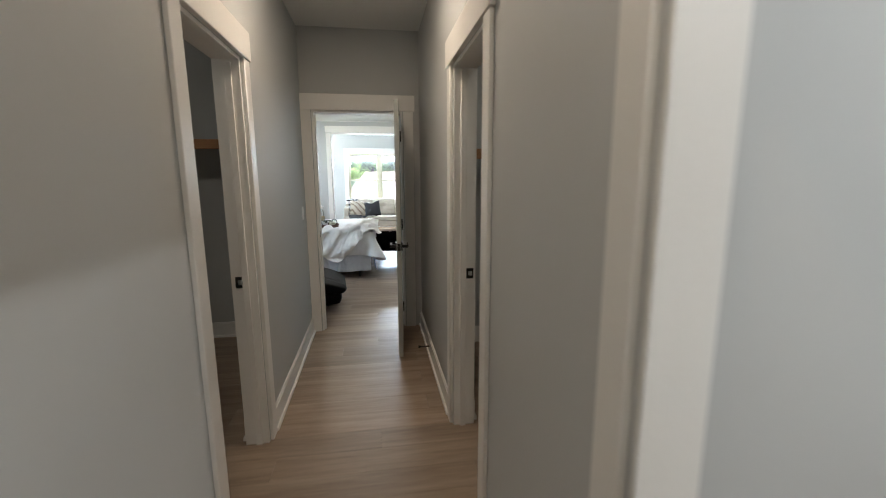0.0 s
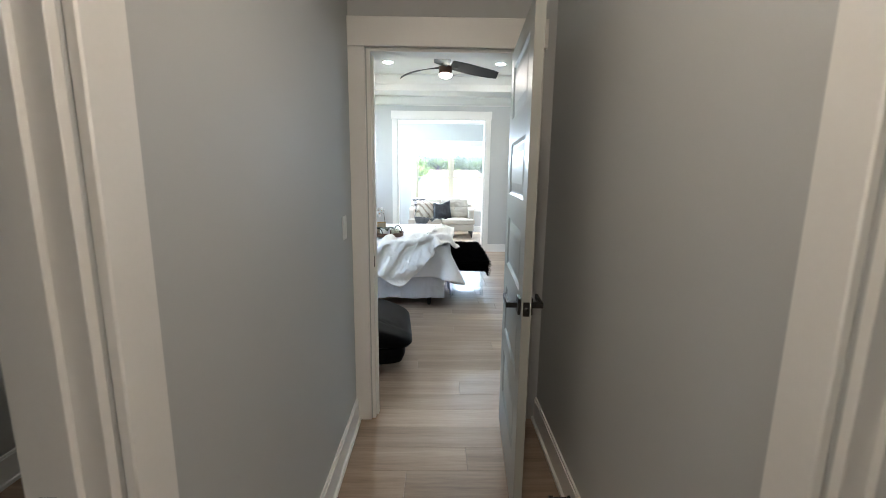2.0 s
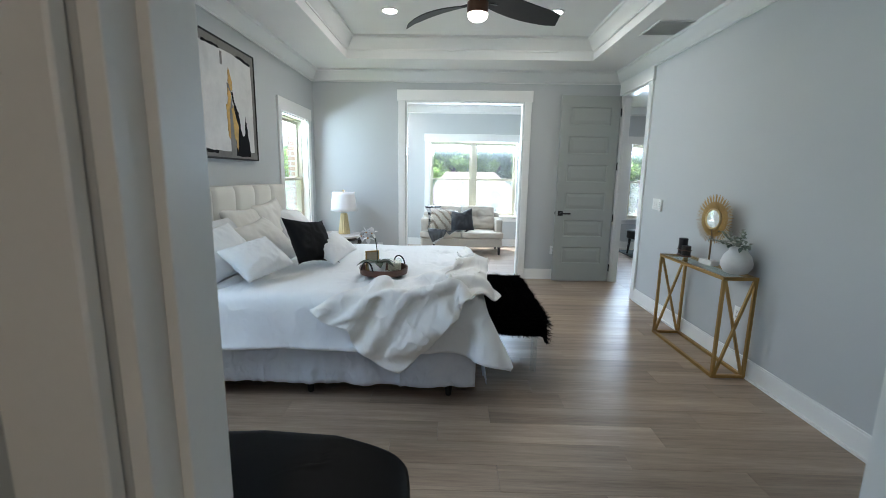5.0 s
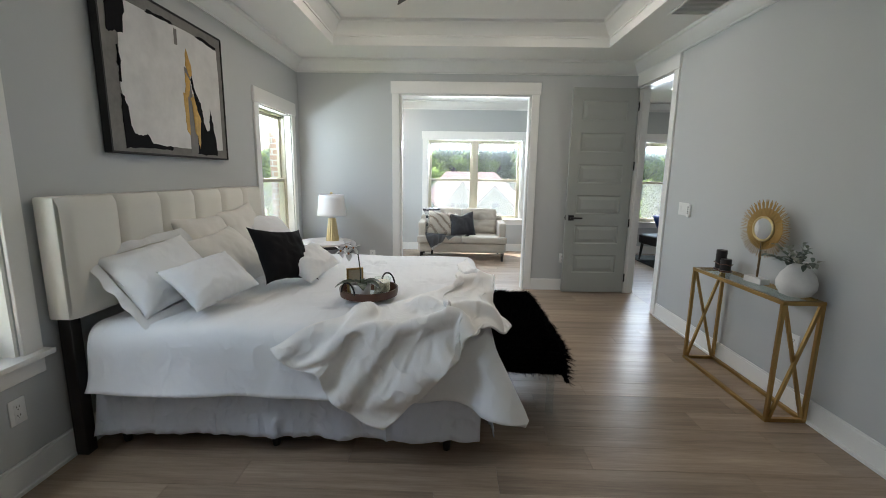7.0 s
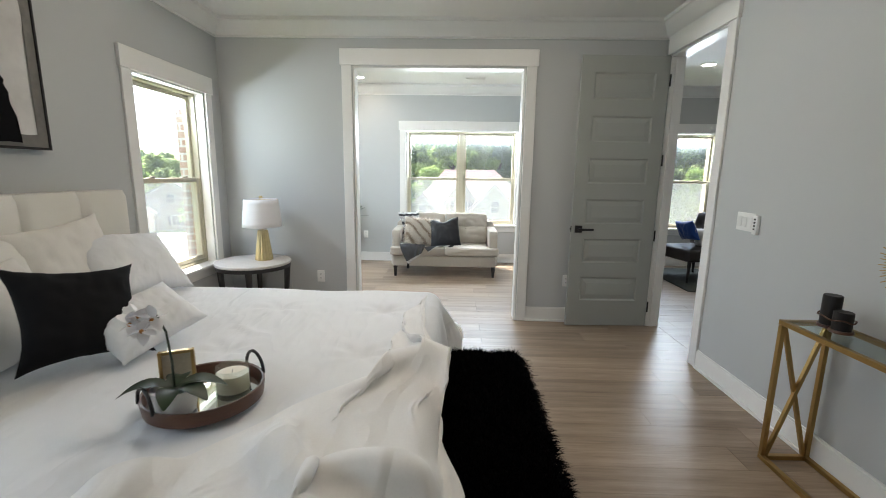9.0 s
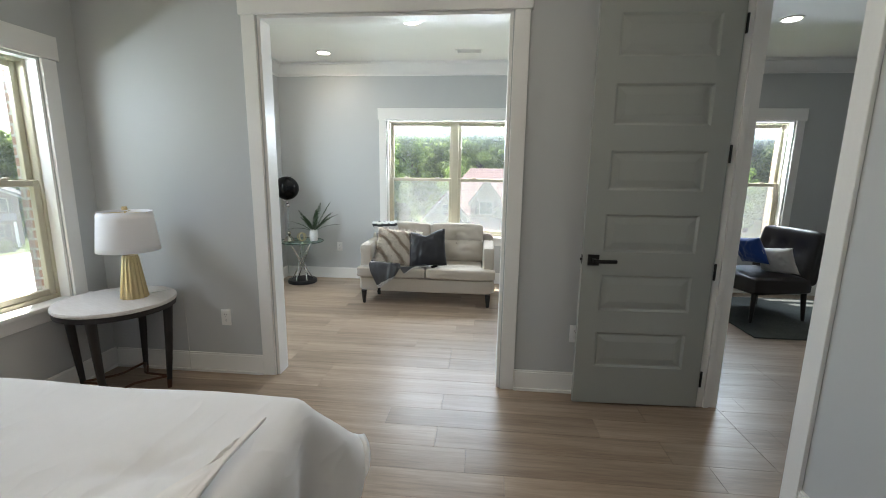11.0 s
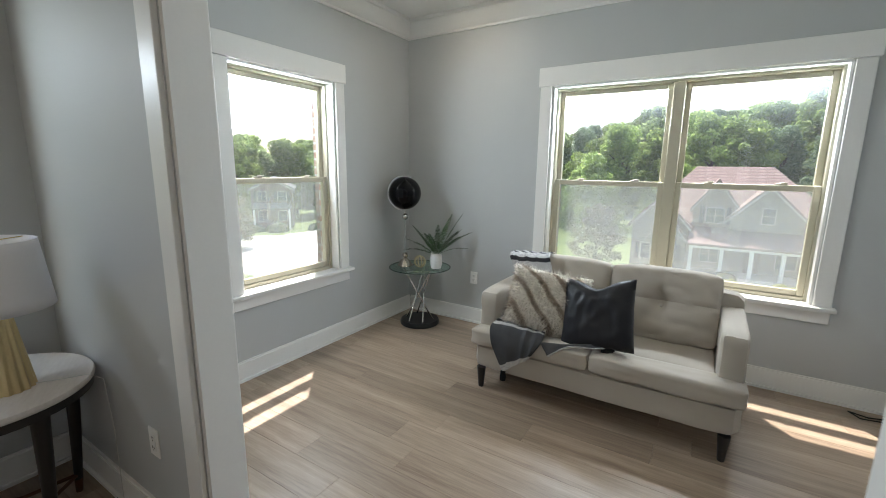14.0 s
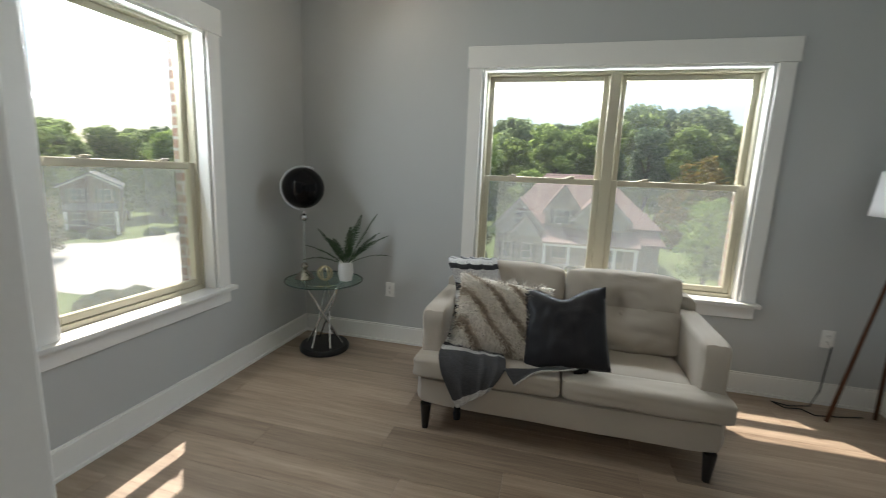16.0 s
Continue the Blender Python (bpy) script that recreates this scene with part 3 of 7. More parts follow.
# strike plates on the jambs
for nm, x, y, z, rz in (("strike_plate", -1.160, LDOOR[1] - 0.018, 0.935, 0), ("strike_plate", 0.072, LDOOR[1] - 0.018, 0.935, 0), ("strike_plate", HDOOR[0] + 0.018, 5.215, 0.94, 90)):
    s = thing(nm, pose(x, y, z, 0, 0, rz), "black metal strike plate on a door jamb", "strike plate", "strike plates")
    bm = bmesh.new()
    for q in ((-0.02, -0.03, -0.008, 0.03), (0.012, -0.03, 0.02, 0.03), (-0.008, -0.03, 0.012, -0.012), (-0.008, 0.012, 0.012, 0.03)):
        box(bm, q[0], -0.002, q[1], q[2], 0, q[3])
    part("plate", bm, BLACK, s)
    bm = bmesh.new()
    tube(bm, [(0.002, -0.0005, -0.012), (0.002, -0.0005, 0.012)], 0.006, 8)
    part("keeper", bm, plain("latch_steel", (0.6, 0.58, 0.54), 0.3, 1.0), s)
stop = thing("door_stop_rod", pose(HR - 0.014, 4.46, 0.07, 0, 0, 0), "black rod door stop on the baseboard", "door stop")
bm = bmesh.new()
tube(bm, [(0, 0, 0), (-0.075, 0, 0)], 0.006, 8)
lathe(bm, [(0.014, -0.004), (0.014, 0.004)], 10)
part("rod", bm, BLACK, stop)
bm = bmesh.new()
tube(bm, [(-0.075, 0, 0), (-0.092, 0, 0)], 0.011, 10)
part("rubber_tip", bm, BLACK, stop)


# ---- ceiling fittings ----
def downlight(x, y, z, watts, colour=(1.0, 0.86, 0.70), name="downlight"):
    root = thing(name, pose(x, y, z), "white recessed ceiling downlight, lit", "downlight", "recessed ceiling lights")
    bm = bmesh.new()
    lathe(bm, [(0.088, 0.0), (0.088, -0.004), (0.082, -0.008), (0.068, -0.008), (0.066, -0.002)], 28)
    part("ring", bm, WHITE, root)
    bm = bmesh.new()
    lathe(bm, [(0.066, -0.0035), (0.066, -0.0065), (0.03, -0.0075)], 24)
    part("diffuser", bm, GLOW, root, "glowing diffuser")
    downlight_lamp(x, y, z - 0.012, watts, colour)


for x, y in ((-1.346, 9.29), (0.265, 9.30)):
    downlight(x, y, TRAY_Z, DOWNLIGHT_WATTS)
for x, y in ((-1.78, 12.95), (-0.61, 12.0)):
    downlight(x, y, CEIL_Z, DOWNLIGHT_WATTS * 0.6)
downlight(2.62, 12.1, CEIL_Z, DOWNLIGHT_WATTS * 0.6)
# unseen hall fittings, added to give the warm light on its walls
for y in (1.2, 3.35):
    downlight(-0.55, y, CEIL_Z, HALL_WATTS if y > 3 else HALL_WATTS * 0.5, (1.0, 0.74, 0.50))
downlight(-1.75, 3.3, CEIL_Z, CLOSET_WATTS, (1.0, 0.80, 0.56)), downlight(0.75, 3.2, CEIL_Z, CLOSET_WATTS, (1.0, 0.80, 0.56))
# unseen fitting, added to brighten the bath beside the hall
downlight(1.2, 0.6, CEIL_Z, BATH_WATTS, (1.0, 0.95, 0.88))


def ceiling_vent(x, y, w, d, n, along):
    root = thing("ceiling_vent", pose(x, y, CEIL_Z, 0, 0, along), "white slatted ceiling air vent", "air vent", "ceiling vents")
    boxpart("backing", PLYUNDER, root, (-w / 2 + 0.01, -d / 2 + 0.01, -0.003, w / 2 - 0.01, d / 2 - 0.01, -0.001))
    bm = bmesh.new()
    for q in ((-w / 2, -d / 2, w / 2, -d / 2 + 0.022), (-w / 2, d / 2 - 0.022, w / 2, d / 2), (-w / 2, -d / 2 + 0.022, -w / 2 + 0.022, d / 2 - 0.022), (w / 2 - 0.022, -d / 2 + 0.022, w / 2, d / 2 - 0.022)):
        box(bm, q[0], q[1], -0.009, q[2], q[3], 0, bevel=0.002)
    part("frame", bm, WHITE, root)
    for k in range(n):
        c = -d / 2 + 0.022 + (d - 0.044) * (k + 0.5) / n
        bm = bmesh.new()
        box(bm, -w / 2 + 0.022, -0.007, -0.001, w / 2 - 0.022, 0.007, 0.001, m=pose(0, c, -0.006, 35, 0, 0))
        part("slat", bm, WHITE, root)


ceiling_vent(1.22, 8.98, 0.36, 0.40, 14, 0)
ceiling_vent(-0.13, 12.95, 0.30, 0.15, 6, 0)

# ceiling fan
FAN_GREY = plain("fan_blade_grey", (0.04, 0.042, 0.045), 0.62, grain=40, vary=0.1, relief=0.03)
BRONZE = plain("fan_bronze", (0.10, 0.045, 0.025), 0.38, 0.6, grain=60, vary=0.05, relief=0.02)
fan = thing("ceiling_fan", pose(-0.535, 8.32, TRAY_Z), "black three-blade ceiling fan with a lit lamp", "ceiling fan")
bm = bmesh.new()
lathe(bm, [(0.03, -0.07), (0.05, -0.065), (0.062, -0.03), (0.066, 0.0)], 28)
part("canopy", bm, BLACK, fan)
bm = bmesh.new()
tube(bm, [(0, 0, -0.06), (0, 0, -0.25)], 0.013, 14)
part("downrod", bm, BLACK, fan)
bm = bmesh.new()
lathe(bm, [(0.076, -0.365), (0.08, -0.36), (0.082, -0.285), (0.05, -0.265), (0.03, -0.255), (0.028, -0.22), (0.02, -0.215)], 32)
part("motor", bm, BRONZE, fan, "dark bronze motor housing")
bm = bmesh.new()
lathe(bm, [(0.02, -0.415), (0.05, -0.407), (0.072, -0.388), (0.076, -0.3655)], 32)
part("lamp_bowl", bm, glowing("fan_glow", (1.0, 0.86, 0.68), 7.0), fan, "glowing opal lamp bowl")
downlight_lamp(-0.535, 8.32, TRAY_Z - 0.425, FAN_WATTS, (1.0, 0.86, 0.70), 0.13)
for az in (20, 142, 258):
    bm = bmesh.new()
    top, n = [], 18
    for k in range(n + 1):
        t = k / n
        r = 0.05 + 0.66 * t
        wide = 0.05 + 0.085 * math.sin(math.pi * min(1, 0.18 + 0.72 * t)) - 0.03 * max(0, t - 0.9) * 10
        sweep = 0.10 * math.sin(math.pi * t * 0.75) - 0.06
        zz = -0.272 - 0.05 * t * t
        for s in (-1, 1):
            top.append(Vector((r, sweep + s * wide * 0.75, zz - s * 0.028)))
    lo = [bm.verts.new(p) for p in top]
    hi = [bm.verts.new(p + Vector((0, 0, 0.008))) for p in top]
    for k in range(n):
        a = 2 * k
        bm.faces.new((lo[a], lo[a + 1], lo[a + 3], lo[a + 2])), bm.faces.new((hi[a], hi[a + 2], hi[a + 3], hi[a + 1]))
        bm.faces.new((lo[a], lo[a + 2], hi[a + 2], hi[a])), bm.faces.new((lo[a + 1], hi[a + 1], hi[a + 3], lo[a + 3]))
    bm.faces.new((lo[0], hi[0], hi[1], lo[1])), bm.faces.new((lo[-2], lo[-1], hi[-1], hi[-2]))
    bmesh.ops.rotate(bm, cent=(0, 0, 0), matrix=Matrix.Rotation(radians(az), 3, "Z"), verts=bm.verts)
    part("blade", bm, FAN_GREY, fan)
    bm = bmesh.new()
    box(bm, 0.04, -0.018, -0.285, 0.16, 0.018, -0.277, bevel=0.002)
    bmesh.ops.rotate(bm, cent=(0, 0, 0), matrix=Matrix.Rotation(radians(az), 3, "Z"), verts=bm.verts)
    part("blade_arm", bm, BLACK, fan)


# ---- closets ----
def closet_shelf(label, pieces, fascia):
    root = thing("closet_shelf", pose(0, 0, 0), label, "shelf", "closet shelves")
    for q in pieces:
        boxpart("board", PLYUNDER, root, q, bevel=0.002)
    for q in fascia:
        boxpart("fascia", SHELFWOOD, root, q, bevel=0.003, label="stained wooden fascia board")
    return root


def hanging_rod(p, q, flange):
    root = thing("hanging_rod", pose(*p), "black metal closet hanging rod with wall flange", "closet rod", "closet rods")
    d = Vector(q) - Vector(p)
    bm = bmesh.new()
    tube(bm, [(0, 0, 0), d], 0.016, 14)
    part("rod", bm, BLACK, root)
    for at, s in ((Vector((0, 0, 0)), 1), (d, -1)):
        bm = bmesh.new()
        tube(bm, [at, at + d.normalized() * 0.012 * s], 0.036, 20)
        tube(bm, [at + d.normalized() * 0.012 * s, at + d.normalized() * 0.03 * s], 0.022, 16)
        part("flange", bm, BLACK, root)
    return root


closet_shelf("white closet shelf with a stained wooden edge, round a corner", [(WX, 1.96, 1.745, -2.235, 5.165, 1.765), (-2.235, 4.835, 1.745, HL - 0.13, 5.165, 1.765)],
             [(-2.235, 1.96, 1.695, -2.215, 4.835, 1.77), (-2.215, 4.815, 1.695, HL - 0.13, 4.835, 1.77)])
closet_shelf("white closet shelf with a stained wooden edge, round a corner", [(1.225, 1.96, 1.655, 1.54, 4.675, 1.675), (HR + 0.13, 4.35, 1.655, 1.225, 4.675, 1.675)],
             [(1.205, 1.96, 1.605, 1.225, 4.33, 1.68), (HR + 0.13, 4.33, 1.605, 1.225, 4.35, 1.68)])
hanging_rod((-2.345, 5.168, 1.59), (-2.345, 1.955, 1.59), 1)
hanging_rod((1.335, 4.678, 1.56), (1.335, 1.955, 1.56), 1)


# ---- cloth helpers ----
def fractal(p, scale, octaves=3):
    v, a, s = 0.0, 1.0, scale
    for _ in range(octaves):
        v += a * noise.noise(Vector(p) * s)
        a, s = a * 0.5, s * 2.1
    return v


def ridge(p, stretch, seed):
    """Folds: sharp-crested noise drawn out along one way."""
    q = Vector((p[0] * stretch[0] + seed, p[1] * stretch[1] - seed, seed * 0.37))
    return math.exp(-(noise.noise(q) * 4.2) ** 2) - 0.35


def cloth(name, colour, rough=0.85, sheen=0.25, weave=420.0, relief=0.12, vary=0.03, crease=None):
    """Woven cloth; crease: scale, strength and depth of soft wrinkles drawn out along one way."""
    m = plain(name, colour, rough, grain=weave, vary=vary, relief=relief, depth=0.0008, sheen=sheen, wide=3.0, spec=0.25)
    if crease:
        nt = m.node_tree
        mp = node(nt, "ShaderNodeMapping", Scale=(1.0, 0.38, 0.8), Rotation=(0.0, 0.0, 0.7))
        tc = nt.nodes.new("ShaderNodeTexCoord")
        nt.links.new(tc.outputs["Object"], mp.inputs["Vector"])
        tex = node(nt, "ShaderNodeTexNoise", Scale=crease[0], Detail=2.0, Roughness=0.45, Distortion=0.25)
        nt.links.new(mp.outputs["Vector"], tex.inputs["Vector"])
        folds = ramp(nt, tex.outputs["Fac"], [(0.36, (0, 0, 0)), (0.5, (1, 1, 1)), (0.64, (0.15, 0.15, 0.15))])
        b2 = node(nt, "ShaderNodeBump", Strength=crease[1], Distance=crease[2])
        nt.links.new(folds, b2.inputs["Height"])
        first = next(k for k in nt.nodes if k.type == "BUMP" and k != b2)
        nt.links.new(b2.outputs["Normal"], first.inputs["Normal"])
    return m


SHEET = cloth("white_cotton", (0.76, 0.765, 0.775), crease=(8.0, 0.32, 0.010))
PLUSH = cloth("white_plush", (0.79, 0.775, 0.755), weave=150, relief=0.3, sheen=0.5, crease=(6.0, 0.48, 0.022))
# blue in the base colour stands for cool window shade on the bed's front
SKIRT = cloth("skirt_cotton", (0.60, 0.63, 0.70), crease=(9.0, 0.5, 0.012))
CREAM = cloth("cream_upholstery", (0.72, 0.70, 0.64), weave=300, relief=0.15)
LINEN = cloth("cream_linen", (0.74, 0.715, 0.67), weave=260, relief=0.2)
BLACKCLOTH = cloth("black_velvet", (0.006, 0.006, 0.007), 0.9, 0.0)
DARK = plain("dark_wood", (0.012, 0.010, 0.009), 0.45, grain=30, relief=0.03)

# the bed: a wide upholstered headboard, skirted base, dark feet
BX0, BX1, BY0, BY1, BTOP = -2.47, -0.52, 7.345, 9.255, 0.615
bed = thing("bed", pose(-1.5, 8.3, 0), "wide bed with a channelled cream headboard and skirted base", "bed")
off = Vector((1.5, -8.3, 0))


def local(bm):
    bmesh.ops.translate(bm, vec=off, verts=bm.verts)
    return bm


n = 6
for k in range(n):
    a, b = 7.232 + (9.252 - 7.232) * k / n, 7.232 + (9.252 - 7.232) * (k + 1) / n
    bm = bmesh.new()

    def chan(u, v, a=a, b=b):
        pu, pv = 2 * u - 1, 2 * v - 1
        puff = 0.022 * (1 - abs(pu) ** 4) ** 0.5 + 0.02 * (1 - abs(pv) ** 10) ** 0.5
        return Vector((-2.475 + puff, a + 0.001 + (b - a - 0.002) * u, 0.722 + 0.57 * v))
    grid(bm, 12, 16, chan)
    part("headboard_panel", local(bm), CREAM, bed)
bm = bmesh.new()
box(bm, WX + 0.012, 7.229, 0.72, -2.472, 9.255, 1.294, bevel=0.012, seg=2)
part("headboard_frame", local(bm), CREAM, bed)
for y in (7.26, 9.19):
    bm = bmesh.new()
    box(bm, WX + 0.02, y, 0, -2.5, y + 0.06, 0.725, bevel=0.004)
    part("headboard_leg", local(bm), DARK, bed)
bm = bmesh.new()
box(bm, BX0, BY0 + 0.05, 0.11, BX1 - 0.05, BY1 - 0.05, 0.40, bevel=0.02)
part("box_base", local(bm), SKIRT, bed)
bm = bmesh.new()
box(bm, BX0, BY0 + 0.04, 0.40, BX1 - 0.04, BY1 - 0.04, BTOP - 0.03, bevel=0.05, seg=3)
part("mattress", local(bm), SHEET, bed)
bm = bmesh.new()
for q in ((BX0, BY0 + 0.06, BX1 - 0.06, BY0 + 0.11), (BX0, BY1 - 0.11, BX1 - 0.06, BY1 - 0.06), (BX1 - 0.11, BY0 + 0.06, BX1 - 0.06, BY1 - 0.06)):
    box(bm, q[0], q[1], 0.075, q[2], q[3], 0.112)
part("rail", local(bm), DARK, bed)
for x in (-0.70, -1.6, -2.4):
    for y in (BY0 + 0.05, 8.3, BY1 - 0.06):
        bm = bmesh.new()
        lathe(bm, [(0.018, 0), (0.026, 0.075), (0.028, 0.08)], 12, x, y)
        part("foot", local(bm), DARK, bed)


def skirt_run(p, q, nx, ny, seed):
    bm = bmesh.new()
    p, q = Vector(p), Vector(q)
    length = (q - p).length

    def fn(u, v):
        at = p.lerp(q, u)
        s = u * length
        fold = 0.5 * noise.noise(Vector((s * 3.1, seed, 0))) + 0.6 * noise.noise(Vector((s * 10, seed, v * 0.6)))
        d = 0.006 + (1 - v) * 0.045 * (0.7 + fold) + 0.012 * max(-0.3, ridge((s, v), (15.0, 0.5), seed)) * (1.2 - v)
        z = 0.098 + 0.008 * noise.noise(Vector((s * 5, seed, 3))) + (0.47 - 0.098) * v
        return Vector((at.x + nx * d, at.y + ny * d, z))
    grid(bm, int(length / 0.018), 14, fn)
    ob = part("bed_skirt", local(bm), SKIRT, bed, "pleated white bed skirt, tinted blue for its shade")
    ob.modifiers.new("thick", "SOLIDIFY").thickness = 0.003


skirt_run((BX0, BY0, 0), (BX1 - 0.012, BY0, 0), 0, -1, 1.5)
skirt_run((BX1, BY0 + 0.012, 0), (BX1, BY1 - 0.012, 0), 1, 0, 5.5)
skirt_run((BX1 - 0.012, BY1, 0), (BX0, BY1, 0), 0, 1, 9.5)


def bed_shape(p, grow=0.0, r=0.09):
    """Distance from the made bed, a box with rounded edges, and the way out of it, for many points at once."""
    c = np.array([(BX0 - 0.6 + BX1 + 0.05) / 2, (BY0 + BY1) / 2, (BTOP + 0.06) / 2])
    h = np.array([(BX1 + 0.05 - BX0 + 0.6) / 2, (BY1 - BY0) / 2 + 0.065, (BTOP + 0.06) / 2]) + grow
    q = np.abs(p - c) - (h - r)
    sign = np.sign(p - c)
    out = np.maximum(q, 0.0)
    ln = np.sqrt((out ** 2).sum(-1))
    deep = q.max(-1)
    way = np.where((ln > 1e-6)[..., None], out / np.maximum(ln, 1e-6)[..., None], (q == deep[..., None]).astype(float)) * sign
    return ln + np.minimum(deep, 0.0) - r, way


def spans(flat, axis, step):
    """Lengths between points of a cloth's pattern that lie step apart along one axis."""
    n = flat.shape[axis]
    d = np.take(flat, range(step, n), axis) - np.take(flat, range(n - step), axis)
    return np.sqrt((d ** 2).sum(-1, keepdims=True))


def pull(q, axis, step, rest, k):
    """Draws neighbours of a sheet to their length apart, every other pair at a time; wider pairs only push, which stiffens it."""
    n = q.shape[axis]
    for half in (0, 1):
        i = np.array([m for m in range(n - step) if (m // step) % 2 == half])
        a, b = np.take(q, i, axis), np.take(q, i + step, axis)
        d = b - a
        ln = np.sqrt((d ** 2).sum(-1, keepdims=True)) + 1e-9
        gap = (ln - np.take(rest, i, axis)) / ln
        if step > 1:
            gap = np.minimum(gap, 0.0)
        move = 0.5 * k * gap * d
        if axis == 0:
            q[i] += move
            q[i + step] -= move
        else:
            q[:, i] += move
            q[:, i + step] -= move


def settle(start, flat, slack, shape, steps, bend, grip, weight, passes=8):
    """A cloth cut to a flat pattern, a little too large, sinks from its start onto a shape and comes to rest in its own folds."""
    p = start.copy()
    v = np.zeros_like(p)
    rest = {(axis, step): spans(flat, axis, step) * slack for axis in (0, 1) for step in (1, 2, 4, 7)}
    cross = [np.sqrt(((b - a) ** 2).sum(-1, keepdims=True)) * slack for a, b in ((flat[:-1, :-1], flat[1:, 1:]), (flat[:-1, 1:], flat[1:, :-1]))]
    dt = 1 / 60
    for s in range(steps):
        v *= 0.95 if s < steps * 0.7 else 0.80
        v[..., 2] -= weight * dt
        q = p + v * dt
        for _ in range(passes):
            for (axis, step), lengths in rest.items():
                pull(q, axis, step, lengths, 1.0 if step == 1 else bend)
            for (a, b), lengths in zip(((q[:-1, :-1], q[1:, 1:]), (q[:-1, 1:], q[1:, :-1])), cross):
                d = b - a
                ln = np.sqrt((d ** 2).sum(-1, keepdims=True)) + 1e-9
                move = 0.12 * (ln - lengths) / ln * d
                a += move
                b -= move
            dist, way = shape(q)
            q += way * np.maximum(0.0, -dist)[..., None]
        touch = (dist < 0.004)[..., None]
        slide = q - p
        slide -= way * (slide * way).sum(-1, keepdims=True)
        q = np.where(touch, q - grip * slide, q)
        v = (q - p) / dt
        speed = np.sqrt((v ** 2).sum(-1, keepdims=True))
        v *= np.minimum(1.0, 2.5 / np.maximum(speed, 1e-6))
        p = q
    return p


def laid_over(x, y, rise):
    """Where a point of a cloth starts: over the bed's top, or hanging down its side by what it overshoots."""
    r = 0.09
    px, py, z = x, y, BTOP + 0.075 + rise
    ox, oy = x - (BX1 + 0.05 - r), abs(y - 8.3) - (BY1 - BY0) / 2 - 0.065 + r
    side = 1 if y > 8.3 else -1
    over = max(ox, oy)
    if over > 0:
        a = min(over / r, math.pi / 2)
        out, fall = (r + 0.015) * math.sin(a), r * (1 - math.cos(a)) + max(0.0, over - r * math.pi / 2)
        if oy > ox:
            py = 8.3 + side * ((BY1 - BY0) / 2 + 0.065 - r + out + rise * math.sin(a))
            px = min(x, BX1 + 0.07)
        else:
            px = BX1 + 0.05 - r + out + rise * math.sin(a)
            py = 8.3 + side * min(abs(y - 8.3), (BY1 - BY0) / 2 + 0.08)
        z = BTOP + 0.075 + rise * math.cos(a) - fall
    return px, py, z


def sheet_mesh(p):
    rows, cols = p.shape[0], p.shape[1]
    bm = bmesh.new()
    vs = [[bm.verts.new(p[j, i]) for i in range(cols)] for j in range(rows)]
    for j in range(rows - 1):
        for i in range(cols - 1):
            bm.faces.new((vs[j][i], vs[j][i + 1], vs[j + 1][i + 1], vs[j + 1][i]))
    return bm


# the comforter: a wide quilted sheet with round corners, a little too large for where it lies, so that it wrinkles
nu, nv = 118, 132
HANG_X, HANG_Y = 0.36, 0.31
start, flat = np.zeros((nv + 1, nu + 1, 3)), np.zeros((nv + 1, nu + 1, 2))
for j in range(nv + 1):
    for i in range(nu + 1):
        x, y = BX0 + 0.05 + (BX1 - BX0 - 0.05 + HANG_X) * i / nu, 8.30 + (BY1 - BY0 + 2 * HANG_Y) * (j / nv - 0.5)
        a, b = max(0.0, x - BX1) / HANG_X, max(0.0, abs(y - 8.3) - (BY1 - BY0) / 2) / HANG_Y
        if a and b:
            x, y = BX1 + HANG_X * a * math.sqrt(1 - b * b * 0.55), 8.3 + math.copysign((BY1 - BY0) / 2 + HANG_Y * b * math.sqrt(1 - a * a * 0.55), y - 8.3)
        flat[j, i] = (x, y)
        rise = 0.036 * noise.noise(Vector((x * 2.2, y * 7.5, 3.1))) + 0.022 * noise.noise(Vector(((x + 0.6 * y) * 9, (y - 0.6 * x) * 3, 7)))
        rise += 0.02 * noise.noise(Vector((x * 15, y * 3, 5))) * (abs(y - 8.3) > 0.75)
        start[j, i] = laid_over(x, y, 0.025 + rise)
quilt = settle(start, flat, 1.035, bed_shape, 40, 0.05, 0.6, 1.5)
for j in range(nv + 1):
    for i in range(nu + 1):
        x, y, z = quilt[j, i]
        d = 0.0
        if z > BTOP:
            for tx in (-2.0, -1.36, -0.78):
                for ty in (7.72, 8.3, 8.88):
                    r = math.hypot(x - tx, y - ty)
                    if r < 0.35:
                        d += -0.022 * math.exp(-(r / 0.055) ** 2) + 0.0055 * math.sin(7 * math.atan2(y - ty, x - tx) + tx * 9) * math.exp(-((r - 0.09) / 0.06) ** 2)
        quilt[j, i, 2] += d + 0.010 * noise.noise(Vector((x * 2.4, y * 2.4, 1.7)))
comforter = part("comforter", sheet_mesh(quilt), SHEET, smooth=80)
comforter.modifiers.new("thick", "SOLIDIFY").thickness = 0.022
tagged(comforter, "puffy white comforter, rumpled and hanging over the bed", "comforter")

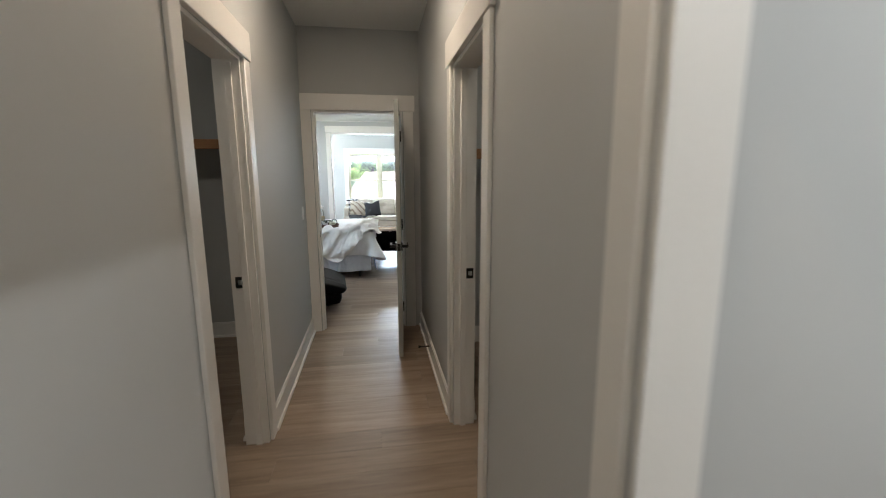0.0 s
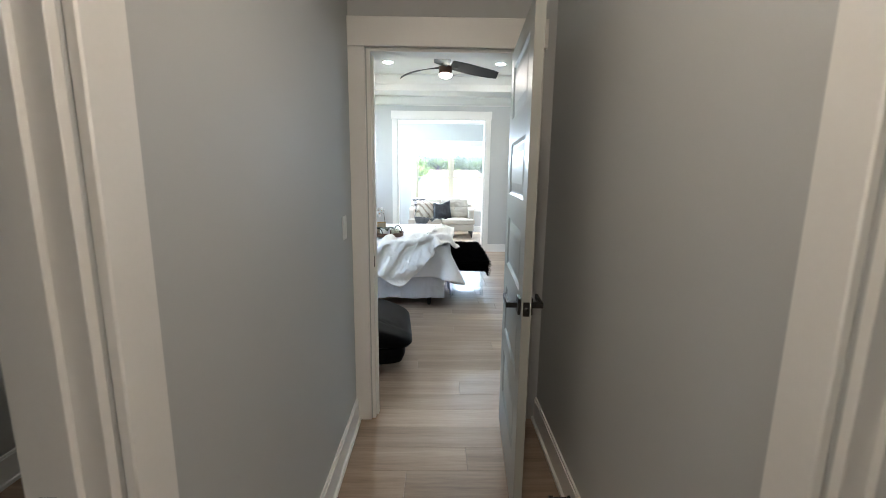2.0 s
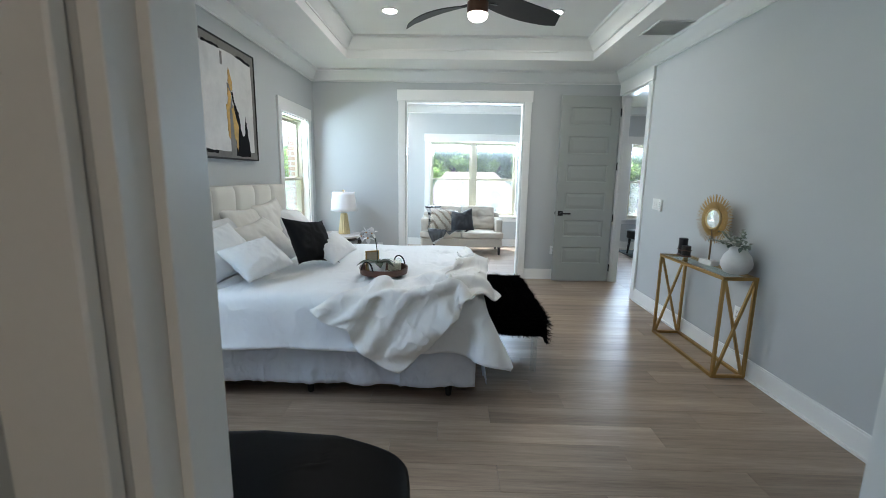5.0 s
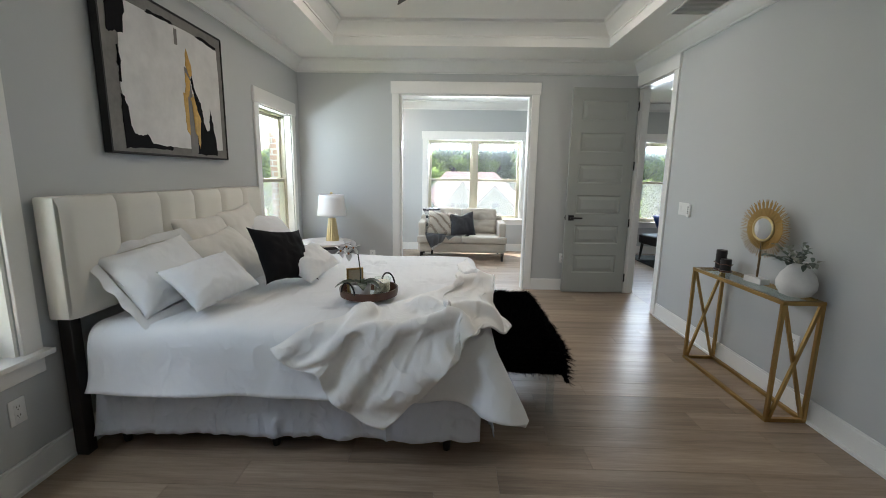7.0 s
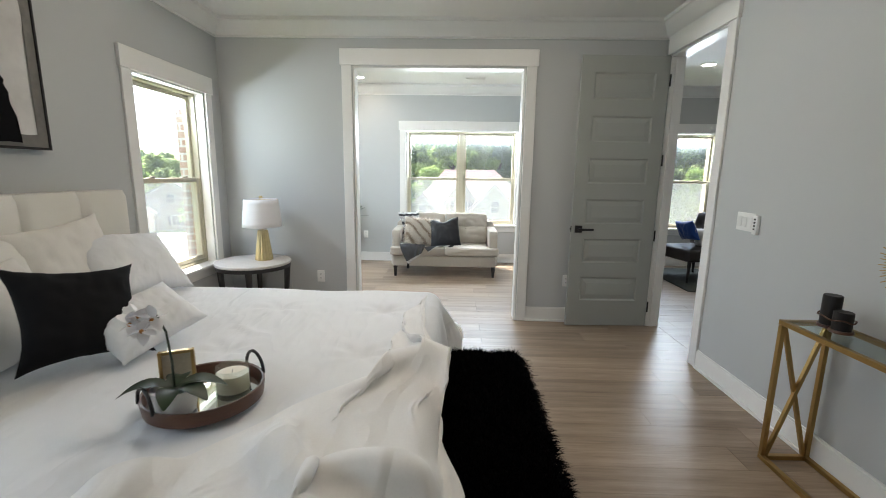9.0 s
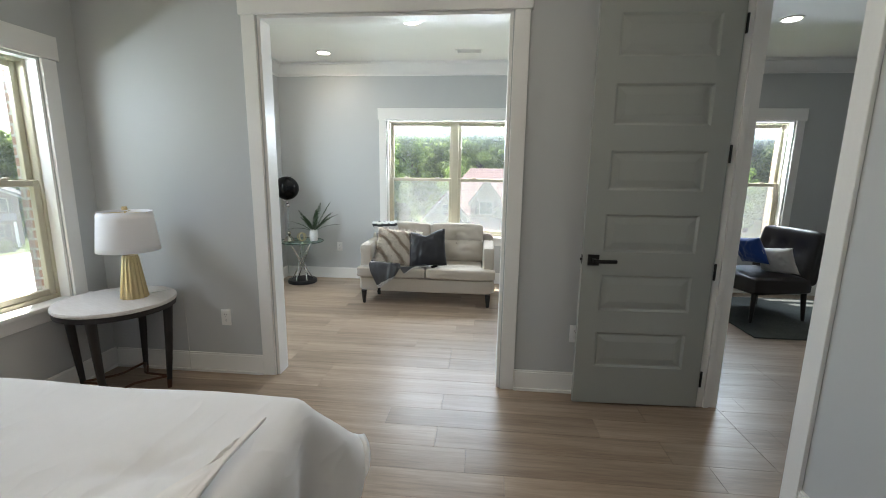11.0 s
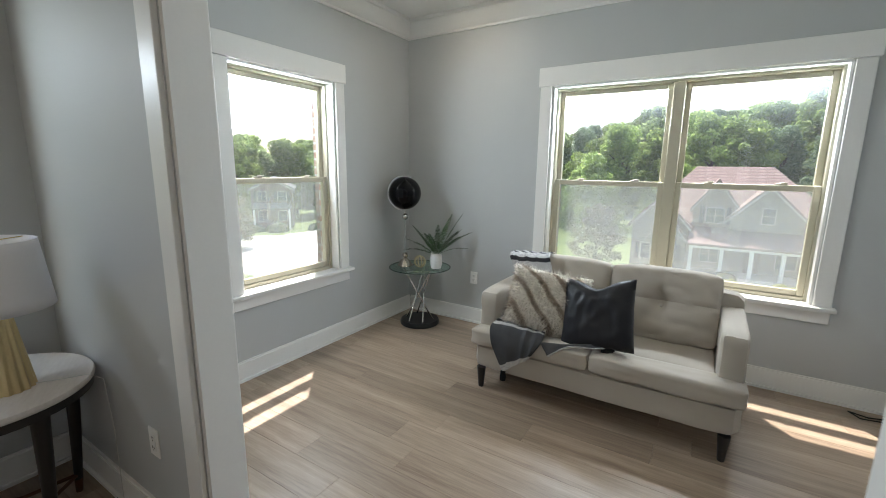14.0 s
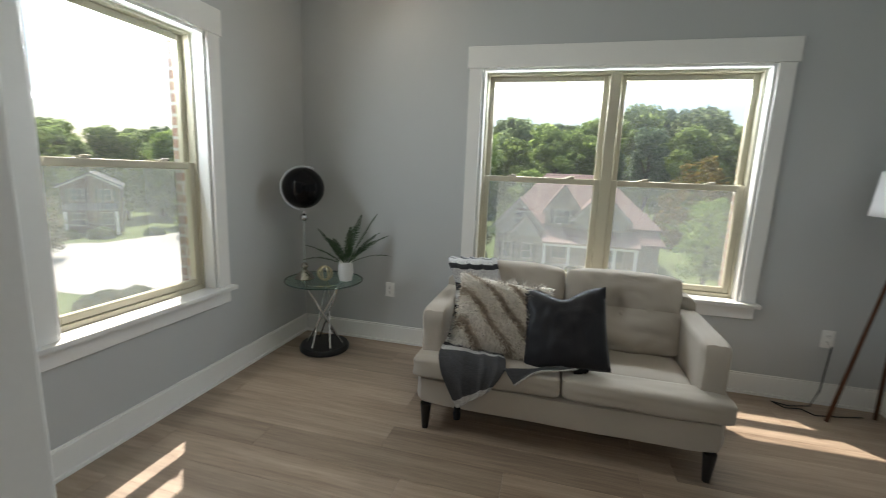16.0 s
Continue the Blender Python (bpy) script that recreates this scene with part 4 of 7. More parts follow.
# the plush throw, thrown in loose folds across the near corner of the bed
nu, nv = 84, 116
start, flat = np.zeros((nv + 1, nu + 1, 3)), np.zeros((nv + 1, nu + 1, 2))
for j in range(nv + 1):
    for i in range(nu + 1):
        u, w = i / nu, j / nv
        c00, c10, c11, c01 = Vector((-1.46, 7.32)), Vector((-1.0, 6.97)), Vector((-0.42, 7.62)), Vector((-0.60, 8.90))
        q = c00.lerp(c10, u).lerp(c01.lerp(c11, u), w)
        q += Vector((0.20, -0.20)) * math.sin(math.pi * w) * (1 - u) + Vector((0.06, -0.08)) * math.sin(math.pi * w) * u
        q += Vector((noise.noise(Vector((u * 3, w * 4, 1.1))), noise.noise(Vector((u * 3, w * 4, 7.7))))) * 0.04
        flat[j, i] = q
        rise = 0.085 * noise.noise(Vector((u * 6.5 + 2.0 * w, w * 3.0, 4.4))) + 0.06 * noise.noise(Vector((u * 4.0, w * 10, 9.1)))
        start[j, i] = laid_over(q.x, q.y, 0.085 + rise)
blanket = settle(start, flat, 1.24, lambda p: bed_shape(p, 0.036), 40, 0.07, 0.9, 1.0)
throw = part("throw_blanket", sheet_mesh(blanket), PLUSH, smooth=80)
throw.modifiers.new("thick", "SOLIDIFY").thickness = 0.012
soft = throw.modifiers.new("soft", "SUBSURF")
soft.levels = soft.render_levels = 1
tagged(throw, "white plush throw lying in loose folds over the bed corner", "blanket")


def pillow_mesh(w, h, t, seed, flange=0.0, pinch=0.12, n=26):
    """A stuffed pillow in its own plane: x across, z up, y through; corners drawn out, cover creased."""
    bm = bmesh.new()
    for side in (-1, 1):
        def fn(u, v, side=side):
            a, b = 2 * u - 1, 2 * v - 1
            body = max(0.0, (1 - abs(a) ** 2.6)) ** 0.55 * max(0.0, (1 - abs(b) ** 2.6)) ** 0.55
            bow = 1 - pinch * (1 - abs(a * b)) * (0.5 if flange else 1.0)
            x = w / 2 * a * (1 - pinch * (1 - b * b) * abs(a) ** 3)
            z = h / 2 * b * (1 - pinch * (1 - a * a) * abs(b) ** 3)
            cr = 0.35 * fractal((a * 1.5 + seed, b * 1.5, side), 1.7, 3)
            crease = 0.010 * ridge((a, b), (3.5, 2.2), seed) * body
            return Vector((x, side * (t / 2 * body * (1 + 0.25 * cr) + crease + 0.002), z + 0.01 * cr))
        grid(bm, n, n, fn)
    bmesh.ops.remove_doubles(bm, verts=bm.verts, dist=0.005)
    if flange:
        def rim(u, v):
            ang = 2 * math.pi * u
            c, s = math.cos(ang), math.sin(ang)
            k = 1 / max(abs(c), abs(s))
            e = 0.96 + v * flange / (w / 2)
            wave = 0.012 * noise.noise(Vector((c * 4 + seed, s * 4, v)))
            return Vector((w / 2 * c * k * e, wave * (1 + v), h / 2 * s * k * (0.96 + v * flange / (h / 2))))
        grid(bm, 72, 3, rim, wrap_u=True)
    return bm


def pillow(name, at, size, turn, mat, label, seed, flange=0.0, pinch=0.12):
    bm = pillow_mesh(*size, seed, flange, pinch)
    ob = part(name, bm, mat, smooth=80)
    ob.matrix_basis = pose(*at, *turn)
    return tagged(ob, label, "pillow", "pillows on the bed")


# local y of a pillow is its thickness; turned by 90 about z it faces the foot of the bed, then leans back
def lean(yaw, back, roll=0):
    e = (Matrix.Rotation(radians(90 + yaw), 4, "Z") @ Matrix.Rotation(radians(-back), 4, "X") @ Matrix.Rotation(radians(roll), 4, "Y")).to_euler()
    return [math.degrees(a) for a in e]


pillow("bed_pillow", (-2.27, 7.62, 0.865), (0.54, 0.40, 0.18), lean(-18, 42, -8), SHEET, "large white pillow with a flanged edge leaning on the headboard", 1.0, 0.05)
pillow("bed_pillow", (-2.37, 8.24, 0.920), (0.62, 0.44, 0.16), lean(2, 24, 3), LINEN, "cream linen pillow leaning on the headboard", 2.0)
pillow("bed_pillow", (-2.38, 8.72, 0.940), (0.56, 0.44, 0.15), lean(-3, 17, -5), LINEN, "cream linen pillow leaning on the headboard", 3.3)
pillow("bed_pillow", (-2.27, 9.0, 0.880), (0.62, 0.44, 0.18), lean(-4, 40, 8), SHEET, "large white pillow leaning on the headboard", 4.1)
pillow("bed_pillow", (-2.16, 8.10, 0.850), (0.60, 0.46, 0.18), lean(-6, 44, -6), LINEN, "cream linen pillow lying against the others", 5.7)
pillow("bed_pillow", (-2.01, 7.62, 0.835), (0.43, 0.31, 0.14), lean(-28, 52, -10), SHEET, "small white pillow in front of a larger one", 6.2)
pillow("throw_pillow", (-1.82, 8.15, 0.875), (0.43, 0.41, 0.14), lean(-24, 34, 9), BLACKCLOTH, "square black velvet throw pillow", 7.9, 0.0, 0.2)
pillow("throw_pillow", (-1.68, 8.29, 0.805), (0.42, 0.27, 0.13), lean(-24, 54, -14), SHEET, "small white lumbar pillow", 8.8)

# tray on the bed with its things
TX, TY, TZ = -1.195, 7.885, 0.690
TRAYWOOD = wood("walnut", (0.045, 0.018, 0.010), (0.12, 0.05, 0.027), along=(3, 3, 12), rough=0.35)
tray = thing("serving_tray", pose(TX, TY, TZ) @ Matrix.Scale(0.92, 4), "round dark walnut tray with black loop handles", "tray")
bm = bmesh.new()
lathe(bm, [(0.178, 0.0), (0.188, 0.004), (0.194, 0.048), (0.192, 0.054), (0.184, 0.052), (0.178, 0.012), (0.02, 0.010)], 48)
part("bowl", bm, TRAYWOOD, tray)
MIRROR = plain("mirror_silver", (0.85, 0.86, 0.86), 0.04, 1.0, vary=0.0, relief=0.0)
bm = bmesh.new()
lathe(bm, [(0.172, 0.0125), (0.172, 0.0145), (0.01, 0.0146)], 40)
part("mirror_base", bm, MIRROR, tray, "mirrored tray bottom")
for az in (55, 235):
    bm = bmesh.new()
    c, s = math.cos(radians(az)), math.sin(radians(az))
    tube(bm, [(c * 0.184 - s * 0.06 * math.cos(a), s * 0.184 + c * 0.06 * math.cos(a), 0.045 + 0.07 * math.sin(a)) for a in np.linspace(0, math.pi, 15)], 0.006, 8)
    part("handle", bm, BLACK, tray)
CERAMIC = plain("white_ceramic", (0.78, 0.77, 0.75), 0.3, grain=30, vary=0.02, relief=0.02)
LEAF = plain("dark_leaf", (0.02, 0.035, 0.016), 0.35, grain=30, vary=0.2, relief=0.1)
PETAL = cloth("white_petal", (0.82, 0.80, 0.80), 0.6)


def leaf_blade(bm, base, way, length, wide, droop, curl=0.3, n=8):
    """A bent leaf with a raised midrib."""
    way = Vector(way).normalized()
    side = way.cross(Vector((0, 0, 1))).normalized()
    rows = []
    for k in range(n + 1):
        t = k / n
        c = Vector(base) + way * length * t + Vector((0, 0, -droop * t * t * length))
        w = wide * math.sin(math.pi * min(0.98, 0.08 + 0.9 * t)) ** 0.8
        rows.append([bm.verts.new(c - side * w + Vector((0, 0, curl * w))), bm.verts.new(c), bm.verts.new(c + side * w + Vector((0, 0, curl * w)))])
    for a, b in zip(rows, rows[1:]):
        for k in range(2):
            bm.faces.new((a[k], a[k + 1], b[k + 1], b[k]))


def orchid(x, y, z):
    root = thing("orchid", pose(x, y, z), "white orchid in a white ceramic pot", "plant")
    bm = bmesh.new()
    lathe(bm, [(0.045, 0), (0.052, 0.004), (0.062, 0.07), (0.064, 0.082), (0.056, 0.083), (0.052, 0.07), (0.01, 0.068)], 28)
    part("pot", bm, CERAMIC, root)
    for k, (az, ln) in enumerate(((20, 0.16), (110, 0.12), (200, 0.17), (290, 0.13), (340, 0.15))):
        bm = bmesh.new()
        leaf_blade(bm, (0, 0, 0.075), (math.cos(radians(az)), math.sin(radians(az)), 0.55), ln, 0.032, 0.55)
        part("leaf", bm, LEAF, root)
    bm = bmesh.new()
    pts = [(0.0, 0, 0.07), (0.0, 0.0, 0.16), (-0.012, 0.005, 0.25), (-0.04, 0.01, 0.30), (-0.08, 0.015, 0.305), (-0.11, 0.02, 0.28)]
    tube(bm, pts, 0.0035, 6)
    part("stem", bm, LEAF, root)
    for px, py, pz, tilt in ((-0.035, -0.005, 0.295, 0), (-0.075, 0.0, 0.30, 25), (-0.112, 0.01, 0.272, -20), (-0.06, -0.015, 0.262, 40)):
        bm = bmesh.new()
        for k in range(5):
            a = radians(72 * k + 18 + tilt)
            w = 0.026 if k in (0, 2) else 0.017
            leaf_blade(bm, (px, py - 0.004, pz), (math.cos(a), -0.25, math.sin(a)), 0.045, w, 0.0, 0.25, 5)
        part("flower", bm, PETAL, root)
        bm = bmesh.new()
        bmesh.ops.create_icosphere(bm, subdivisions=1, radius=0.007, matrix=Matrix.Translation((px, py - 0.012, pz)))
        part("flower_lip", bm, plain("orchid_lip", (0.5, 0.22, 0.05), 0.5), root)


orchid(TX - 0.03, TY - 0.10, TZ + 0.0146)
BOXCARD = plain("boxed_card", (0.5, 0.42, 0.3), 0.55, grain=90, vary=0.12)
card = thing("picture_frame", pose(TX - 0.085, TY + 0.0, TZ + 0.0146, 0, 0, 24), "small gold-edged picture frame standing on the tray", "picture frame")
bm = bmesh.new()
for q in ((-0.05, 0, -0.04, 0.15), (0.04, 0, 0.05, 0.15), (-0.04, 0, 0.04, 0.01), (-0.04, 0.14, 0.04, 0.15)):
    box(bm, q[0], -0.009, q[1], q[2], 0.009, q[3], bevel=0.0015)
part("frame", bm, plain("gilt_edge", (0.45, 0.30, 0.12), 0.35, 0.9, vary=0.08), card)
boxpart("picture", BOXCARD, card, (-0.041, -0.004, 0.009, 0.041, 0.004, 0.141), label="beige picture")
WAX = plain("candle_wax", (0.80, 0.74, 0.62), 0.5, vary=0.02, relief=0.0)
JAR = pane_glass("jar_glass", (0.93, 0.96, 0.94), 0.09)
candle = thing("jar_candle", pose(TX + 0.075, TY + 0.03, TZ + 0.0146), "cream candle in a clear glass jar", "candle")
bm = bmesh.new()
lathe(bm, [(0.050, 0.0), (0.054, 0.003), (0.055, 0.085), (0.052, 0.085), (0.051, 0.008), (0.01, 0.007)], 32)
part("jar", bm, JAR, candle).visible_shadow = False
bm = bmesh.new()
lathe(bm, [(0.0495, 0.0085), (0.0495, 0.065), (0.02, 0.064)], 28)
part("wax", bm, WAX, candle)
bm = bmesh.new()
tube(bm, [(0, 0, 0.063), (0.001, 0, 0.074)], 0.0012, 5)
part("wick", bm, BLACK, candle)

# bench at the foot of the bed: black fur over an upholstered seat on clear legs
FUR = plain("black_fur", (0.0025, 0.0025, 0.003), 0.95, grain=200, vary=0.2, relief=0.4, depth=0.003, spec=0.05)
bench = thing("bench", pose(-0.25, 8.25, 0), "black upholstered bench with clear acrylic legs", "bench")
boxpart("seat", BLACKCLOTH, bench, (-0.2, -0.56, 0.33, 0.2, 0.62, 0.43), bevel=0.02, seg=3)
ACRYLIC = pane_glass("acrylic", (0.9, 0.94, 0.95), 0.16)
for sx in (-0.165, 0.165):
    for sy in (-0.49, 0.55):
        boxpart("leg", ACRYLIC, bench, (sx - 0.02, sy - 0.02, 0, sx + 0.02, sy + 0.02, 0.33), bevel=0.003, label="clear acrylic leg").visible_shadow = False
NAIL = plain("nailhead_silver", (0.6, 0.6, 0.6), 0.25, 1.0, relief=0.0)
bm = bmesh.new()
for k in range(22):
    bmesh.ops.create_icosphere(bm, subdivisions=1, radius=0.006, matrix=Matrix.Translation((-0.19 + 0.38 * k / 21, -0.561, 0.342)))
for k in range(60):
    bmesh.ops.create_icosphere(bm, subdivisions=1, radius=0.006, matrix=Matrix.Translation((0.201, -0.55 + 1.16 * k / 59, 0.342)))
tagged(part("nailhead_trim", bm, NAIL, bench, "row of silver nailheads"), kind="stuff")
rng = random.Random(11)


def fur_sheet(name, centre, half, drop, hair, count, mat, label, category, base_fn, hair_w=0.004):
    """A pelt: a soft sheet over a seat with tapered tufts standing from it."""
    bm = bmesh.new()
    rows = grid(bm, 26, 60, base_fn)
    faces = bm.faces[:]
    bm.normal_update()
    verts_new = []
    for _ in range(count):
        f = faces[rng.randrange(len(faces))]
        c = f.calc_center_median() + Vector((rng.uniform(-1, 1), rng.uniform(-1, 1), 0)) * 0.012
        nrm = f.normal if f.normal.z > -0.2 else -f.normal
        way = (nrm + Vector((rng.uniform(-1, 1), rng.uniform(-1, 1), rng.uniform(-0.8, 0.3))) * 0.8).normalized()
        side = way.cross(Vector((rng.uniform(-1, 1), rng.uniform(-1, 1), rng.uniform(-1, 1)))).normalized() * hair_w
        ln = hair * rng.uniform(0.6, 1.3)
        verts_new.append((c - side, c + side, c + way * ln + Vector((0, 0, -ln * 0.25))))
    for a, b, t in verts_new:
        bm.faces.new((bm.verts.new(a), bm.verts.new(b), bm.verts.new(t)))
    ob = part(name, bm, mat, smooth=180)
    return tagged(ob, label, category)


def pelt_fn(u, v):
    a, b = 2 * u - 1, 2 * v - 1
    x, y = 0.235 * a, 0.70 * b
    oy = max(0.0, abs(y) - 0.58)
    ox = max(0.0, abs(x) - 0.195)
    z = 0.455 - 1.7 * max(ox, 0) - 1.0 * oy + 0.012 * noise.noise(Vector((x * 8, y * 8, 1)))
    sg = 1 if y > 0 else -1
    return Vector((-0.25 + x * (1 - 0.06 * abs(b) ** 6), 8.25 + (y if oy == 0 else sg * (0.58 + 0.5 * oy)), z))


fur_sheet("fur_throw", (0, 0), (0, 0), 0, 0.05, 22000, FUR, "long-haired black fur throw lying on the bench", "fur throw", pelt_fn, 0.003)

# black leather lounge near the doorway
LEATHER = plain("black_leather", (0.002, 0.002, 0.0022), 0.45, grain=160, vary=0.15, relief=0.12, depth=0.001, spec=0.045)
lounge = thing("leather_ottoman", pose(-1.33, 5.98, 0, 0, 0, 6), "black leather lounge ottoman with a stitched seam", "ottoman")


def cushion(nx, ny, x0, x1, y0, y1, z0, z1fn, r):
    bm = bmesh.new()

    def sup(t, p=9.0):
        c, s = math.cos(t), math.sin(t)
        return math.copysign(abs(c) ** (2 / p), c), math.copysign(abs(s) ** (2 / p), s)
    cx, cy, hx, hy = (x0 + x1) / 2, (y0 + y1) / 2, (x1 - x0) / 2, (y1 - y0) / 2
    prof = [(0.0, 0.0), (0.6, 0.0), (0.80, 0.02), (0.965, 0.22), (1.0, 0.55), (0.995, 0.80), (0.975, 0.93), (0.93, 0.985), (0.86, 1.0), (0.78, 1.0), (0.7, 1.0), (0.62, 1.0), (0.58, 1.0), (0.54, 1.0), (0.5, 1.0), (0.44, 1.0), (0.36, 1.0), (0.28, 1.0), (0.2, 1.0), (0.12, 1.0), (0.0, 1.0)]
    rings = []
    for s, h in prof[1:-1]:
        ring = []
        for k in range(nx):
            a, b = sup(2 * math.pi * k / nx)
            x, y = cx + hx * s * a, cy + hy * s * b
            ring.append(bm.verts.new((x, y, z0 + (z1fn(x, y) - z0) * h)))
        rings.append(ring)
    for a, b in zip(rings, rings[1:]):
        for k in range(nx):
            bm.faces.new((a[k], a[(k + 1) % nx], b[(k + 1) % nx], b[k]))
    bm.faces.new(rings[0][::-1]), bm.faces.new(rings[-1])
    return bm


ott = lambda x, y: 0.43 - 0.42 * max(0.0, x - 0.10) ** 1.25 - 0.010 * math.exp(-((x - 0.20) / 0.012) ** 2) - 0.010 * math.exp(-((y + 0.20) / 0.012) ** 2) * (x > 0.05) - 0.16 * max(0.0, -0.2 - y)
part("cushion", cushion(120, 0, -0.6, 0.52, -0.38, 0.36, 0.20, ott, 0.06), LEATHER, lounge)
part("base", cushion(80, 0, -0.58, 0.47, -0.36, 0.34, 0.07, lambda x, y: 0.22, 0.04), LEATHER, lounge)
for sx in (-0.40, 0.25):
    for sy in (-0.2, 0.2):
        bm = bmesh.new()
        lathe(bm, [(0.02, 0), (0.026, 0.1)], 12, sx, sy)
        part("foot", bm, DARK, lounge)


# ---- console table with its things ----
GOLD = plain("brushed_gold", (0.42, 0.27, 0.10), 0.36, 1.0, grain=180, vary=0.06, relief=0.04)
PALEGOLD = plain("champagne_gold", (0.66, 0.52, 0.28), 0.34, 1.0, grain=160, vary=0.05, relief=0.03)
CLEAR = pane_glass("clear_glass", (0.90, 0.95, 0.93), 0.12)
console = thing("console_table", pose(1.31, 8.19, 0), "brushed gold console table with crossed ends and glass top", "console table")
cw, cl, ch = 0.245, 0.92, 0.745
b = 0.024
for sx in (-1, 1):
    for sy in (-1, 1):
        bm = bmesh.new()
        bar(bm, (sx * (cw - b) / 2, sy * (cl - b) / 2, 0), (sx * (cw - b) / 2, sy * (cl - b) / 2, ch - b), b * 0.85, b * 0.85)
        part("leg", bm, GOLD, console)
for z, nm in ((b / 2, "lower_rail"), (ch - b / 2, "top_rail")):
    for sx in (-1, 1):
        bm = bmesh.new()
        box(bm, sx * (cw - b) / 2 - b / 2, -cl / 2, z - b / 2, sx * (cw - b) / 2 + b / 2, cl / 2, z + b / 2, bevel=0.002)
        part(nm, bm, GOLD, console)
    for sy in (-1, 1):
        bm = bmesh.new()
        box(bm, -cw / 2 + b, sy * (cl - b) / 2 - b / 2, z - b / 2, cw / 2 - b, sy * (cl - b) / 2 + b / 2, z + b / 2, bevel=0.002)
        part(nm, bm, GOLD, console)
for sy in (-1, 1):
    for sx in (-1, 1):
        bm = bmesh.new()
        bar(bm, (sx * (cw / 2 - b), sy * (cl - b) / 2 + sx * 0.004, b), (-sx * (cw / 2 - b), sy * (cl - b) / 2 + sx * 0.004, ch - b), 0.017, 0.017)
        part("cross_brace", bm, GOLD, console)
gl = boxpart("glass_top", CLEAR, console, (-cw / 2 + b * 0.6, -cl / 2 + b * 0.6, ch - 0.006, cw / 2 - b * 0.6, cl / 2 - b * 0.6, ch + 0.002), label="clear glass top")
gl.visible_shadow = False
CH = ch + 0.0025

sunburst = thing("sunburst_mirror", pose(1.335, 8.165, CH, 0, 0, 97), "gold sunburst mirror on a rod with a marble base", "mirror")
MARBLE = plain("white_marble", (0.76, 0.75, 0.73), 0.25, grain=8, vary=0.05, relief=0.0)
boxpart("base", MARBLE, sunburst, (-0.07, -0.035, 0.0, 0.07, 0.035, 0.04), bevel=0.003, label="white marble base")
bm = bmesh.new()
tube(bm, [(0, 0, 0.04), (0, 0, 0.29)], 0.007, 10)
part("rod", bm, plain("dark_brass", (0.2, 0.14, 0.08), 0.4, 0.9), sunburst)
for k in range(100):
    a = 2 * math.pi * k / 100
    r1 = 0.19 - (0.015 if k % 2 else 0.0)
    bm = bmesh.new()
    c = Vector((0, 0, 0.36))
    d = Vector((math.cos(a), 0.0, math.sin(a)))
    bar(bm, c + d * 0.08 + Vector((0, 0.004 * (k % 3 - 1), 0)), c + d * r1 + Vector((0, 0.004 * (k % 3 - 1), 0)), 0.0034, 0.0034)
    part("ray", bm, GOLD, sunburst)
bm = bmesh.new()
tube(bm, [(0.075 * math.cos(t), 0.006, 0.36 + 0.075 * math.sin(t)) for t in np.linspace(0, 2 * math.pi, 40, endpoint=False)], 0.008, 8, closed=True)
part("rim", bm, PALEGOLD, sunburst)
bm = bmesh.new()
lathe(bm, [(0.135, -0.002), (0.135, 0.002)], 40)
bmesh.ops.transform(bm, matrix=pose(0, -0.003, 0.36, 90, 0, 0), verts=bm.verts)
part("back_disc", bm, GOLD, sunburst)
bm = bmesh.new()
lathe(bm, [(0.073, -0.002), (0.073, 0.002), (0.01, 0.003)], 40)
bmesh.ops.transform(bm, matrix=pose(0, 0.006, 0.36, -90, 0, 0), verts=bm.verts)
part("glass", bm, MIRROR, sunburst, "round mirror glass")

vase = thing("vase", pose(1.345, 7.855, CH), "round white stoneware vase with eucalyptus sprays", "vase")
bm = bmesh.new()
lathe(bm, [(0.05, 0.0), (0.075, 0.01), (0.098, 0.05), (0.10, 0.085), (0.085, 0.13), (0.058, 0.165), (0.052, 0.185), (0.058, 0.2), (0.052, 0.2), (0.046, 0.185), (0.02, 0.17)], 40)
part("body", bm, plain("stoneware", (0.74, 0.73, 0.71), 0.55, grain=40, vary=0.05, relief=0.1), vase)
EUC = plain("eucalyptus_leaf", (0.17, 0.21, 0.17), 0.6, grain=30, vary=0.25, relief=0.08)
EUC2 = plain("eucalyptus_pale", (0.36, 0.38, 0.33), 0.6, grain=30, vary=0.15, relief=0.08)
rng = random.Random(5)
for k in range(13):
    az = rng.uniform(0, 2 * math.pi)
    tilt = rng.uniform(0.35, 1.15)
    d = Vector((math.cos(az) * math.sin(tilt) * 0.75 - 0.1, math.sin(az) * math.sin(tilt), math.cos(tilt) * 0.75)).normalized()
    if d.x > 0.3:
        d.x *= 0.25
    ln = rng.uniform(0.12, 0.2)
    bm = bmesh.new()
    tube(bm, [Vector((0, 0, 0.17)), Vector((0, 0, 0.17)) + d * ln * 0.5, Vector((0, 0, 0.165)) + d * ln], 0.0018, 5)
    for j in range(7):
        t = 0.3 + 0.7 * j / 6
        p = Vector((0, 0, 0.17)) + d * ln * t
        w = (d + Vector((rng.uniform(-1, 1) * 0.6, rng.uniform(-1, 1), rng.uniform(-0.5, 0.6)))).normalized()
        leaf_blade(bm, p, w, rng.uniform(0.035, 0.06), rng.uniform(0.011, 0.018), 0.4, 0.2, 4)
    part("spray", bm, EUC if k % 3 else EUC2, vase, "grey-green eucalyptus spray")

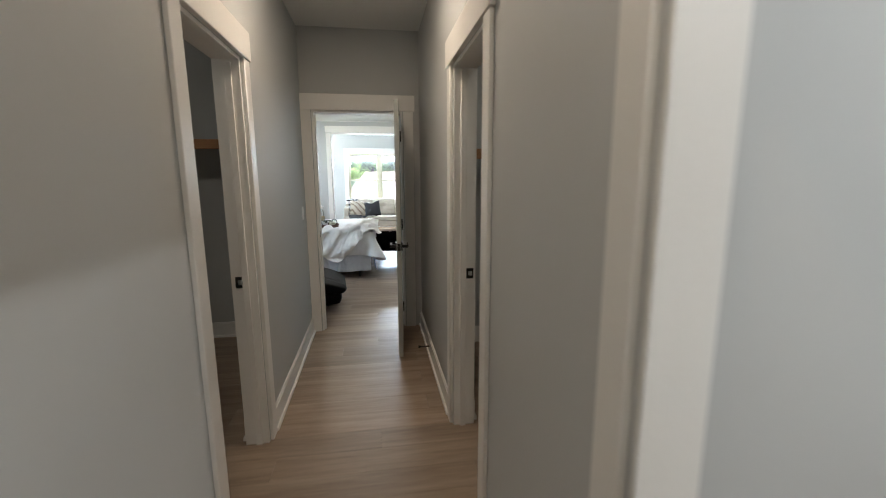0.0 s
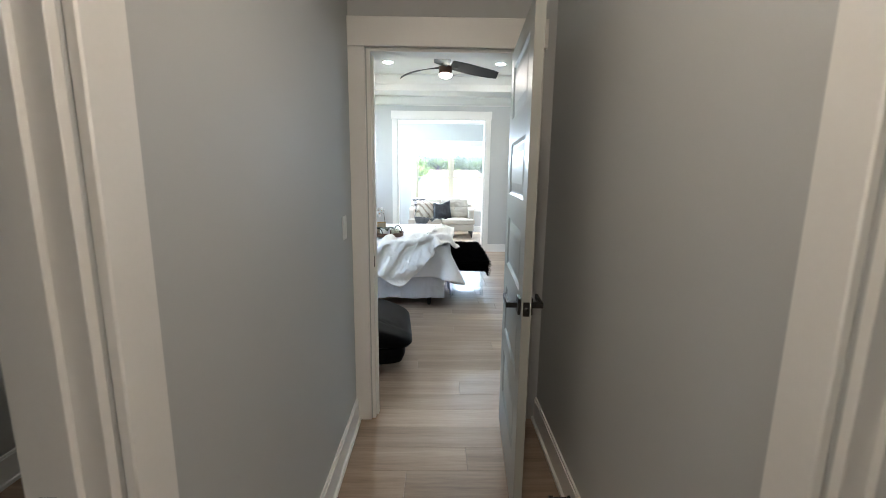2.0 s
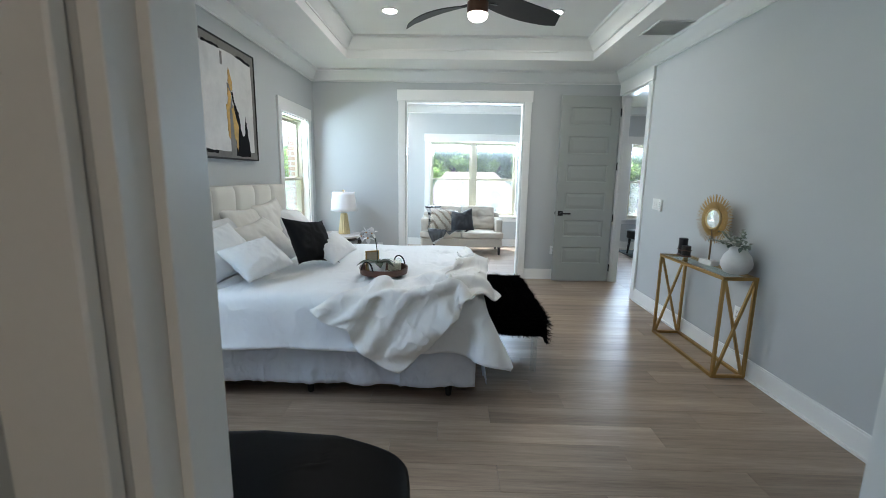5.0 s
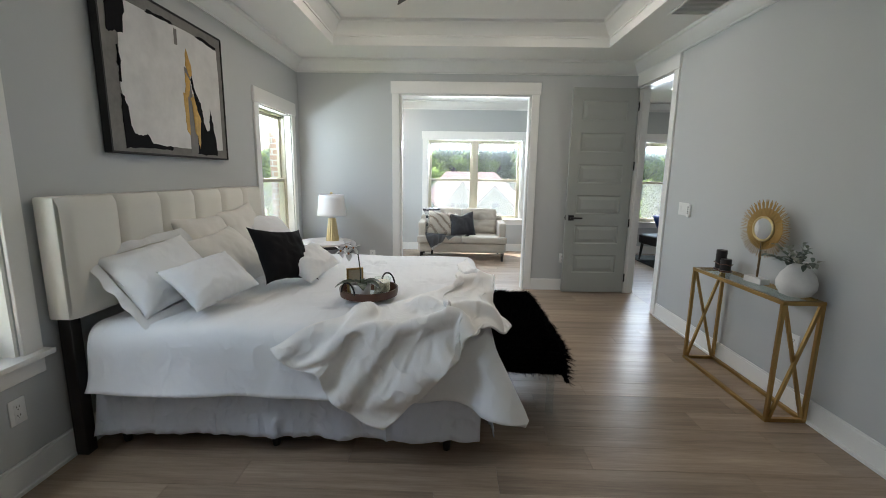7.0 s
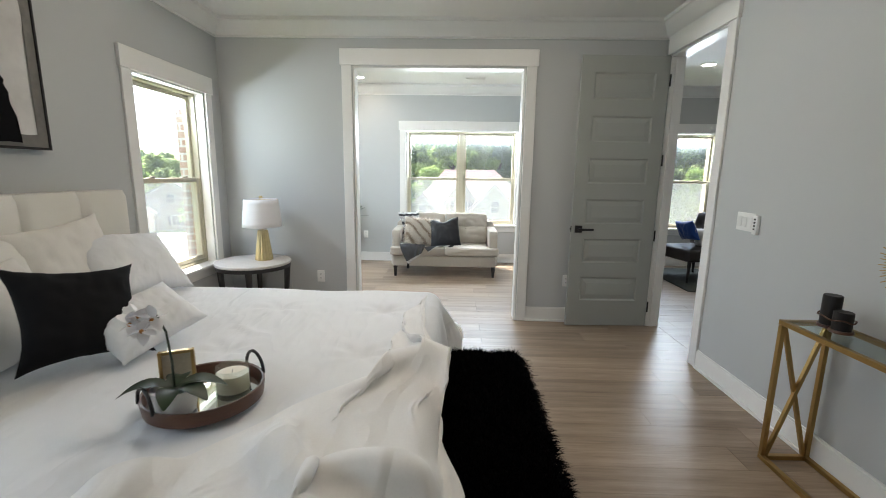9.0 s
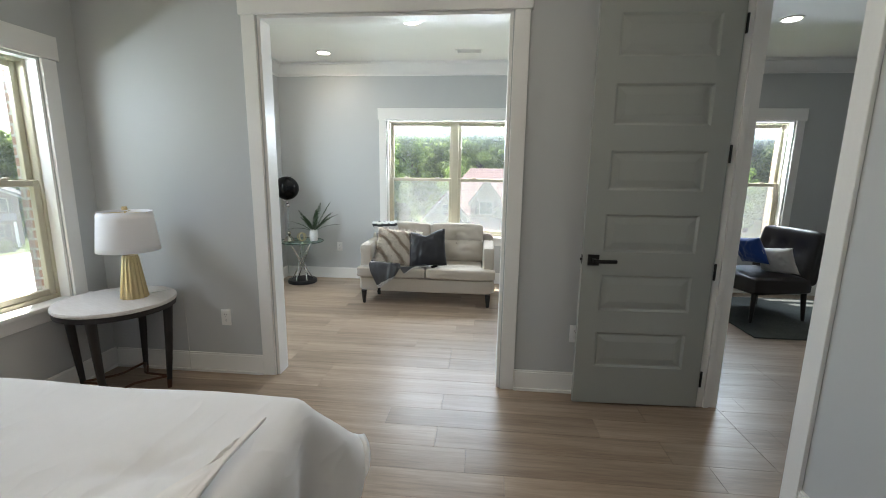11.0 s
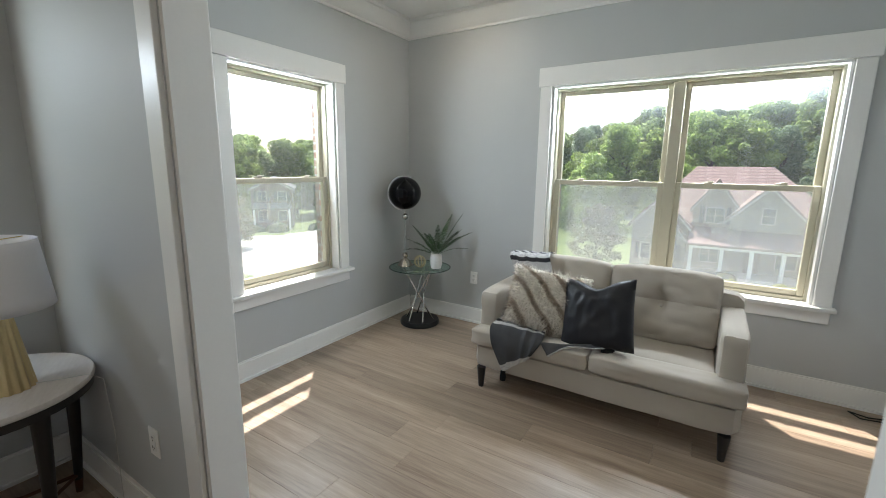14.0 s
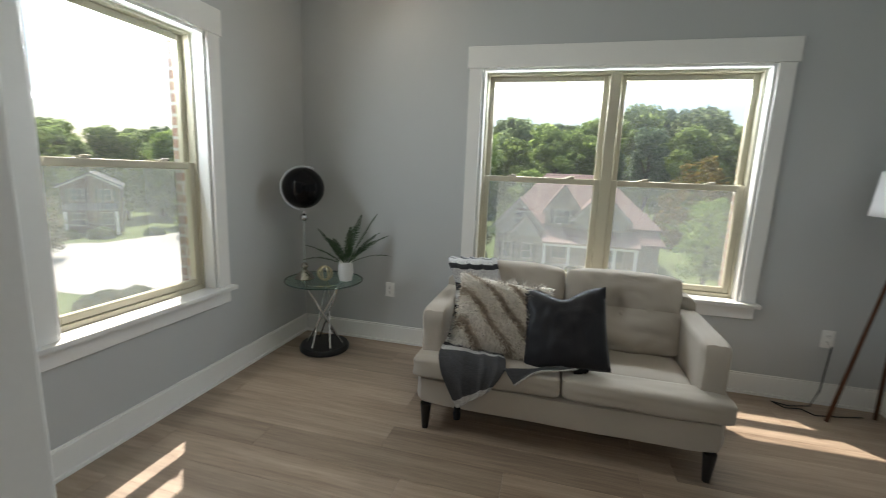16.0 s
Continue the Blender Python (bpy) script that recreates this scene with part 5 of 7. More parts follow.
holder = thing("candle_holder", pose(1.325, 8.50, CH), "two black pillar candles in a twig-wrapped holder", "candle holder")
bm = bmesh.new()
for cx, cy in ((0.0, 0.038), (-0.01, -0.038)):
    lathe(bm, [(0.04, 0.004), (0.045, 0.008), (0.043, 0.018), (0.03, 0.019)], 20, cx, cy)
part("base", bm, TRAYWOOD, holder)
for cx, cy, h in ((0.0, 0.038, 0.155), (-0.01, -0.038, 0.10)):
    bm = bmesh.new()
    lathe(bm, [(0.035, 0.019), (0.036, 0.022), (0.036, h - 0.003), (0.033, h), (0.008, h - 0.004)], 28, cx, cy)
    part("candle", bm, plain("black_wax", (0.016, 0.014, 0.014), 0.5, grain=40, vary=0.1), holder)
bm = bmesh.new()
pts = [(0.048 * math.cos(t) - 0.005, 0.082 * math.sin(t), 0.062 + 0.004 * math.sin(5 * t)) for t in np.linspace(0, 2 * math.pi, 40, endpoint=False)]
tube(bm, pts, 0.0035, 6, closed=True)
part("ring", bm, TRAYWOOD, holder)

# ---- abstract picture above the bed ----
FRAME_Y0, FRAME_Y1, FRAME_Z0, FRAME_Z1 = 7.68, 8.885, 1.512, 2.435
art = thing("wall_art", pose(WX + 0.005, 0, 0), "large abstract canvas in white, grey, black and gold", "picture")
CANVAS_GREY = plain("canvas_grey", (0.19, 0.18, 0.165), 0.7, grain=30, vary=0.15, relief=0.15, wide=4)
CANVAS_WHITE = plain("canvas_white", (0.66, 0.645, 0.63), 0.65, grain=14, vary=0.08, relief=0.25, depth=0.003, wide=5)
PAINT_BLACK = plain("paint_black", (0.004, 0.004, 0.005), 0.7, grain=30, relief=0.2, spec=0.1)
PAINT_GOLD = plain("paint_gold", (0.58, 0.34, 0.07), 0.4, 0.35, grain=40, vary=0.25, relief=0.25)
boxpart("canvas", CANVAS_GREY, art, (0, FRAME_Y0 + 0.012, FRAME_Z0 + 0.012, 0.038, FRAME_Y1 - 0.012, FRAME_Z1 - 0.012))
bm = bmesh.new()
for q in ((FRAME_Y0, FRAME_Z0, FRAME_Y0 + 0.012, FRAME_Z1), (FRAME_Y1 - 0.012, FRAME_Z0, FRAME_Y1, FRAME_Z1), (FRAME_Y0 + 0.012, FRAME_Z0, FRAME_Y1 - 0.012, FRAME_Z0 + 0.012), (FRAME_Y0 + 0.012, FRAME_Z1 - 0.012, FRAME_Y1 - 0.012, FRAME_Z1)):
    box(bm, 0, q[0], q[1], 0.045, q[2], q[3], bevel=0.001)
part("frame", bm, plain("dark_frame_paint", (0.03, 0.03, 0.03), 0.6, grain=40, relief=0.02, spec=0.2), art, "thin dark grey floater frame")


def dab(name, outline, mat, height, rough_edge, seed, n=8):
    """A patch of paint with a torn edge, from a few corners in canvas measures 0 to 1."""
    bm = bmesh.new()
    pts = []
    m = len(outline)
    for k in range(m):
        a, c = Vector(outline[k]), Vector(outline[(k + 1) % m])
        for j in range(n):
            p = a.lerp(c, j / n)
            w = noise.noise(Vector((p.x * 23 + seed, p.y * 23, seed))) + 0.6 * noise.noise(Vector((p.x * 60, p.y * 60 + seed, 1)))
            d = (c - a).normalized()
            pts.append(p + Vector((-d.y, d.x)) * w * rough_edge)
    at = lambda p, h: (0.038 + h, FRAME_Y0 + 0.012 + (FRAME_Y1 - FRAME_Y0 - 0.024) * p.x, FRAME_Z0 + 0.012 + (FRAME_Z1 - FRAME_Z0 - 0.024) * p.y)
    lo, hi = [bm.verts.new(at(p, 0)) for p in pts], [bm.verts.new(at(p, height)) for p in pts]
    bm.faces.new(hi)
    for k in range(len(pts)):
        j = (k + 1) % len(pts)
        bm.faces.new((lo[k], lo[j], hi[j], hi[k]))
    bmesh.ops.triangulate(bm, faces=[f for f in bm.faces if len(f.verts) > 4])
    part(name, bm, mat, art, smooth=0)


dab("white_field", [(0.10, 0.06), (0.66, 0.055), (0.95, 0.07), (0.95, 0.90), (0.80, 0.93), (0.12, 0.92), (0.09, 0.5)], CANVAS_WHITE, 0.001, 0.012, 1.0)
dab("black_edge", [(0.04, 0.70), (0.14, 0.72), (0.16, 0.93), (0.05, 0.95)], PAINT_BLACK, 0.002, 0.02, 2.0)
dab("black_edge", [(0.085, 0.02), (0.30, 0.035), (0.24, 0.12), (0.14, 0.11), (0.11, 0.34), (0.085, 0.35)], PAINT_BLACK, 0.0018, 0.014, 3.0)
dab("grey_streak", [(0.60, 0.03), (0.69, 0.03), (0.67, 0.30), (0.63, 0.66), (0.595, 0.66)], CANVAS_GREY, 0.0022, 0.008, 4.0)
dab("black_patch", [(0.67, 0.02), (0.885, 0.02), (0.86, 0.24), (0.83, 0.40), (0.81, 0.22), (0.76, 0.2), (0.73, 0.42), (0.70, 0.44), (0.66, 0.62), (0.645, 0.58), (0.69, 0.34)], PAINT_BLACK, 0.003, 0.012, 5.0)
dab("gold_streak", [(0.575, 0.20), (0.60, 0.16), (0.605, 0.45), (0.565, 0.47)], PAINT_GOLD, 0.0035, 0.010, 6.0)
dab("gold_streak", [(0.655, 0.22), (0.69, 0.06), (0.715, 0.28), (0.66, 0.48), (0.64, 0.44)], PAINT_GOLD, 0.004, 0.012, 7.0)
dab("gold_streak", [(0.605, 0.68), (0.64, 0.60), (0.665, 0.62), (0.655, 0.70), (0.62, 0.80)], PAINT_GOLD, 0.0034, 0.008, 8.0)
dab("black_edge", [(0.085, 0.42), (0.10, 0.42), (0.102, 0.62), (0.09, 0.64)], PAINT_BLACK, 0.0017, 0.012, 10.0)
dab("black_edge", [(0.13, 0.045), (0.42, 0.03), (0.44, 0.055), (0.20, 0.075)], PAINT_BLACK, 0.0016, 0.010, 11.0)
dab("black_edge", [(0.30, 0.915), (0.52, 0.925), (0.50, 0.945), (0.32, 0.94)], PAINT_BLACK, 0.0016, 0.008, 12.0)
dab("black_edge", [(0.72, 0.925), (0.93, 0.90), (0.95, 0.92), (0.80, 0.945)], PAINT_BLACK, 0.0016, 0.008, 13.0)
dab("gold_streak", [(0.585, 0.47), (0.62, 0.44), (0.64, 0.58), (0.60, 0.62)], PAINT_GOLD, 0.0033, 0.010, 14.0)
dab("grey_fleck", [(0.52, 0.80), (0.545, 0.80), (0.55, 0.91), (0.525, 0.91)], CANVAS_GREY, 0.002, 0.006, 9.0)

# ---- round bedside table and lamp ----
TCX, TCY = -2.205, 10.345
STONE = wood("whitewashed_top", (0.52, 0.48, 0.45), (0.72, 0.69, 0.66), along=(2, 9, 9), rough=0.45)
side = thing("side_table", pose(TCX, TCY, 0, 0, 0, -28.5), "round side table with a whitewashed top and black legs", "side table")
bm = bmesh.new()
lathe(bm, [(0.30, 0.597), (0.318, 0.599), (0.322, 0.606), (0.322, 0.616), (0.318, 0.622), (0.10, 0.622)], 56)
part("top", bm, STONE, side, "whitewashed round top")
bm = bmesh.new()
lathe(bm, [(0.285, 0.565), (0.315, 0.566), (0.317, 0.597), (0.29, 0.597)], 56)
part("apron", bm, DARK, side)
for k in range(4):
    a = radians(45 + 90 * k)
    c, s = math.cos(a), math.sin(a)
    bm = bmesh.new()
    tube(bm, [(0.285 * c, 0.285 * s, 0.567), (0.268 * c, 0.268 * s, 0.3), (0.25 * c, 0.25 * s, 0.06)], 0.028, 12, taper=0.55)
    leg = part("leg", bm, DARK, side)
    bm = bmesh.new()
    tube(bm, [(0.25 * c, 0.25 * s, 0.06), (0.246 * c, 0.246 * s, 0.0)], 0.0165, 12, taper=0.8)
    part("foot", bm, BRONZE, leg, "bronze foot cap")
    e = radians(45 + 90 * (k + 1))
    bm = bmesh.new()
    p, q = Vector((0.25 * c, 0.25 * s, 0.08)), Vector((0.25 * math.cos(e), 0.25 * math.sin(e), 0.08))
    pts = []
    for t in np.linspace(0, 1, 13):
        m = p.lerp(q, t)
        pull = 1 - 0.38 * math.sin(math.pi * t)
        pts.append((m.x * pull, m.y * pull, 0.08))
    tube(bm, pts, 0.008, 8)
    part("stretcher", bm, BRONZE, side, "curved bronze stretcher")

SHADE, nt, bs = material("lamp_shade_linen")
bs.inputs["Base Color"].default_value = (0.78, 0.78, 0.80, 1)
bs.inputs["Roughness"].default_value = 0.85
bs.inputs["Subsurface Weight"].default_value = 0.0
bump(nt, bs, noise_tex(nt, coords(nt), 500), 0.1, 0.0006)
lamp = thing("table_lamp", pose(-2.13, 10.40, 0.6225), "table lamp with a fluted gold base and white shade", "table lamp")
bm = bmesh.new()
lathe(bm, [(0.06, 0.0), (0.078, 0.001), (0.077, 0.012), (0.046, 0.262), (0.04, 0.272), (0.012, 0.275)], 96, flute=0.09, flutes=16)
part("base", bm, PALEGOLD, lamp, "fluted champagne-gold base")
bm = bmesh.new()
tube(bm, [(0, 0, 0.27), (0, 0, 0.55)], 0.005, 8)
part("stem", bm, PALEGOLD, lamp)
bm = bmesh.new()
lathe(bm, [(0.0, 0), (0.014, 0.003), (0.017, 0.014), (0.013, 0.026), (0.0, 0.031)][1:4], 16)
bmesh.ops.translate(bm, vec=(0, 0, 0.553), verts=bm.verts)
part("finial", bm, PALEGOLD, lamp)
bm = bmesh.new()
grid(bm, 48, 6, lambda u, v: Vector(((0.170 - 0.026 * v) * math.cos(2 * math.pi * u), (0.170 - 0.026 * v) * math.sin(2 * math.pi * u), 0.305 + 0.245 * v)), wrap_u=True)
sh = part("shade", bm, SHADE, lamp, "white drum shade")
sh.modifiers.new("thick", "SOLIDIFY").thickness = 0.002
bm = bmesh.new()
for k in range(3):
    a = 2 * math.pi * k / 3
    tube(bm, [(0, 0, 0.545), (0.15 * math.cos(a), 0.15 * math.sin(a), 0.545)], 0.002, 5)
part("spider", bm, PALEGOLD, lamp)
bm = bmesh.new()
tube(bm, [(0.03, 0.06, 0.004), (0.08, 0.13, 0.006), (0.11, 0.2, 0.004), (0.145, 0.235, -0.02), (0.15, 0.245, -0.25), (0.15, 0.243, -0.6)], 0.0016, 6)
part("cord", bm, plain("clear_wire", (0.55, 0.55, 0.52), 0.3), lamp)

# ---- loveseat in the sitting room ----
SOFA = cloth("oatmeal_upholstery", (0.43, 0.385, 0.325), weave=340, relief=0.18, sheen=0.2)
sofa = thing("loveseat", pose(-0.525, 12.77, 0), "oatmeal two-seat sofa with tufted cushions and dark legs", "sofa")


def soft_box(x0, y0, z0, x1, y1, z1, puff, seed, n=14, sharp=14):
    """A stuffed cushion filling a box."""
    bm = bmesh.new()
    bmesh.ops.create_cube(bm, size=2)
    bmesh.ops.subdivide_edges(bm, edges=bm.edges[:], cuts=n, use_grid_fill=True)
    hx, hy, hz = (x1 - x0) / 2, (y1 - y0) / 2, (z1 - z0) / 2
    c = Vector(((x0 + x1) / 2, (y0 + y1) / 2, (z0 + z1) / 2))
    for v in bm.verts:
        p = v.co.copy()
        q = p / (abs(p.x) ** sharp + abs(p.y) ** sharp + abs(p.z) ** sharp) ** (1 / sharp)
        b = puff * ((1 - q.x ** 4) * (1 - q.y ** 4) * (abs(q.z) > 0.9) * math.copysign(1, q.z))
        f = puff * ((1 - q.x ** 4) * (1 - q.z ** 4) * (abs(q.y) > 0.9) * math.copysign(1, q.y)) * 0.7
        w = 0.004 * noise.noise(Vector((q.x * 2 + seed, q.y * 2, q.z * 2)))
        v.co = c + Vector((q.x * hx + w, q.y * hy + f + w, q.z * hz + b + w))
    return bm


for sx in (-0.68, 0.68):
    for sy in (-0.36, 0.33):
        bm = bmesh.new()
        lathe(bm, [(0.017, 0.0), (0.03, 0.142), (0.02, 0.143)], 14, sx, sy)
        part("leg", bm, DARK, sofa, "black tapered leg")
part("base", soft_box(-0.745, -0.385, 0.14, 0.745, 0.36, 0.302, 0.004, 1.0, 10), SOFA, sofa)
for sx in (-1, 1):
    part("arm", soft_box(*(sorted((sx * 0.74, sx * 0.615))[:1] + [-0.29, 0.29] + sorted((sx * 0.74, sx * 0.615))[1:] + [0.36, 0.635]), 0.006, 2.0 + sx, 10), SOFA, sofa)
part("back_frame", soft_box(-0.735, 0.25, 0.29, 0.735, 0.375, 0.72, 0.004, 5.0, 10), SOFA, sofa)
for sx, nm in ((-1, 3.0), (1, 8.0)):
    x0, x1 = (-0.75, -0.004) if sx < 0 else (0.004, 0.75)
    part("seat_cushion", soft_box(x0, -0.40, 0.304, x1, -0.24, 0.405, 0.008, nm, 12), SOFA, sofa)
    x0, x1 = (-0.612, -0.004) if sx < 0 else (0.004, 0.612)
    part("seat_cushion", soft_box(x0, -0.27, 0.304, x1, 0.27, 0.407, 0.012, nm + 1, 14), SOFA, sofa)
    bm = soft_box(x0, -0.09, -0.2, x1, 0.09, 0.215, 0.026, nm + 2, 24, 26)
    cx = (x0 + x1) / 2
    for v in bm.verts:
        p = v.co
        front = max(0.0, -p.y)
        for tx in (cx - 0.0,):
            d2 = (p.x - tx) ** 2 + (p.z - 0.03) ** 2
            if p.y < 0:
                p.y += 0.055 * math.exp(-d2 / 0.004) + 0.012 * math.exp(-((p.x - tx) / 0.012) ** 2) * (1 if p.z > 0 else 0.6) + 0.010 * math.exp(-((p.z - 0.03) / 0.012) ** 2)
                p.y += 0.011 * ridge((p.x, p.z), (7, 11), nm)
    bmesh.ops.transform(bm, matrix=pose(0, 0.165, 0.605, -14, 0, 0), verts=bm.verts)
    part("back_cushion", bm, SOFA, sofa, "tufted back cushion")
    bm = bmesh.new()
    bmesh.ops.create_icosphere(bm, subdivisions=2, radius=0.012, matrix=pose(cx, 0.095, 0.625, -14) @ Matrix.Diagonal((1, 0.5, 1, 1)))
    part("tuft_button", bm, SOFA, sofa)

# striped fur pillow: stripes are bands of dark and pale tufts
FURPALE, nt, bs = material("striped_fur")
v = coords(nt, (1, 1, 1))
wave = node(nt, "ShaderNodeTexWave", Scale=4.0, Distortion=2.2, Detail=2.0)
wave.bands_direction = "DIAGONAL"
nt.links.new(v, wave.inputs["Vector"])
nt.links.new(ramp(nt, wave.outputs["Fac"], [(0.04, (0.24, 0.165, 0.11)), (0.18, (0.55, 0.46, 0.35)), (0.34, (0.86, 0.82, 0.75))]), bs.inputs["Base Color"])
bs.inputs["Roughness"].default_value = 0.9
glow_through = nt.nodes.new("ShaderNodeBsdfTranslucent")
glow_through.inputs["Color"].default_value = (0.80, 0.74, 0.66, 1)
hair_mix = node(nt, "ShaderNodeMixShader", Fac=0.3)
nt.links.new(bs.outputs[0], hair_mix.inputs[1]), nt.links.new(glow_through.outputs[0], hair_mix.inputs[2])
nt.links.new(hair_mix.outputs[0], nt.nodes["Material Output"].inputs["Surface"])


def shaggy_pillow(name, m, size, mat, label, seed, count, hair):
    bm = pillow_mesh(*size, seed, 0.0, 0.08)
    bm.normal_update()
    bmesh.ops.recalc_face_normals(bm, faces=bm.faces[:])
    faces = bm.faces[:]
    r = random.Random(3)
    for _ in range(count):
        f = faces[r.randrange(len(faces))]
        c = f.calc_center_median()
        way = (f.normal + Vector((r.uniform(-0.5, 0.9), 0, r.uniform(-1.0, 0.2)))).normalized()
        s = way.cross(f.normal + Vector((0.01, 0.02, 0.03))).normalized() * 0.004
        c += Vector((r.uniform(-1, 1), 0, r.uniform(-1, 1))) * 0.009
        bm.faces.new((bm.verts.new(c - s), bm.verts.new(c + s), bm.verts.new(c + way * hair * r.uniform(0.6, 1.3))))
    ob = part(name, bm, mat, smooth=180)
    ob.matrix_basis = m
    return tagged(ob, label, "pillow", "pillows on the loveseat")


shaggy_pillow("fur_pillow", pose(-0.86, 12.61, 0.60, -22, 6, 6), (0.50, 0.41, 0.14), FURPALE, "shaggy cream fur pillow with dark diagonal stripes", 2.0, 8000, 0.034)
SATIN = plain("charcoal_velvet", (0.013, 0.013, 0.016), 0.4, grain=200, vary=0.25, relief=0.1, sheen=0.12, spec=0.3)
bm = pillow_mesh(0.42, 0.42, 0.13, 6.0, 0.0, 0.04)
for v in bm.verts:
    v.co.z -= 0.06 * math.exp(-(v.co.x / 0.09) ** 2) * max(0, v.co.z / 0.21) ** 2
    v.co.y += math.copysign(0.016, v.co.y) * noise.noise(Vector((v.co.x * 11 + v.co.z * 6, v.co.z * 3 - v.co.x * 2, 4.0))) * max(0.0, 1 - (v.co.x / 0.2) ** 4) * max(0.0, 1 - (v.co.z / 0.2) ** 4)
ob = part("velvet_pillow", bm, SATIN, smooth=80)
ob.matrix_basis = pose(-0.525, 12.555, 0.60, -24, -8, -3)
tagged(ob, "charcoal velvet pillow with a dented top", "pillow", "pillows on the loveseat")

# striped knit throw hanging over the sofa's arm and seat
STRIPE, nt, bs = material("striped_knit")
tc = nt.nodes.new("ShaderNodeTexCoord")
sep = nt.nodes.new("ShaderNodeSeparateXYZ")
nt.links.new(tc.outputs["UV"], sep.inputs[0])
cr = nt.nodes.new("ShaderNodeValToRGB")
cr.color_ramp.interpolation = "CONSTANT"
el = cr.color_ramp.elements
white, dark, grey = (0.62, 0.61, 0.59, 1), (0.03, 0.03, 0.034, 1), (0.075, 0.076, 0.08, 1)
stops = [(0.0, white), (0.05, grey), (0.36, white), (0.40, dark), (0.43, white), (0.47, dark), (0.50, white), (0.56, dark), (0.60, white), (0.66, dark), (0.70, white), (0.78, dark), (0.82, white), (0.9, dark), (0.94, white)]
while len(el) < len(stops):
    el.new(0.5)
for e, (p, c) in zip(el, stops):
    e.position, e.color = p, c
nt.links.new(sep.outputs["Y"], cr.inputs["Fac"])
nt.links.new(mixc(nt, cr.outputs["Color"], ramp(nt, noise_tex(nt, coords(nt), 330, 2), [(0.42, (0.3, 0.3, 0.3)), (0.6, (1, 1, 1))]), 0.75, "MULTIPLY"), bs.inputs["Base Color"])
bs.inputs["Roughness"].default_value = 0.95
bump(nt, bs, noise_tex(nt, coords(nt), 260), 0.5, 0.003)


def uv_strip(name, nu, nv, fn, mat, thick, turned=False):
    bm = bmesh.new()
    rows = grid(bm, nu, nv, fn)
    lay = bm.loops.layers.uv.new("UVMap")
    index = {v: ((j / nv, 0.34 * i / nu) if turned else (i / nu, j / nv)) for j, row in enumerate(rows) for i, v in enumerate(row)}
    for f in bm.faces:
        for lp in f.loops:
            lp[lay].uv = index[lp.vert]
    ob = part(name, bm, mat, smooth=80)
    ob.modifiers.new("thick", "SOLIDIFY").thickness = thick
    return ob


def along(points, t):
    k = min(int(t * (len(points) - 1)), len(points) - 2)
    f = t * (len(points) - 1) - k
    p = [Vector(points[min(max(k + d, 0), len(points) - 1)]) for d in (-1, 0, 1, 2)]
    return 0.5 * (2 * p[1] + (p[2] - p[0]) * f + (2 * p[0] - 5 * p[1] + 4 * p[2] - p[3]) * f * f + (3 * p[1] - p[0] - 3 * p[2] + p[3]) * f ** 3)


left_edge = [(-1.02, 12.345, 0.17), (-1.10, 12.345, 0.33), (-1.135, 12.40, 0.435), (-1.14, 12.62, 0.46), (-1.15, 12.80, 0.66), (-1.22, 12.86, 0.81), (-1.24, 13.02, 0.815)]
right_edge = [(-0.86, 12.352, 0.29), (-0.80, 12.37, 0.395), (-0.80, 12.44, 0.425), (-0.84, 12.60, 0.435), (-0.88, 12.80, 0.68), (-0.92, 12.85, 0.83), (-0.94, 13.02, 0.83)]


def knit_point(u, v):
    p = along(left_edge, v).lerp(along(right_edge, v), u)
    w = 0.012 * ridge((u * 1.1, v * 1.4), (4.0, 1.5), 3.0) + 0.006 * noise.noise(Vector((u * 9, v * 9, 0)))
    return p + Vector((0, -0.6 * w - 0.012, 0.014 + max(-0.002, w)))


ob = uv_strip("knit_throw", 30, 90, knit_point, STRIPE, 0.006)
tagged(ob, "grey, white and black striped knit throw on the sofa", "blanket")
edge2 = [(-0.80, 12.37, 0.405), (-0.66, 12.40, 0.42), (-0.52, 12.47, 0.425), (-0.45, 12.52, 0.43)]
fold2 = [(-0.74, 12.352, 0.33), (-0.62, 12.39, 0.418), (-0.50, 12.44, 0.42), (-0.42, 12.48, 0.42)]
def flap_point(u, v):
    return along(fold2, v).lerp(along(edge2, v), u) + Vector((0, -0.01, 0.014 + 0.01 * ridge((u, v), (2.5, 3), 5)))
ob = uv_strip("knit_flap", 8, 30, flap_point, STRIPE, 0.006, True)
ob.parent = scene.objects["knit_throw"]
for x, y, z in ((-1.02, 12.342, 0.165), (-0.43, 12.47, 0.425)):
    bm = bmesh.new()
    lathe(bm, [(0.008, 0.045), (0.017, 0.03), (0.015, 0.018), (0.02, 0.0), (0.018, -0.028), (0.004, -0.03)][::-1], 12, x, y)
    bmesh.ops.translate(bm, vec=(0, 0, z - 0.012), verts=bm.verts)
    if z > 0.3:
        bmesh.ops.rotate(bm, cent=(x, y, z), matrix=Matrix.Rotation(radians(75), 3, "Y"), verts=bm.verts)
    part("tassel", bm, BLACKCLOTH, scene.objects["knit_throw"], "black yarn tassel")

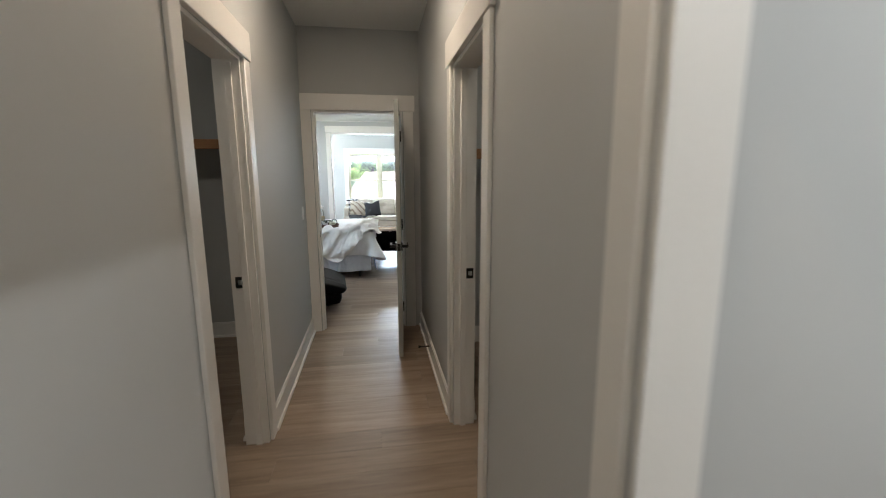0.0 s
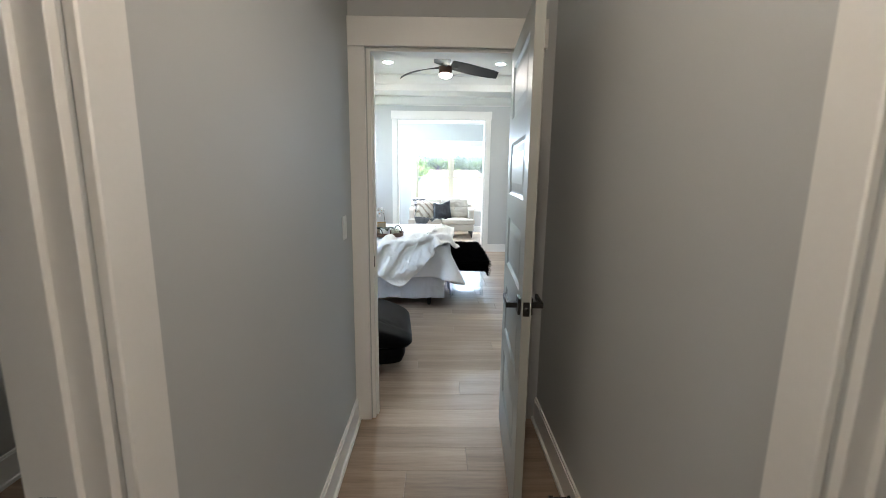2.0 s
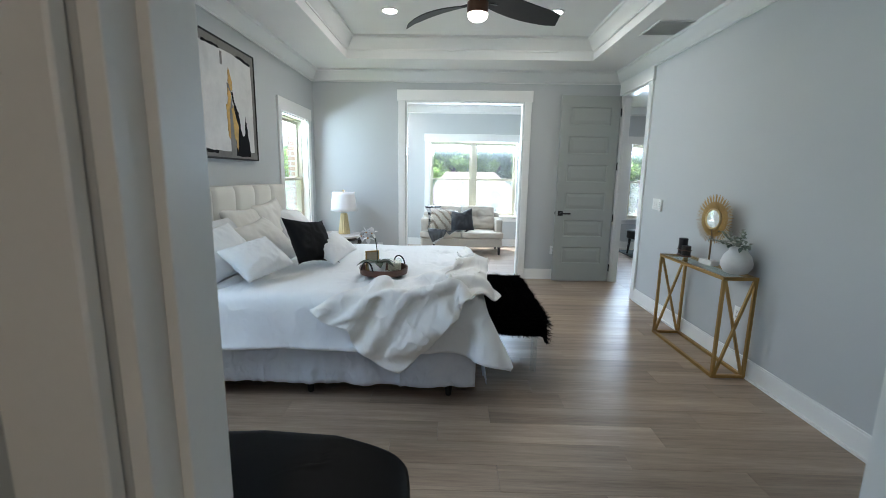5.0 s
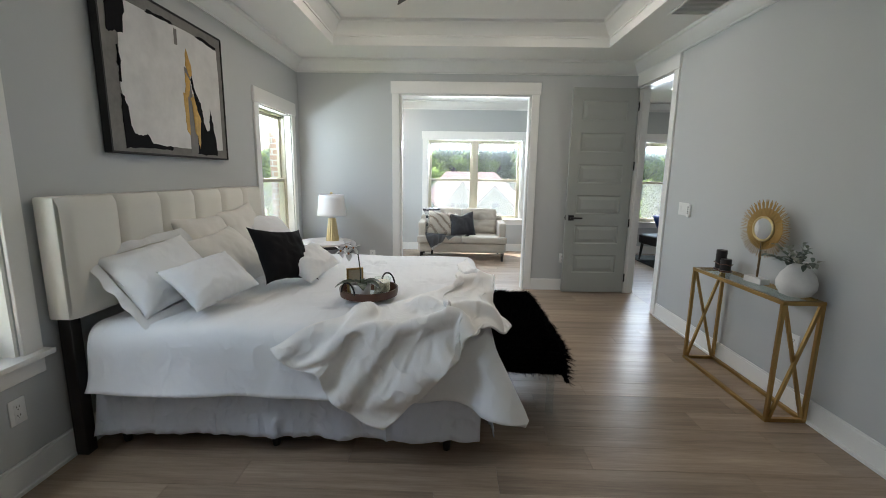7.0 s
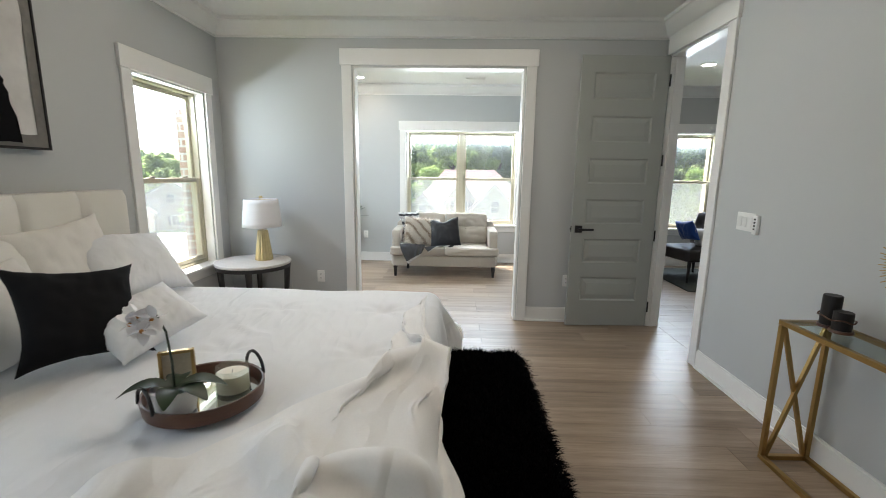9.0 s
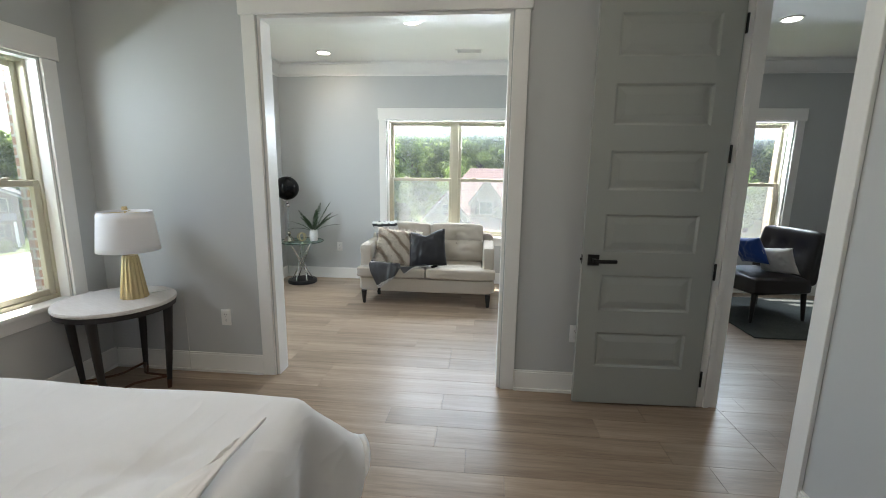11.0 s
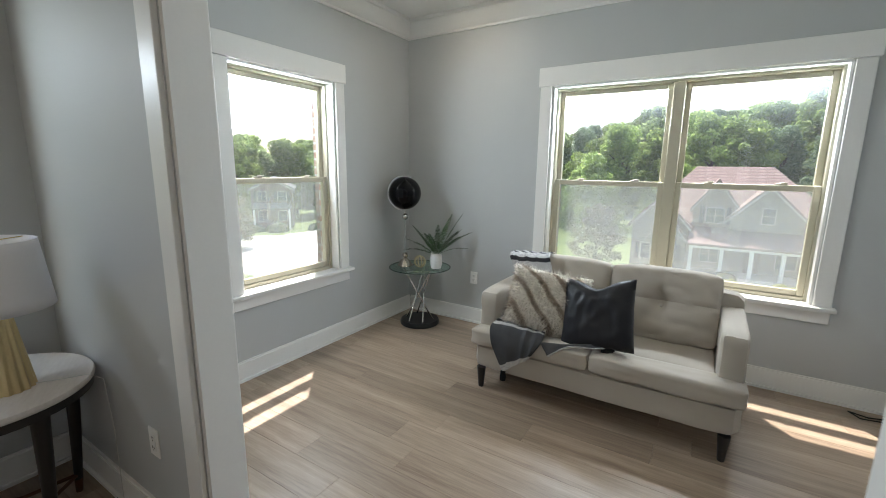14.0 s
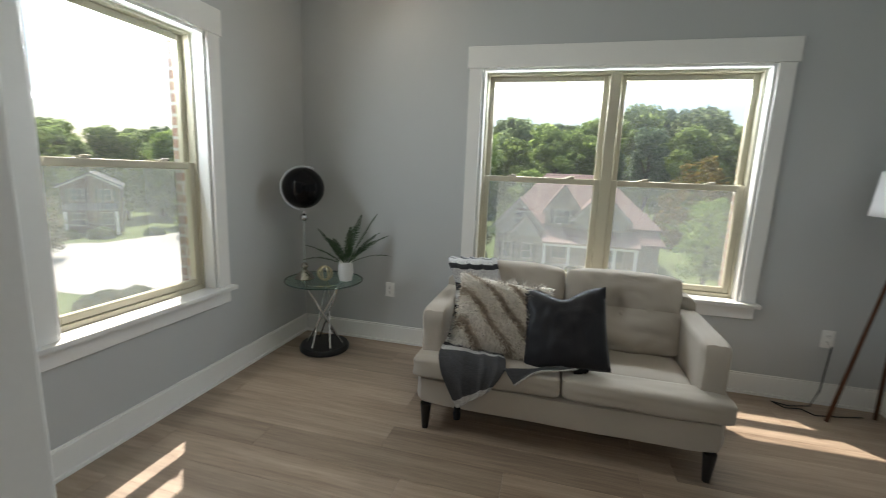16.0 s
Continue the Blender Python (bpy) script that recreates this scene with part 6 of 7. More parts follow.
# ---- glass side table in the corner, globe and fern ----
CHROME = plain("polished_chrome", (0.72, 0.72, 0.72), 0.09, 1.0, vary=0.01, relief=0.0)
GX, GY, GZ = -2.235, 13.15, 0.545
gt = thing("glass_table", pose(GX, GY, 0), "round glass table on crossed chrome rods and black base", "side table")
bm = bmesh.new()
lathe(bm, [(0.10, GZ - 0.010), (0.276, GZ - 0.010), (0.28, GZ - 0.006), (0.28, GZ - 0.003), (0.277, GZ), (0.10, GZ)], 56)
part("top", bm, pane_glass("table_glass", (0.80, 0.90, 0.86), 0.13), gt, "clear greenish glass top").visible_shadow = False
bm = bmesh.new()
tube(bm, [(0.279 * math.cos(t), 0.279 * math.sin(t), GZ - 0.005) for t in np.linspace(0, 2 * math.pi, 56, endpoint=False)], 0.0045, 6, closed=True)
part("glass_edge", bm, plain("glass_edge_green", (0.03, 0.06, 0.05), 0.1, relief=0.0), gt)
bm = bmesh.new()
lathe(bm, [(0.175, 0.0), (0.182, 0.006), (0.182, 0.032), (0.172, 0.045), (0.05, 0.048)], 44)
part("base", bm, BLACK, gt, "black round base")
for k in range(6):
    a, e = 2 * math.pi * k / 6 + 0.3, 2 * math.pi * k / 6 + 0.3 + radians(150 if k % 2 else -150)
    bm = bmesh.new()
    tube(bm, [(0.13 * math.cos(a), 0.13 * math.sin(a), 0.046), (0.15 * math.cos(e), 0.15 * math.sin(e), GZ - 0.0105)], 0.0065, 10)
    part("rod", bm, CHROME, gt)
bm = bmesh.new()
tube(bm, [(0.15 * math.cos(t), 0.15 * math.sin(t), GZ - 0.0165) for t in np.linspace(0, 2 * math.pi, 40, endpoint=False)], 0.005, 8, closed=True)
part("ring", bm, CHROME, gt)

globe = thing("globe", pose(-2.365, 13.10, GZ + 0.0005, 0, 0, 25), "glossy black globe in a silver arc on a clear stem", "globe")
bm = bmesh.new()
lathe(bm, [(0.068, 0.0), (0.072, 0.006), (0.066, 0.016), (0.06, 0.02), (0.052, 0.04), (0.03, 0.06), (0.018, 0.072)], 36)
bmesh.ops.create_uvsphere(bm, u_segments=20, v_segments=12, radius=0.027, matrix=Matrix.Translation((0, 0, 0.098)))
part("foot", bm, plain("warm_silver", (0.62, 0.57, 0.50), 0.14, 1.0, vary=0.02, relief=0.0), globe, "polished silver foot")
bm = bmesh.new()
tube(bm, [(0, 0, 0.12), (0, 0, 0.44)], 0.011, 12)
part("stem", bm, ACRYLIC, globe, "clear acrylic stem").visible_shadow = False
bm = bmesh.new()
bmesh.ops.create_uvsphere(bm, u_segments=20, v_segments=12, radius=0.03, matrix=Matrix.Translation((0, 0, 0.455)))
lathe(bm, [(0.01, 0.48), (0.013, 0.49), (0.008, 0.505)], 12)
part("knob", bm, CHROME, globe)
bm = bmesh.new()
bmesh.ops.create_uvsphere(bm, u_segments=48, v_segments=28, radius=0.145, matrix=Matrix.Translation((0, 0, 0.665)))
part("ball", bm, plain("black_gloss", (0.003, 0.003, 0.0035), 0.06, relief=0.0, vary=0.1, spec=0.14), globe, "glossy black ball")
bm = bmesh.new()
rows = []
for k in range(33):
    a = radians(-95 + 200 * k / 32)
    d = Vector((-math.cos(a), 0, math.sin(a)))
    c = Vector((0, 0, 0.665))
    rows.append([bm.verts.new(c + d * r + Vector((0, w, 0))) for r, w in ((0.151, -0.011), (0.157, -0.011), (0.157, 0.011), (0.151, 0.011))])
for a, b in zip(rows, rows[1:]):
    for k in range(4):
        bm.faces.new((a[k], a[(k + 1) % 4], b[(k + 1) % 4], b[k]))
bm.faces.new(rows[0]), bm.faces.new(rows[-1])
bmesh.ops.rotate(bm, cent=(0, 0, 0.665), matrix=Matrix.Rotation(radians(12), 3, "Y"), verts=bm.verts)
part("meridian", bm, CHROME, globe, "silver meridian arc")

fern = thing("fern", pose(-2.07, 13.17, GZ + 0.0005), "green fern in a ribbed white pot", "plant")
bm = bmesh.new()
lathe(bm, [(0.036, 0.0), (0.044, 0.003), (0.055, 0.05), (0.052, 0.10), (0.047, 0.135), (0.049, 0.14), (0.043, 0.14), (0.041, 0.125), (0.01, 0.12)], 64, flute=0.03, flutes=20)
part("pot", bm, CERAMIC, fern, "ribbed white pot")
FERN = plain("fern_green", (0.020, 0.062, 0.014), 0.5, grain=20, vary=0.3, relief=0.05)
rng = random.Random(21)
for k in range(17):
    az = 2 * math.pi * k / 17 * 2.4 + rng.uniform(-0.2, 0.2)
    up = rng.uniform(0.45, 1.0)
    ln = rng.uniform(0.30, 0.47)
    if math.cos(az) < -0.5 and up < 0.7:
        ln *= 0.8
    d = Vector((math.cos(az) * math.sqrt(max(0.05, 1 - up * up * 0.8)), math.sin(az) * math.sqrt(max(0.05, 1 - up * up * 0.8)), up))
    bm = bmesh.new()
    pts = []
    for t in np.linspace(0, 1, 12):
        p = Vector((0.01 * math.cos(az), 0.01 * math.sin(az), 0.12)) + d * ln * t
        p.z -= 0.45 * ln * t * t * (1.25 - up)
        pts.append(p)
    tube(bm, pts, 0.0018, 5, taper=0.4)
    for j in range(24):
        t = 0.14 + 0.84 * j / 23
        i = min(10, int(t * 11))
        p = pts[i].lerp(pts[i + 1], t * 11 - i)
        tan = (pts[i + 1] - pts[i]).normalized()
        sd = tan.cross(Vector((0, 0, 1))).normalized()
        size = 0.034 * math.sin(math.pi * min(1, 0.12 + 0.86 * t)) + 0.006
        for s in (-1, 1):
            w = (sd * s + tan * 0.45 + Vector((0, 0, rng.uniform(-0.2, 0.25)))).normalized()
            a, m2, e = p, p + w * size * 0.5, p + w * size
            wd = tan * 0.0042
            q = [bm.verts.new(x) for x in (a - wd, a + wd, m2 + wd * 1.1, e, m2 - wd * 1.1)]
            bm.faces.new(q)
    part("frond", bm, FERN, fern)

knot = thing("ring_ornament", pose(-2.20, 13.10, GZ + 0.0005, 0, 0, 15), "pale gold open ring ornament on the glass table", "ornament")
for k, (ry, rr) in enumerate(((0, 0.052), (55, 0.048), (-50, 0.05))):
    bm = bmesh.new()
    tube(bm, [(rr * math.cos(t), 0, rr * math.sin(t)) for t in np.linspace(0, 2 * math.pi, 36, endpoint=False)], 0.006, 8, closed=True)
    bmesh.ops.transform(bm, matrix=pose(0, 0, 0.058, 0, 0, ry), verts=bm.verts)
    part("ring", bm, plain("pale_brass", (0.62, 0.56, 0.36), 0.3, 0.9, relief=0.0), knot)

# ---- tripod lamp in the other corner ----
tripod = thing("floor_lamp", pose(1.22, 13.17, 0), "tripod floor lamp with dark legs and white shade", "floor lamp")
for fx, fy in ((-0.18, 0.04), (0.13, 0.16), (0.12, -0.22)):
    bm = bmesh.new()
    tube(bm, [(fx, fy, 0.0), (fx * 0.12, fy * 0.12, 1.12)], 0.012, 10, taper=0.8)
    part("leg", bm, BRONZE, tripod)
bm = bmesh.new()
lathe(bm, [(0.03, 1.1), (0.035, 1.11), (0.035, 1.14), (0.012, 1.15), (0.012, 1.3)], 18)
part("hub", bm, BRONZE, tripod)
bm = bmesh.new()
grid(bm, 48, 4, lambda u, v: Vector(((0.19 - 0.02 * v) * math.cos(2 * math.pi * u), (0.19 - 0.02 * v) * math.sin(2 * math.pi * u), 1.22 + 0.24 * v)), wrap_u=True)
part("shade", bm, SHADE, tripod, "white drum shade").modifiers.new("thick", "SOLIDIFY").thickness = 0.002
cable = thing("lamp_cable", pose(0, 0, 0), "black lamp cable coiled on the floor", "cable")
bm = bmesh.new()
tube(bm, [(1.10, 13.40, 0.40), (1.09, 13.41, 0.1), (1.03, 13.37, 0.008), (0.9, 13.33, 0.007), (0.82, 13.36, 0.007), (0.86, 13.29, 0.009), (0.95, 13.30, 0.012), (1.0, 13.25, 0.007), (1.15, 13.28, 0.006), (1.28, 13.32, 0.006)], 0.0045, 6)
part("wire", bm, BLACK, cable)

# ---- the study through the open door ----
TUFT = plain("dark_tufted_leather", (0.018, 0.014, 0.013), 0.4, grain=80, vary=0.15, relief=0.1)
chair = thing("accent_chair", pose(2.98, 12.60, 0, 0, 0, -78), "dark tufted armless accent chair with black legs", "chair")
part("seat", soft_box(-0.33, -0.34, 0.30, 0.33, 0.30, 0.46, 0.012, 1.0, 10), TUFT, chair)
bm = soft_box(-0.33, -0.07, -0.26, 0.33, 0.07, 0.26, 0.02, 4.0, 16)
for v in bm.verts:
    if v.co.y < 0:
        for tx in (-0.2, 0.0, 0.2):
            for tz in (-0.1, 0.1):
                v.co.y += 0.03 * math.exp(-((v.co.x - tx) ** 2 + (v.co.z - tz) ** 2) / 0.002)
bmesh.ops.transform(bm, matrix=pose(0, 0.30, 0.64, -10, 0, 0), verts=bm.verts)
part("backrest", bm, TUFT, chair)
for sx in (-0.27, 0.27):
    for sy in (-0.28, 0.26):
        bm = bmesh.new()
        tube(bm, [(sx, sy, 0.3), (sx * 1.06, sy * 1.08, 0.0)], 0.026, 10, taper=0.6)
        part("leg", bm, DARK, chair)
BLUE = cloth("blue_velvet", (0.02, 0.07, 0.28), 0.5, 0.6)
for at, turn, mat, lab, sd in (((2.87, 12.62, 0.68), (0, 0, 12), BLUE, "royal blue velvet pillow on the chair", 3.0), ((3.06, 12.50, 0.60), (30, 0, 30), LINEN, "cream pillow on the chair", 5.0)):
    ob = part("chair_pillow", pillow_mesh(0.36, 0.30, 0.12, sd), mat, smooth=80)
    ob.matrix_basis = pose(*at, *lean(turn[2] - 90 + 90, 24, 8))
    tagged(ob, lab, "pillow", "pillows on the chair")
bm = bmesh.new()
box(bm, 2.55, 11.85, 0.001, 4.6, 13.2, 0.012, bevel=0.003)
tagged(part("area_rug", bm, plain("dark_rug", (0.07, 0.08, 0.075), 0.95, grain=60, vary=0.4, relief=0.4, depth=0.004)), "dark patterned rug on the study floor", "rug")


# ---- outside: ground, street, houses, trees ----
def ground_z(x, y):
    """The lot falls from the house to the street."""
    d = math.hypot(max(0, abs(x - 1) - 5), max(0, y - 14))
    t = min(1.0, d / 26)
    return -4.4 - 3.3 * t * t * (3 - 2 * t) + 0.12 * noise.noise(Vector((x * 0.06, y * 0.06, 0))) * t


GRASS, nt, bs = material("lawn_grass")
gv = coords(nt)
base = ramp(nt, noise_tex(nt, gv, 0.15, 4), [(0.3, (0.085, 0.125, 0.035)), (0.7, (0.14, 0.19, 0.06))])
base = mixc(nt, base, ramp(nt, noise_tex(nt, gv, 4.0, 5), [(0.3, (0.06, 0.09, 0.025)), (0.7, (0.16, 0.21, 0.075))]), 0.4)
nt.links.new(base, bs.inputs["Base Color"])
bs.inputs["Roughness"].default_value = 0.95
bump(nt, bs, noise_tex(nt, gv, 9.0, 4), 0.6, 0.05)
CONCRETE = plain("pale_concrete", (0.50, 0.48, 0.45), 0.85, grain=6, vary=0.08, relief=0.1, wide=0.3)
MULCH = plain("garden_mulch", (0.20, 0.15, 0.11), 0.95, grain=6, vary=0.3, relief=0.5, depth=0.03, wide=0.6)
xs = sorted(set([-600, -350, -200, 200, 350, 600] + [round(-120 + 3 * k, 2) for k in range(81)]))
ys = sorted(set([-600, -300, -100, 250, 350, 600] + [round(-60 + 3 * k, 2) for k in range(90)]))
bm = bmesh.new()
rows = [[bm.verts.new((x, y, ground_z(x, y))) for x in xs] for y in ys]
for a, b in zip(rows, rows[1:]):
    for k in range(len(xs) - 1):
        bm.faces.new((a[k], a[k + 1], b[k + 1], b[k]))
structure("ground", bm, GRASS, "mown green lawn falling to the street", "ground", 180)


def laid(name, fn, nu, nv, lift, mat, label, category):
    """A paved sheet that follows the ground."""
    bm = bmesh.new()

    def at(u, v):
        x, y = fn(u, v)
        return Vector((x, y, ground_z(x, y) + lift))
    grid(bm, nu, nv, at)
    ob = structure(name, bm, mat, label, category, 180)
    return ob


laid("road_cul_de_sac", lambda u, v: (-38 + 12.5 * v * math.cos(2 * math.pi * u) - 1.5 * v * math.sin(2 * math.pi * u), 38.5 + 7.2 * v * math.sin(2 * math.pi * u) - 2.5 * v * math.cos(2 * math.pi * u)), 48, 12, 0.05, CONCRETE, "pale concrete turning circle of the street", "road")
laid("road", lambda u, v: (-28 + 90 * u, 34 + 3.2 * math.sin(u * 2) + 7 * (v - 0.5)), 60, 6, 0.045, CONCRETE, "pale concrete street", "road")
laid("pavement_path", lambda u, v: (2.6 + 1.6 * math.sin(u * 3) + 1.6 * (v - 0.5), 37.5 + 15 * u), 30, 3, 0.06, CONCRETE, "pale curving garden path", "path")
laid("pavement_drive", lambda u, v: (-13 + 5 * (v - 0.5), 37 + 18 * u), 20, 4, 0.05, CONCRETE, "pale concrete driveway", "driveway")
laid("pavement_drive_west", lambda u, v: (-26 - 22 * u, 56 + 22 * (v - 0.5)), 20, 8, 0.05, CONCRETE, "pale concrete driveway", "driveway")
laid("mulch_bed", lambda u, v: (-7 + 17 * u, 50.5 + 3.5 * v), 20, 4, 0.05, MULCH, "brown mulch planting bed", "planting bed")

SHINGLE = brickwork("roof_shingle", (0.25, 0.165, 0.15), (0.32, 0.22, 0.205), (0.18, 0.12, 0.11), (0.6, 0.28))
GREYROOF = brickwork("grey_shingle", (0.14, 0.14, 0.15), (0.2, 0.2, 0.21), (0.09, 0.09, 0.1), (0.6, 0.28))
STONEWALL = brickwork("fieldstone", (0.17, 0.15, 0.135), (0.33, 0.29, 0.255), (0.27, 0.26, 0.245), (0.5, 0.26))
PALEBRICK = brickwork("painted_brick", (0.25, 0.185, 0.165), (0.33, 0.255, 0.23), (0.33, 0.30, 0.29), (0.3, 0.1))
HOUSETRIM = plain("house_trim_paint", (0.46, 0.44, 0.42), 0.6, grain=5, vary=0.05)
SHUTTER = plain("dark_shutter", (0.03, 0.03, 0.035), 0.6)
DARKPANE = plain("dark_window_pane", (0.05, 0.06, 0.075), 0.08, grain=2, vary=0.1, relief=0.0)


def slab_poly(name, corners, thick, mat, parent):
    """A flat slab from its corners, thickened downwards."""
    bm = bmesh.new()
    hi = [bm.verts.new(c) for c in corners]
    lo = [bm.verts.new((c[0], c[1], c[2] - thick)) for c in corners]
    bm.faces.new(hi), bm.faces.new(lo[::-1])
    for k in range(len(hi)):
        j = (k + 1) % len(hi)
        bm.faces.new((hi[k], lo[k], lo[j], hi[j]))
    return part(name, bm, mat, parent, smooth=0)


def house_window(parent, x, y, z, w, h, shutters=True, arched=False):
    """A window in a wall that faces -y."""
    root = boxpart("window", HOUSETRIM, parent, (x - w / 2 - 0.05, y - 0.10, z - 0.05, x + w / 2 + 0.05, y + 0.05, z + h + 0.05))
    nx = 2 if w > 0.9 else 1
    for i in range(nx):
        for j in range(2):
            x0, x1 = x - w / 2 + w * i / nx + 0.03, x - w / 2 + w * (i + 1) / nx - 0.03
            z0, z1 = z + h * j / 2 + 0.03, z + h * (j + 1) / 2 - 0.03
            boxpart("pane", DARKPANE, root, (x0, y - 0.13, z0, x1, y - 0.101, z1))
    if shutters:
        for s in (-1, 1):
            boxpart("shutter", SHUTTER, parent, (x + s * (w / 2 + 0.14), y - 0.14, z - 0.08, x + s * (w / 2 + 0.5), y - 0.04, z + h + 0.08))
    return root


def gable(parent, cx, half, y, z0, ze, zr, depth, wallmat, roofmat, over=0.35):
    """A gabled bay that faces -y: front wall up to its ridge, and two roof slopes running back."""
    bm = bmesh.new()
    f = [(cx - half, y, z0), (cx + half, y, z0), (cx + half, y, ze), (cx, y, zr), (cx - half, y, ze)]
    a = [bm.verts.new(p) for p in f]
    b = [bm.verts.new((p[0], y + depth, p[2])) for p in f]
    bm.faces.new(a), bm.faces.new(b[::-1])
    for k in range(5):
        j = (k + 1) % 5
        bm.faces.new((a[k], b[k], b[j], a[j]))
    part("wall", bm, wallmat, parent, smooth=0)
    rise = (zr - ze) / half
    for s in (-1, 1):
        ex = cx + s * (half + over)
        slab_poly("roof", [(cx, y - over, zr + 0.22), (ex, y - over, ze - rise * over + 0.22), (ex, y + depth, ze - rise * over + 0.22), (cx, y + depth, zr + 0.22)], 0.2, roofmat, parent)
        slab_poly("fascia", [(cx, y - over - 0.06, zr + 0.02), (ex, y - over - 0.06, ze - rise * over + 0.02), (ex, y - over, ze - rise * over + 0.02), (cx, y - over, zr + 0.02)], 0.20, HOUSETRIM, parent)


HZ = -7.7
hs = thing("brick_house", pose(0, 0, 0), "stone and brick house with red shingle roofs across the street", "house")
# main body and hipped roof
boxpart("wall", PALEBRICK, hs, (-5.6, 55.5, HZ, 9.3, 66, -3.2))
slab = [(-6.1, 55.0, -3.2), (9.8, 55.0, -3.2), (9.8, 66.5, -3.2), (-6.1, 66.5, -3.2)]
r0, r1 = (-1.6, 60.6, 1.9), (4.6, 60.6, 1.9)
for q in ((slab[0], slab[1], r1, r0), (slab[1], slab[2], r1), (slab[2], slab[3], r0, r1), (slab[3], slab[0], r0)):
    slab_poly("roof", q, 0.15, SHINGLE, hs)
gable(hs, -3.9, 2.3, 54.2, HZ, -3.4, -0.9, 6.0, STONEWALL, SHINGLE)
gable(hs, -3.2, 1.45, 53.6, -4.6, -4.4, -2.6, 3.0, STONEWALL, SHINGLE, 0.3)
gable(hs, 4.1, 2.5, 54.6, -3.6, -2.4, 0.2, 6.5, STONEWALL, SHINGLE)
gable(hs, 0.4, 1.7, 55.0, -3.4, -1.7, 0.6, 6.0, PALEBRICK, SHINGLE, 0.3)
slab_poly("roof", [(-1.4, 52.6, -4.75), (7.6, 52.6, -4.75), (7.6, 55.6, -3.5), (-1.4, 55.6, -3.5)], 0.18, SHINGLE, hs)
boxpart("porch_beam", WHITE, hs, (-1.3, 52.75, -5.15, 7.5, 53.0, -4.9))
for x in (-1.1, 1.2, 3.3, 5.4, 7.3):
    boxpart("porch_column", WHITE, hs, (x - 0.14, 52.75, HZ + 0.3, x + 0.14, 53.03, -5.15))
boxpart("porch_floor", CONCRETE, hs, (-1.4, 52.5, HZ - 0.3, 7.6, 55.5, HZ + 0.3))
boxpart("front_door", plain("brown_front_door", (0.10, 0.04, 0.025), 0.4), hs, (2.9, 55.38, HZ + 0.3, 4.1, 55.5, HZ + 2.5))
for x in (0.3, 5.9):
    house_window(hs, x, 55.5, HZ + 0.95, 1.4, 1.4, False)
house_window(hs, -4.9, 54.2, HZ + 0.9, 0.8, 1.5), house_window(hs, -2.9, 53.6 + 0.6, HZ + 0.9, 0.9, 1.5)
house_window(hs, -3.9, 54.2, -3.3, 0.9, 1.2, False), house_window(hs, 0.4, 55.0, -3.1, 1.4, 1.35, True), house_window(hs, 4.2, 54.6, -2.9, 0.9, 1.3, False)
house_window(hs, 8.4, 55.5, HZ + 1.0, 0.9, 1.3, False)
slab_poly("roof", [(7.0, 54.0, -4.6), (10.0, 54.0, -4.6), (8.6, 57.5, -1.6)], 0.15, SHINGLE, hs)
boxpart("wall", PALEBRICK, hs, (7.7, 54.4, HZ, 9.6, 58, -4.65))

# a second house further west, seen end-on
hw = thing("grey_roof_house", pose(0, 0, 0), "two-storey brick house with a grey roof beyond the turning circle", "house")
m = pose(-55.5, 50.2, 0, 0, 0, 50)
hw.matrix_basis = m
DARKBRICK = brickwork("dark_brick", (0.10, 0.06, 0.055), (0.15, 0.09, 0.08), (0.17, 0.15, 0.15), (0.3, 0.1))
gable(hw, 0, 2.9, 0.0, HZ, -1.9, -0.4, 12, DARKBRICK, GREYROOF)
slab_poly("roof", [(-2.6, -2.2, -4.6), (2.6, -2.2, -4.6), (2.6, 0, -4.0), (-2.6, 0, -4.0)], 0.18, GREYROOF, hw)
for x in (-2.4, 2.4):
    boxpart("porch_column", WHITE, hw, (x - 0.13, -2.1, HZ, x + 0.13, -1.85, -4.75))
for x in (-1.4, 1.4):
    house_window(hw, x, 0.0, -3.7, 1.2, 1.4, True)
    house_window(hw, x, 0.0, HZ + 1.0, 1.2, 1.5, False)
# a third house, with a garage, seen through the bedroom window
hg = thing("garage_house", pose(0, 0, 0), "pale roofed house with a brick garage down the street", "house")
hg.matrix_basis = pose(-44, 71, 0, 0, 0, 32)
gable(hg, 0, 6.5, 0.0, HZ - 0.3, -4.6, -0.4, 14, PALEBRICK, GREYROOF)
gable(hg, -5.5, 3.4, -4.0, HZ - 0.3, -4.8, -2.4, 8, BRICK, GREYROOF)
for x in (-7.0, -4.0):
    boxpart("garage_door", WHITE, hg, (x - 1.2, -4.08, HZ - 0.3, x + 1.2, -4.0, HZ + 2.0))
    for j in range(4):
        boxpart("garage_panel", WHITE, hg, (x - 1.1, -4.12, HZ - 0.2 + 0.55 * j, x + 1.1, -4.08, HZ + 0.27 + 0.55 * j))
for x in (0.5, 3.8):
    house_window(hg, x, 0.0, HZ + 0.6, 1.1, 1.5, True)
house_window(hg, 0, 0.0, -3.6, 1.1, 1.3, False)


